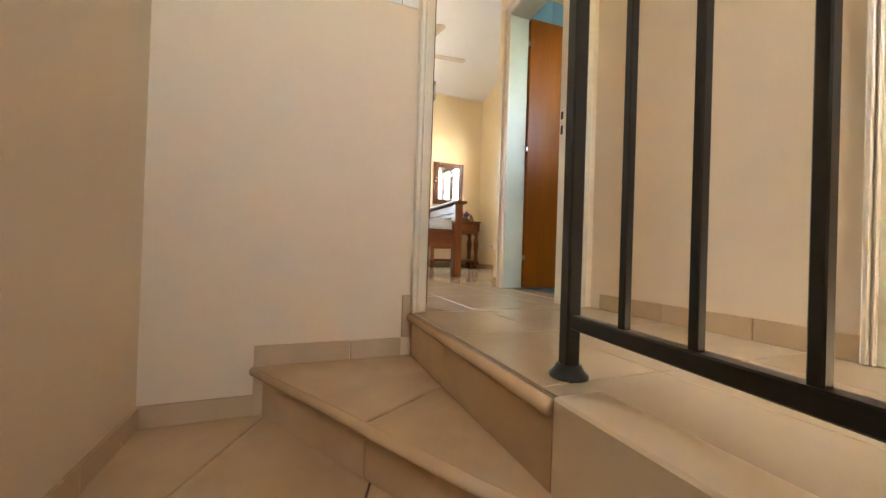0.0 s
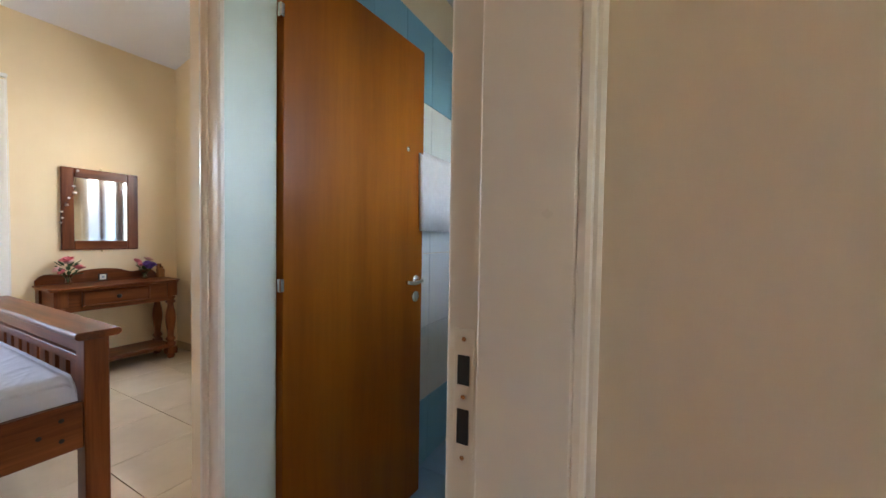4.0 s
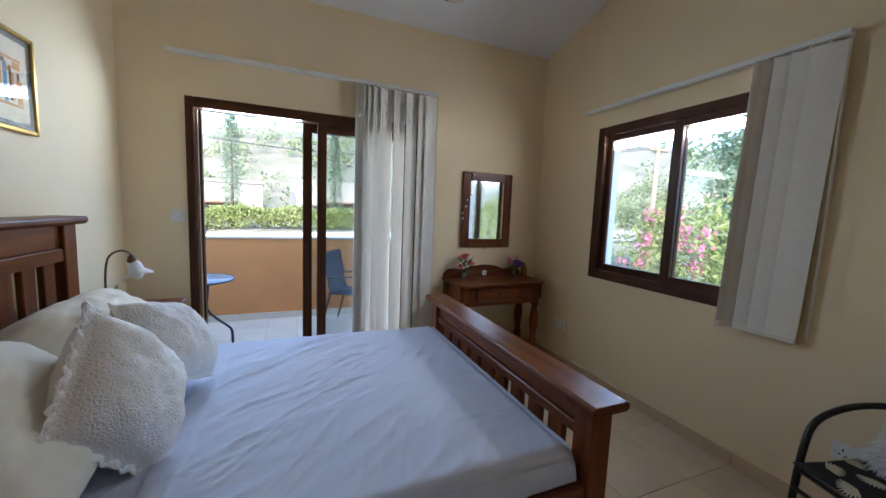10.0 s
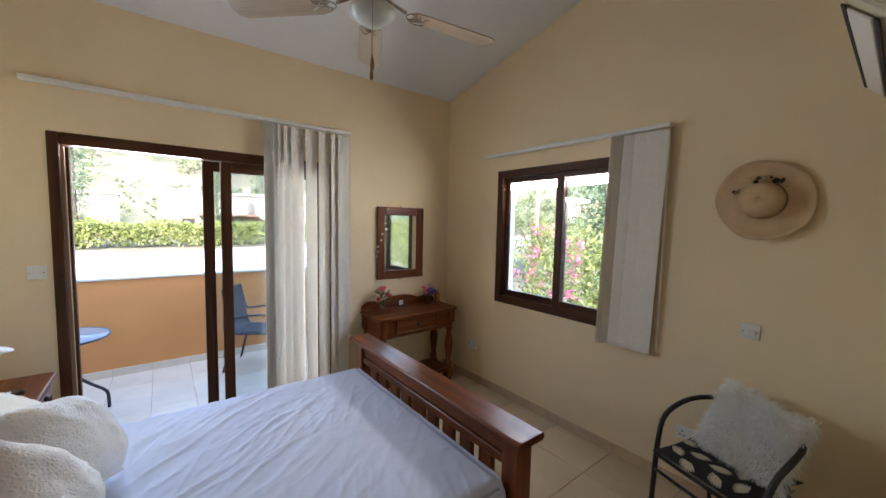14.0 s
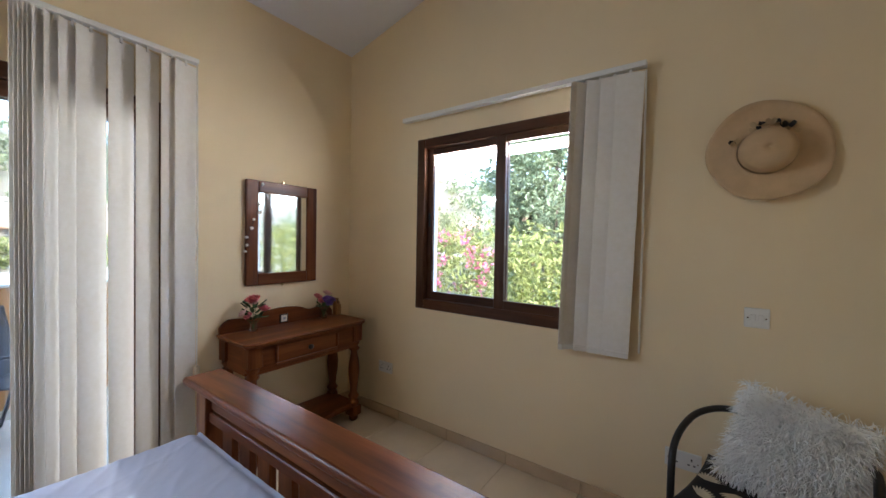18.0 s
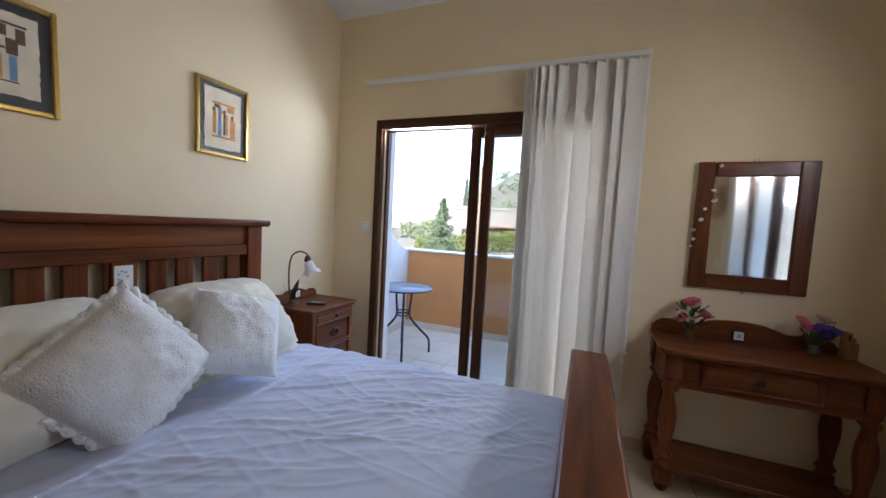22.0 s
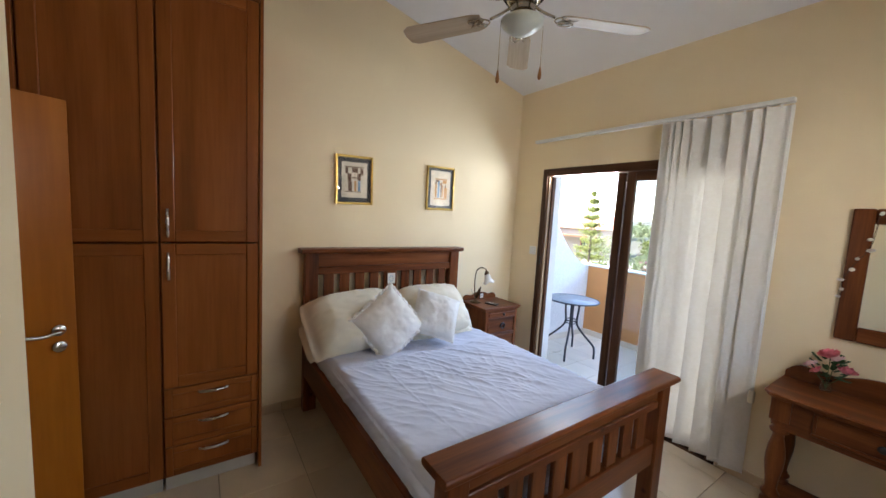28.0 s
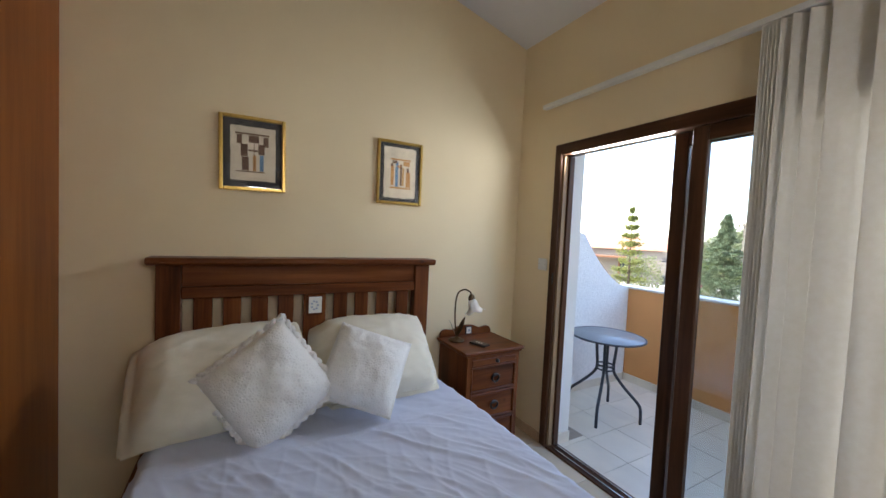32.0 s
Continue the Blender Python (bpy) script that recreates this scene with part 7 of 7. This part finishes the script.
# beyond the balcony
tier_pine("bushy grey-green conifer in front of the balcony", (-6.1, 17.8, -3.1), 6.0, 1.75, 2, OLIVE, 20)
tier_pine("green conifer with tiered branches in a garden", (-10.9, 17.9, -3.1), 6.6, 1.3, 3, LIME, 12)
for i, (x, y, h, r) in enumerate(((-4.4, 37, 13.8, 1.15), (-15.2, 55, 12.5, 1.1), (5.2, 38, 12.0, 1.15), (-18.6, 60, 10.5, 1.0), (14, 62, 15, 1.3), (22, 70, 14, 1.3))):
    cypress("tall dark green cypress tree", (x, y, land(x, y) - 0.2), h, r, 40 + i)
for i, (x, y, w, h) in enumerate(((-6, 13.5, 2.6, 2.4), (-9, 14, 3, 2.2), (-8, 20, 3.6, 2.6), (-13, 16, 3.2, 2.6), (-14, 24, 4, 3.2), (-19, 20, 4, 2.8), (-4, 22, 3, 2.2))):
    bush("sunlit green garden shrub", (x, y, land(x, y)), w, w, h, LIME if i % 2 else SCRUB, 60 + i, 1700, 0.2)
bush("pink flowering garden shrub", (-6.5, 16.2, -3.1), 2.4, 2.0, 2.5, SCRUB, 77, 1500, 0.17, "flowering_bush", 500, MAGEN, 0.0)

# clipped hedge along the street
hedge = thing("hedge", "long sunlit yellow-green clipped hedge along the street", "hedge")
rnd = random.Random(9)
pts = []
for _ in range(15000):
    x = rnd.uniform(-16, 34)
    yc = 35.6 + 0.05 * x
    pts.append((x, yc + rnd.uniform(-0.7, 0.7), land(x, yc) + rnd.random() ** 0.7 * (2.0 + 0.35 * noise.noise(Vector((x * 0.4, 0, 0))))))
leaf_ob("foliage", pts, 0.33, LIME, hedge, rnd)

# houses up the slope
HOUSEW = plain("pale_house_render", (0.22, 0.19, 0.155), 0.85, var=0.06, scale=0.8)
ROOFT = plain("clay_roof", (0.42, 0.20, 0.11), 0.85, var=0.2, scale=2.0)
SHUT = plain("brown_shutter", (0.20, 0.09, 0.04), 0.6, var=0.15)
DARKW = plain("dark_window_glass", (0.03, 0.035, 0.04), 0.1, var=0.1)


def house(label, x, y, w, d, h, rz, wins, pitched):
    z = land(x, y) - 0.4
    ob = thing("house", label, "house", at=(x, y, z), rz=rz)
    part("wall", box((-w / 2, -d / 2, 0), (w / 2, d / 2, h)), HOUSEW, ob)
    if pitched:
        part("roof", prism([(-d / 2 - 0.4, h), (d / 2 + 0.4, h), (0, h + 1.3)], "x", -w / 2 - 0.4, w / 2 + 0.4), ROOFT, ob, "clay tiled roof")
    else:
        part("parapet", wall_with_holes("y", -d / 2 - 0.1, d / 2 + 0.1, -w / 2 - 0.1, w / 2 + 0.1, h, h + 0.35, []), HOUSEW, ob)
        part("chimney", box((w * 0.18, -0.4, h + 0.35), (w * 0.18 + 0.8, 0.4, h + 1.3)), HOUSEW, ob)
    for u in wins:
        wx = u * w
        fr = part("window", box((wx - 0.75, -d / 2 - 0.06, 1.1), (wx + 0.75, -d / 2 + 0.02, 2.5)), SHUT, ob)
        part("pane", box((wx - 0.6, -d / 2 - 0.075, 1.22), (wx + 0.6, -d / 2 - 0.055, 2.38)), DARKW, fr)
    if wins:
        part("pergola", box((-w * 0.2, -d / 2 - 2.0, 2.75), (w * 0.3, -d / 2, 2.9)), SHUT, ob)
    return ob


house("low white rendered house with brown windows up the slope", -9, 47, 13, 8, 5.0, 4, (-0.3, 0.05, 0.35), False)
house("low white rendered house with a pergola up the slope", 7, 49, 12, 8, 5.1, -6, (-0.28, 0.02, 0.3), False)
house("white rendered house with a clay roof up the slope", 22, 50, 11, 8, 4.2, -14, (-0.3, 0.1), True)
house("white rendered garden house beyond the window", 30, 9, 9, 8, 5.0, -70, (-0.2, 0.2), True)
house("pale rendered house lower in the valley", -24, 34, 10, 8, 3.6, 30, (-0.2, 0.2), True)
house("pale rendered house lower in the valley", -38, 48, 11, 8, 3.8, 34, (-0.25, 0.2), True)
house("pale rendered house far down the valley", -46, 74, 12, 9, 4.2, 30, (-0.25, 0.2), True)

# out-of-view mass and roof, added so the balcony lies in shade
struct("wall_house_wing", box((-7.0, -8.5, -3.2), (-0.36, 0.25, 3.6)), PEBBLE, "unseen white rendered block added to keep sun off the balcony", "wall")
struct("house_roof", prism([(0.75, 2.95), (0.75, 3.1), (-4.0, 4.25), (-8.6, 3.3), (-8.6, 3.2), (-4.0, 4.1)], "x", -7.3, 3.76), ROOFT, "unseen clay-coloured roof added to shade the balcony", "roof")

# woods on the hillside
wood_ = thing("hillside_trees", "scattered green trees and scrub on the hillside", "trees", kind="stuff")
rnd = random.Random(15)
pts = []
while len(pts) < 30000:
    a, r = radians(rnd.uniform(-62, 75)), rnd.uniform(54, 170)
    x, y = r * math.sin(a), r * math.cos(a)
    if noise.noise(Vector((x * 0.06, y * 0.06, 5))) < -0.12:
        continue
    pts += clump_points(rnd, (x, y, land(x, y) + rnd.uniform(0.6, 2.6)), rnd.uniform(1.0, 2.6), 34)
o = leaf_ob("far_foliage", pts, 0.85, SCRUB, wood_, rnd)
tagged(o, kind="stuff")

# power line
POLEW = plain("weathered_pole", (0.24, 0.15, 0.09), 0.9, var=0.2, scale=6)
ends = []
for (x, y, h) in ((17.8, 9.8, 8.4), (-6.5, 27, 9.0)):
    z = land(x, y)
    pl = thing("utility_pole", "weathered wooden utility pole with insulators", "utility pole", at=(x, y, z))
    part("pole", tube([(0, 0, -0.4), (0, 0, h)], [0.13, 0.09], 10), POLEW, pl, smooth=True)
    part("crossarm", box((-0.7, -0.05, h - 0.5), (0.7, 0.05, h - 0.38), 0.01), POLEW, pl)
    part("brace", tube([(0, 0, h - 3.2), (0.55, 0.25, h - 6.3)], 0.05, 6), POLEW, pl)
    for u in (-0.6, 0.0, 0.6):
        part("insulator", lathe([(0.04, 0), (0.05, 0.05), (0.03, 0.12)], (u, 0, h - 0.38), 8), CERAM, pl, smooth=True)
    ends.append((x, y, z + h - 0.28))
for u in (-0.6, 0.0, 0.6):
    a, b = Vector(ends[0]) + Vector((u, 0, 0)), Vector(ends[1]) + Vector((u, 0, 0))
    w = mk("power_cable", tube([a.lerp(b, i / 20) - Vector((0, 0, 1.1 * 4 * (i / 20) * (1 - i / 20))) for i in range(21)], 0.012, 5), HOLE)
    tagged(w, "thin black power cable between wooden poles", "cable", "power cables")
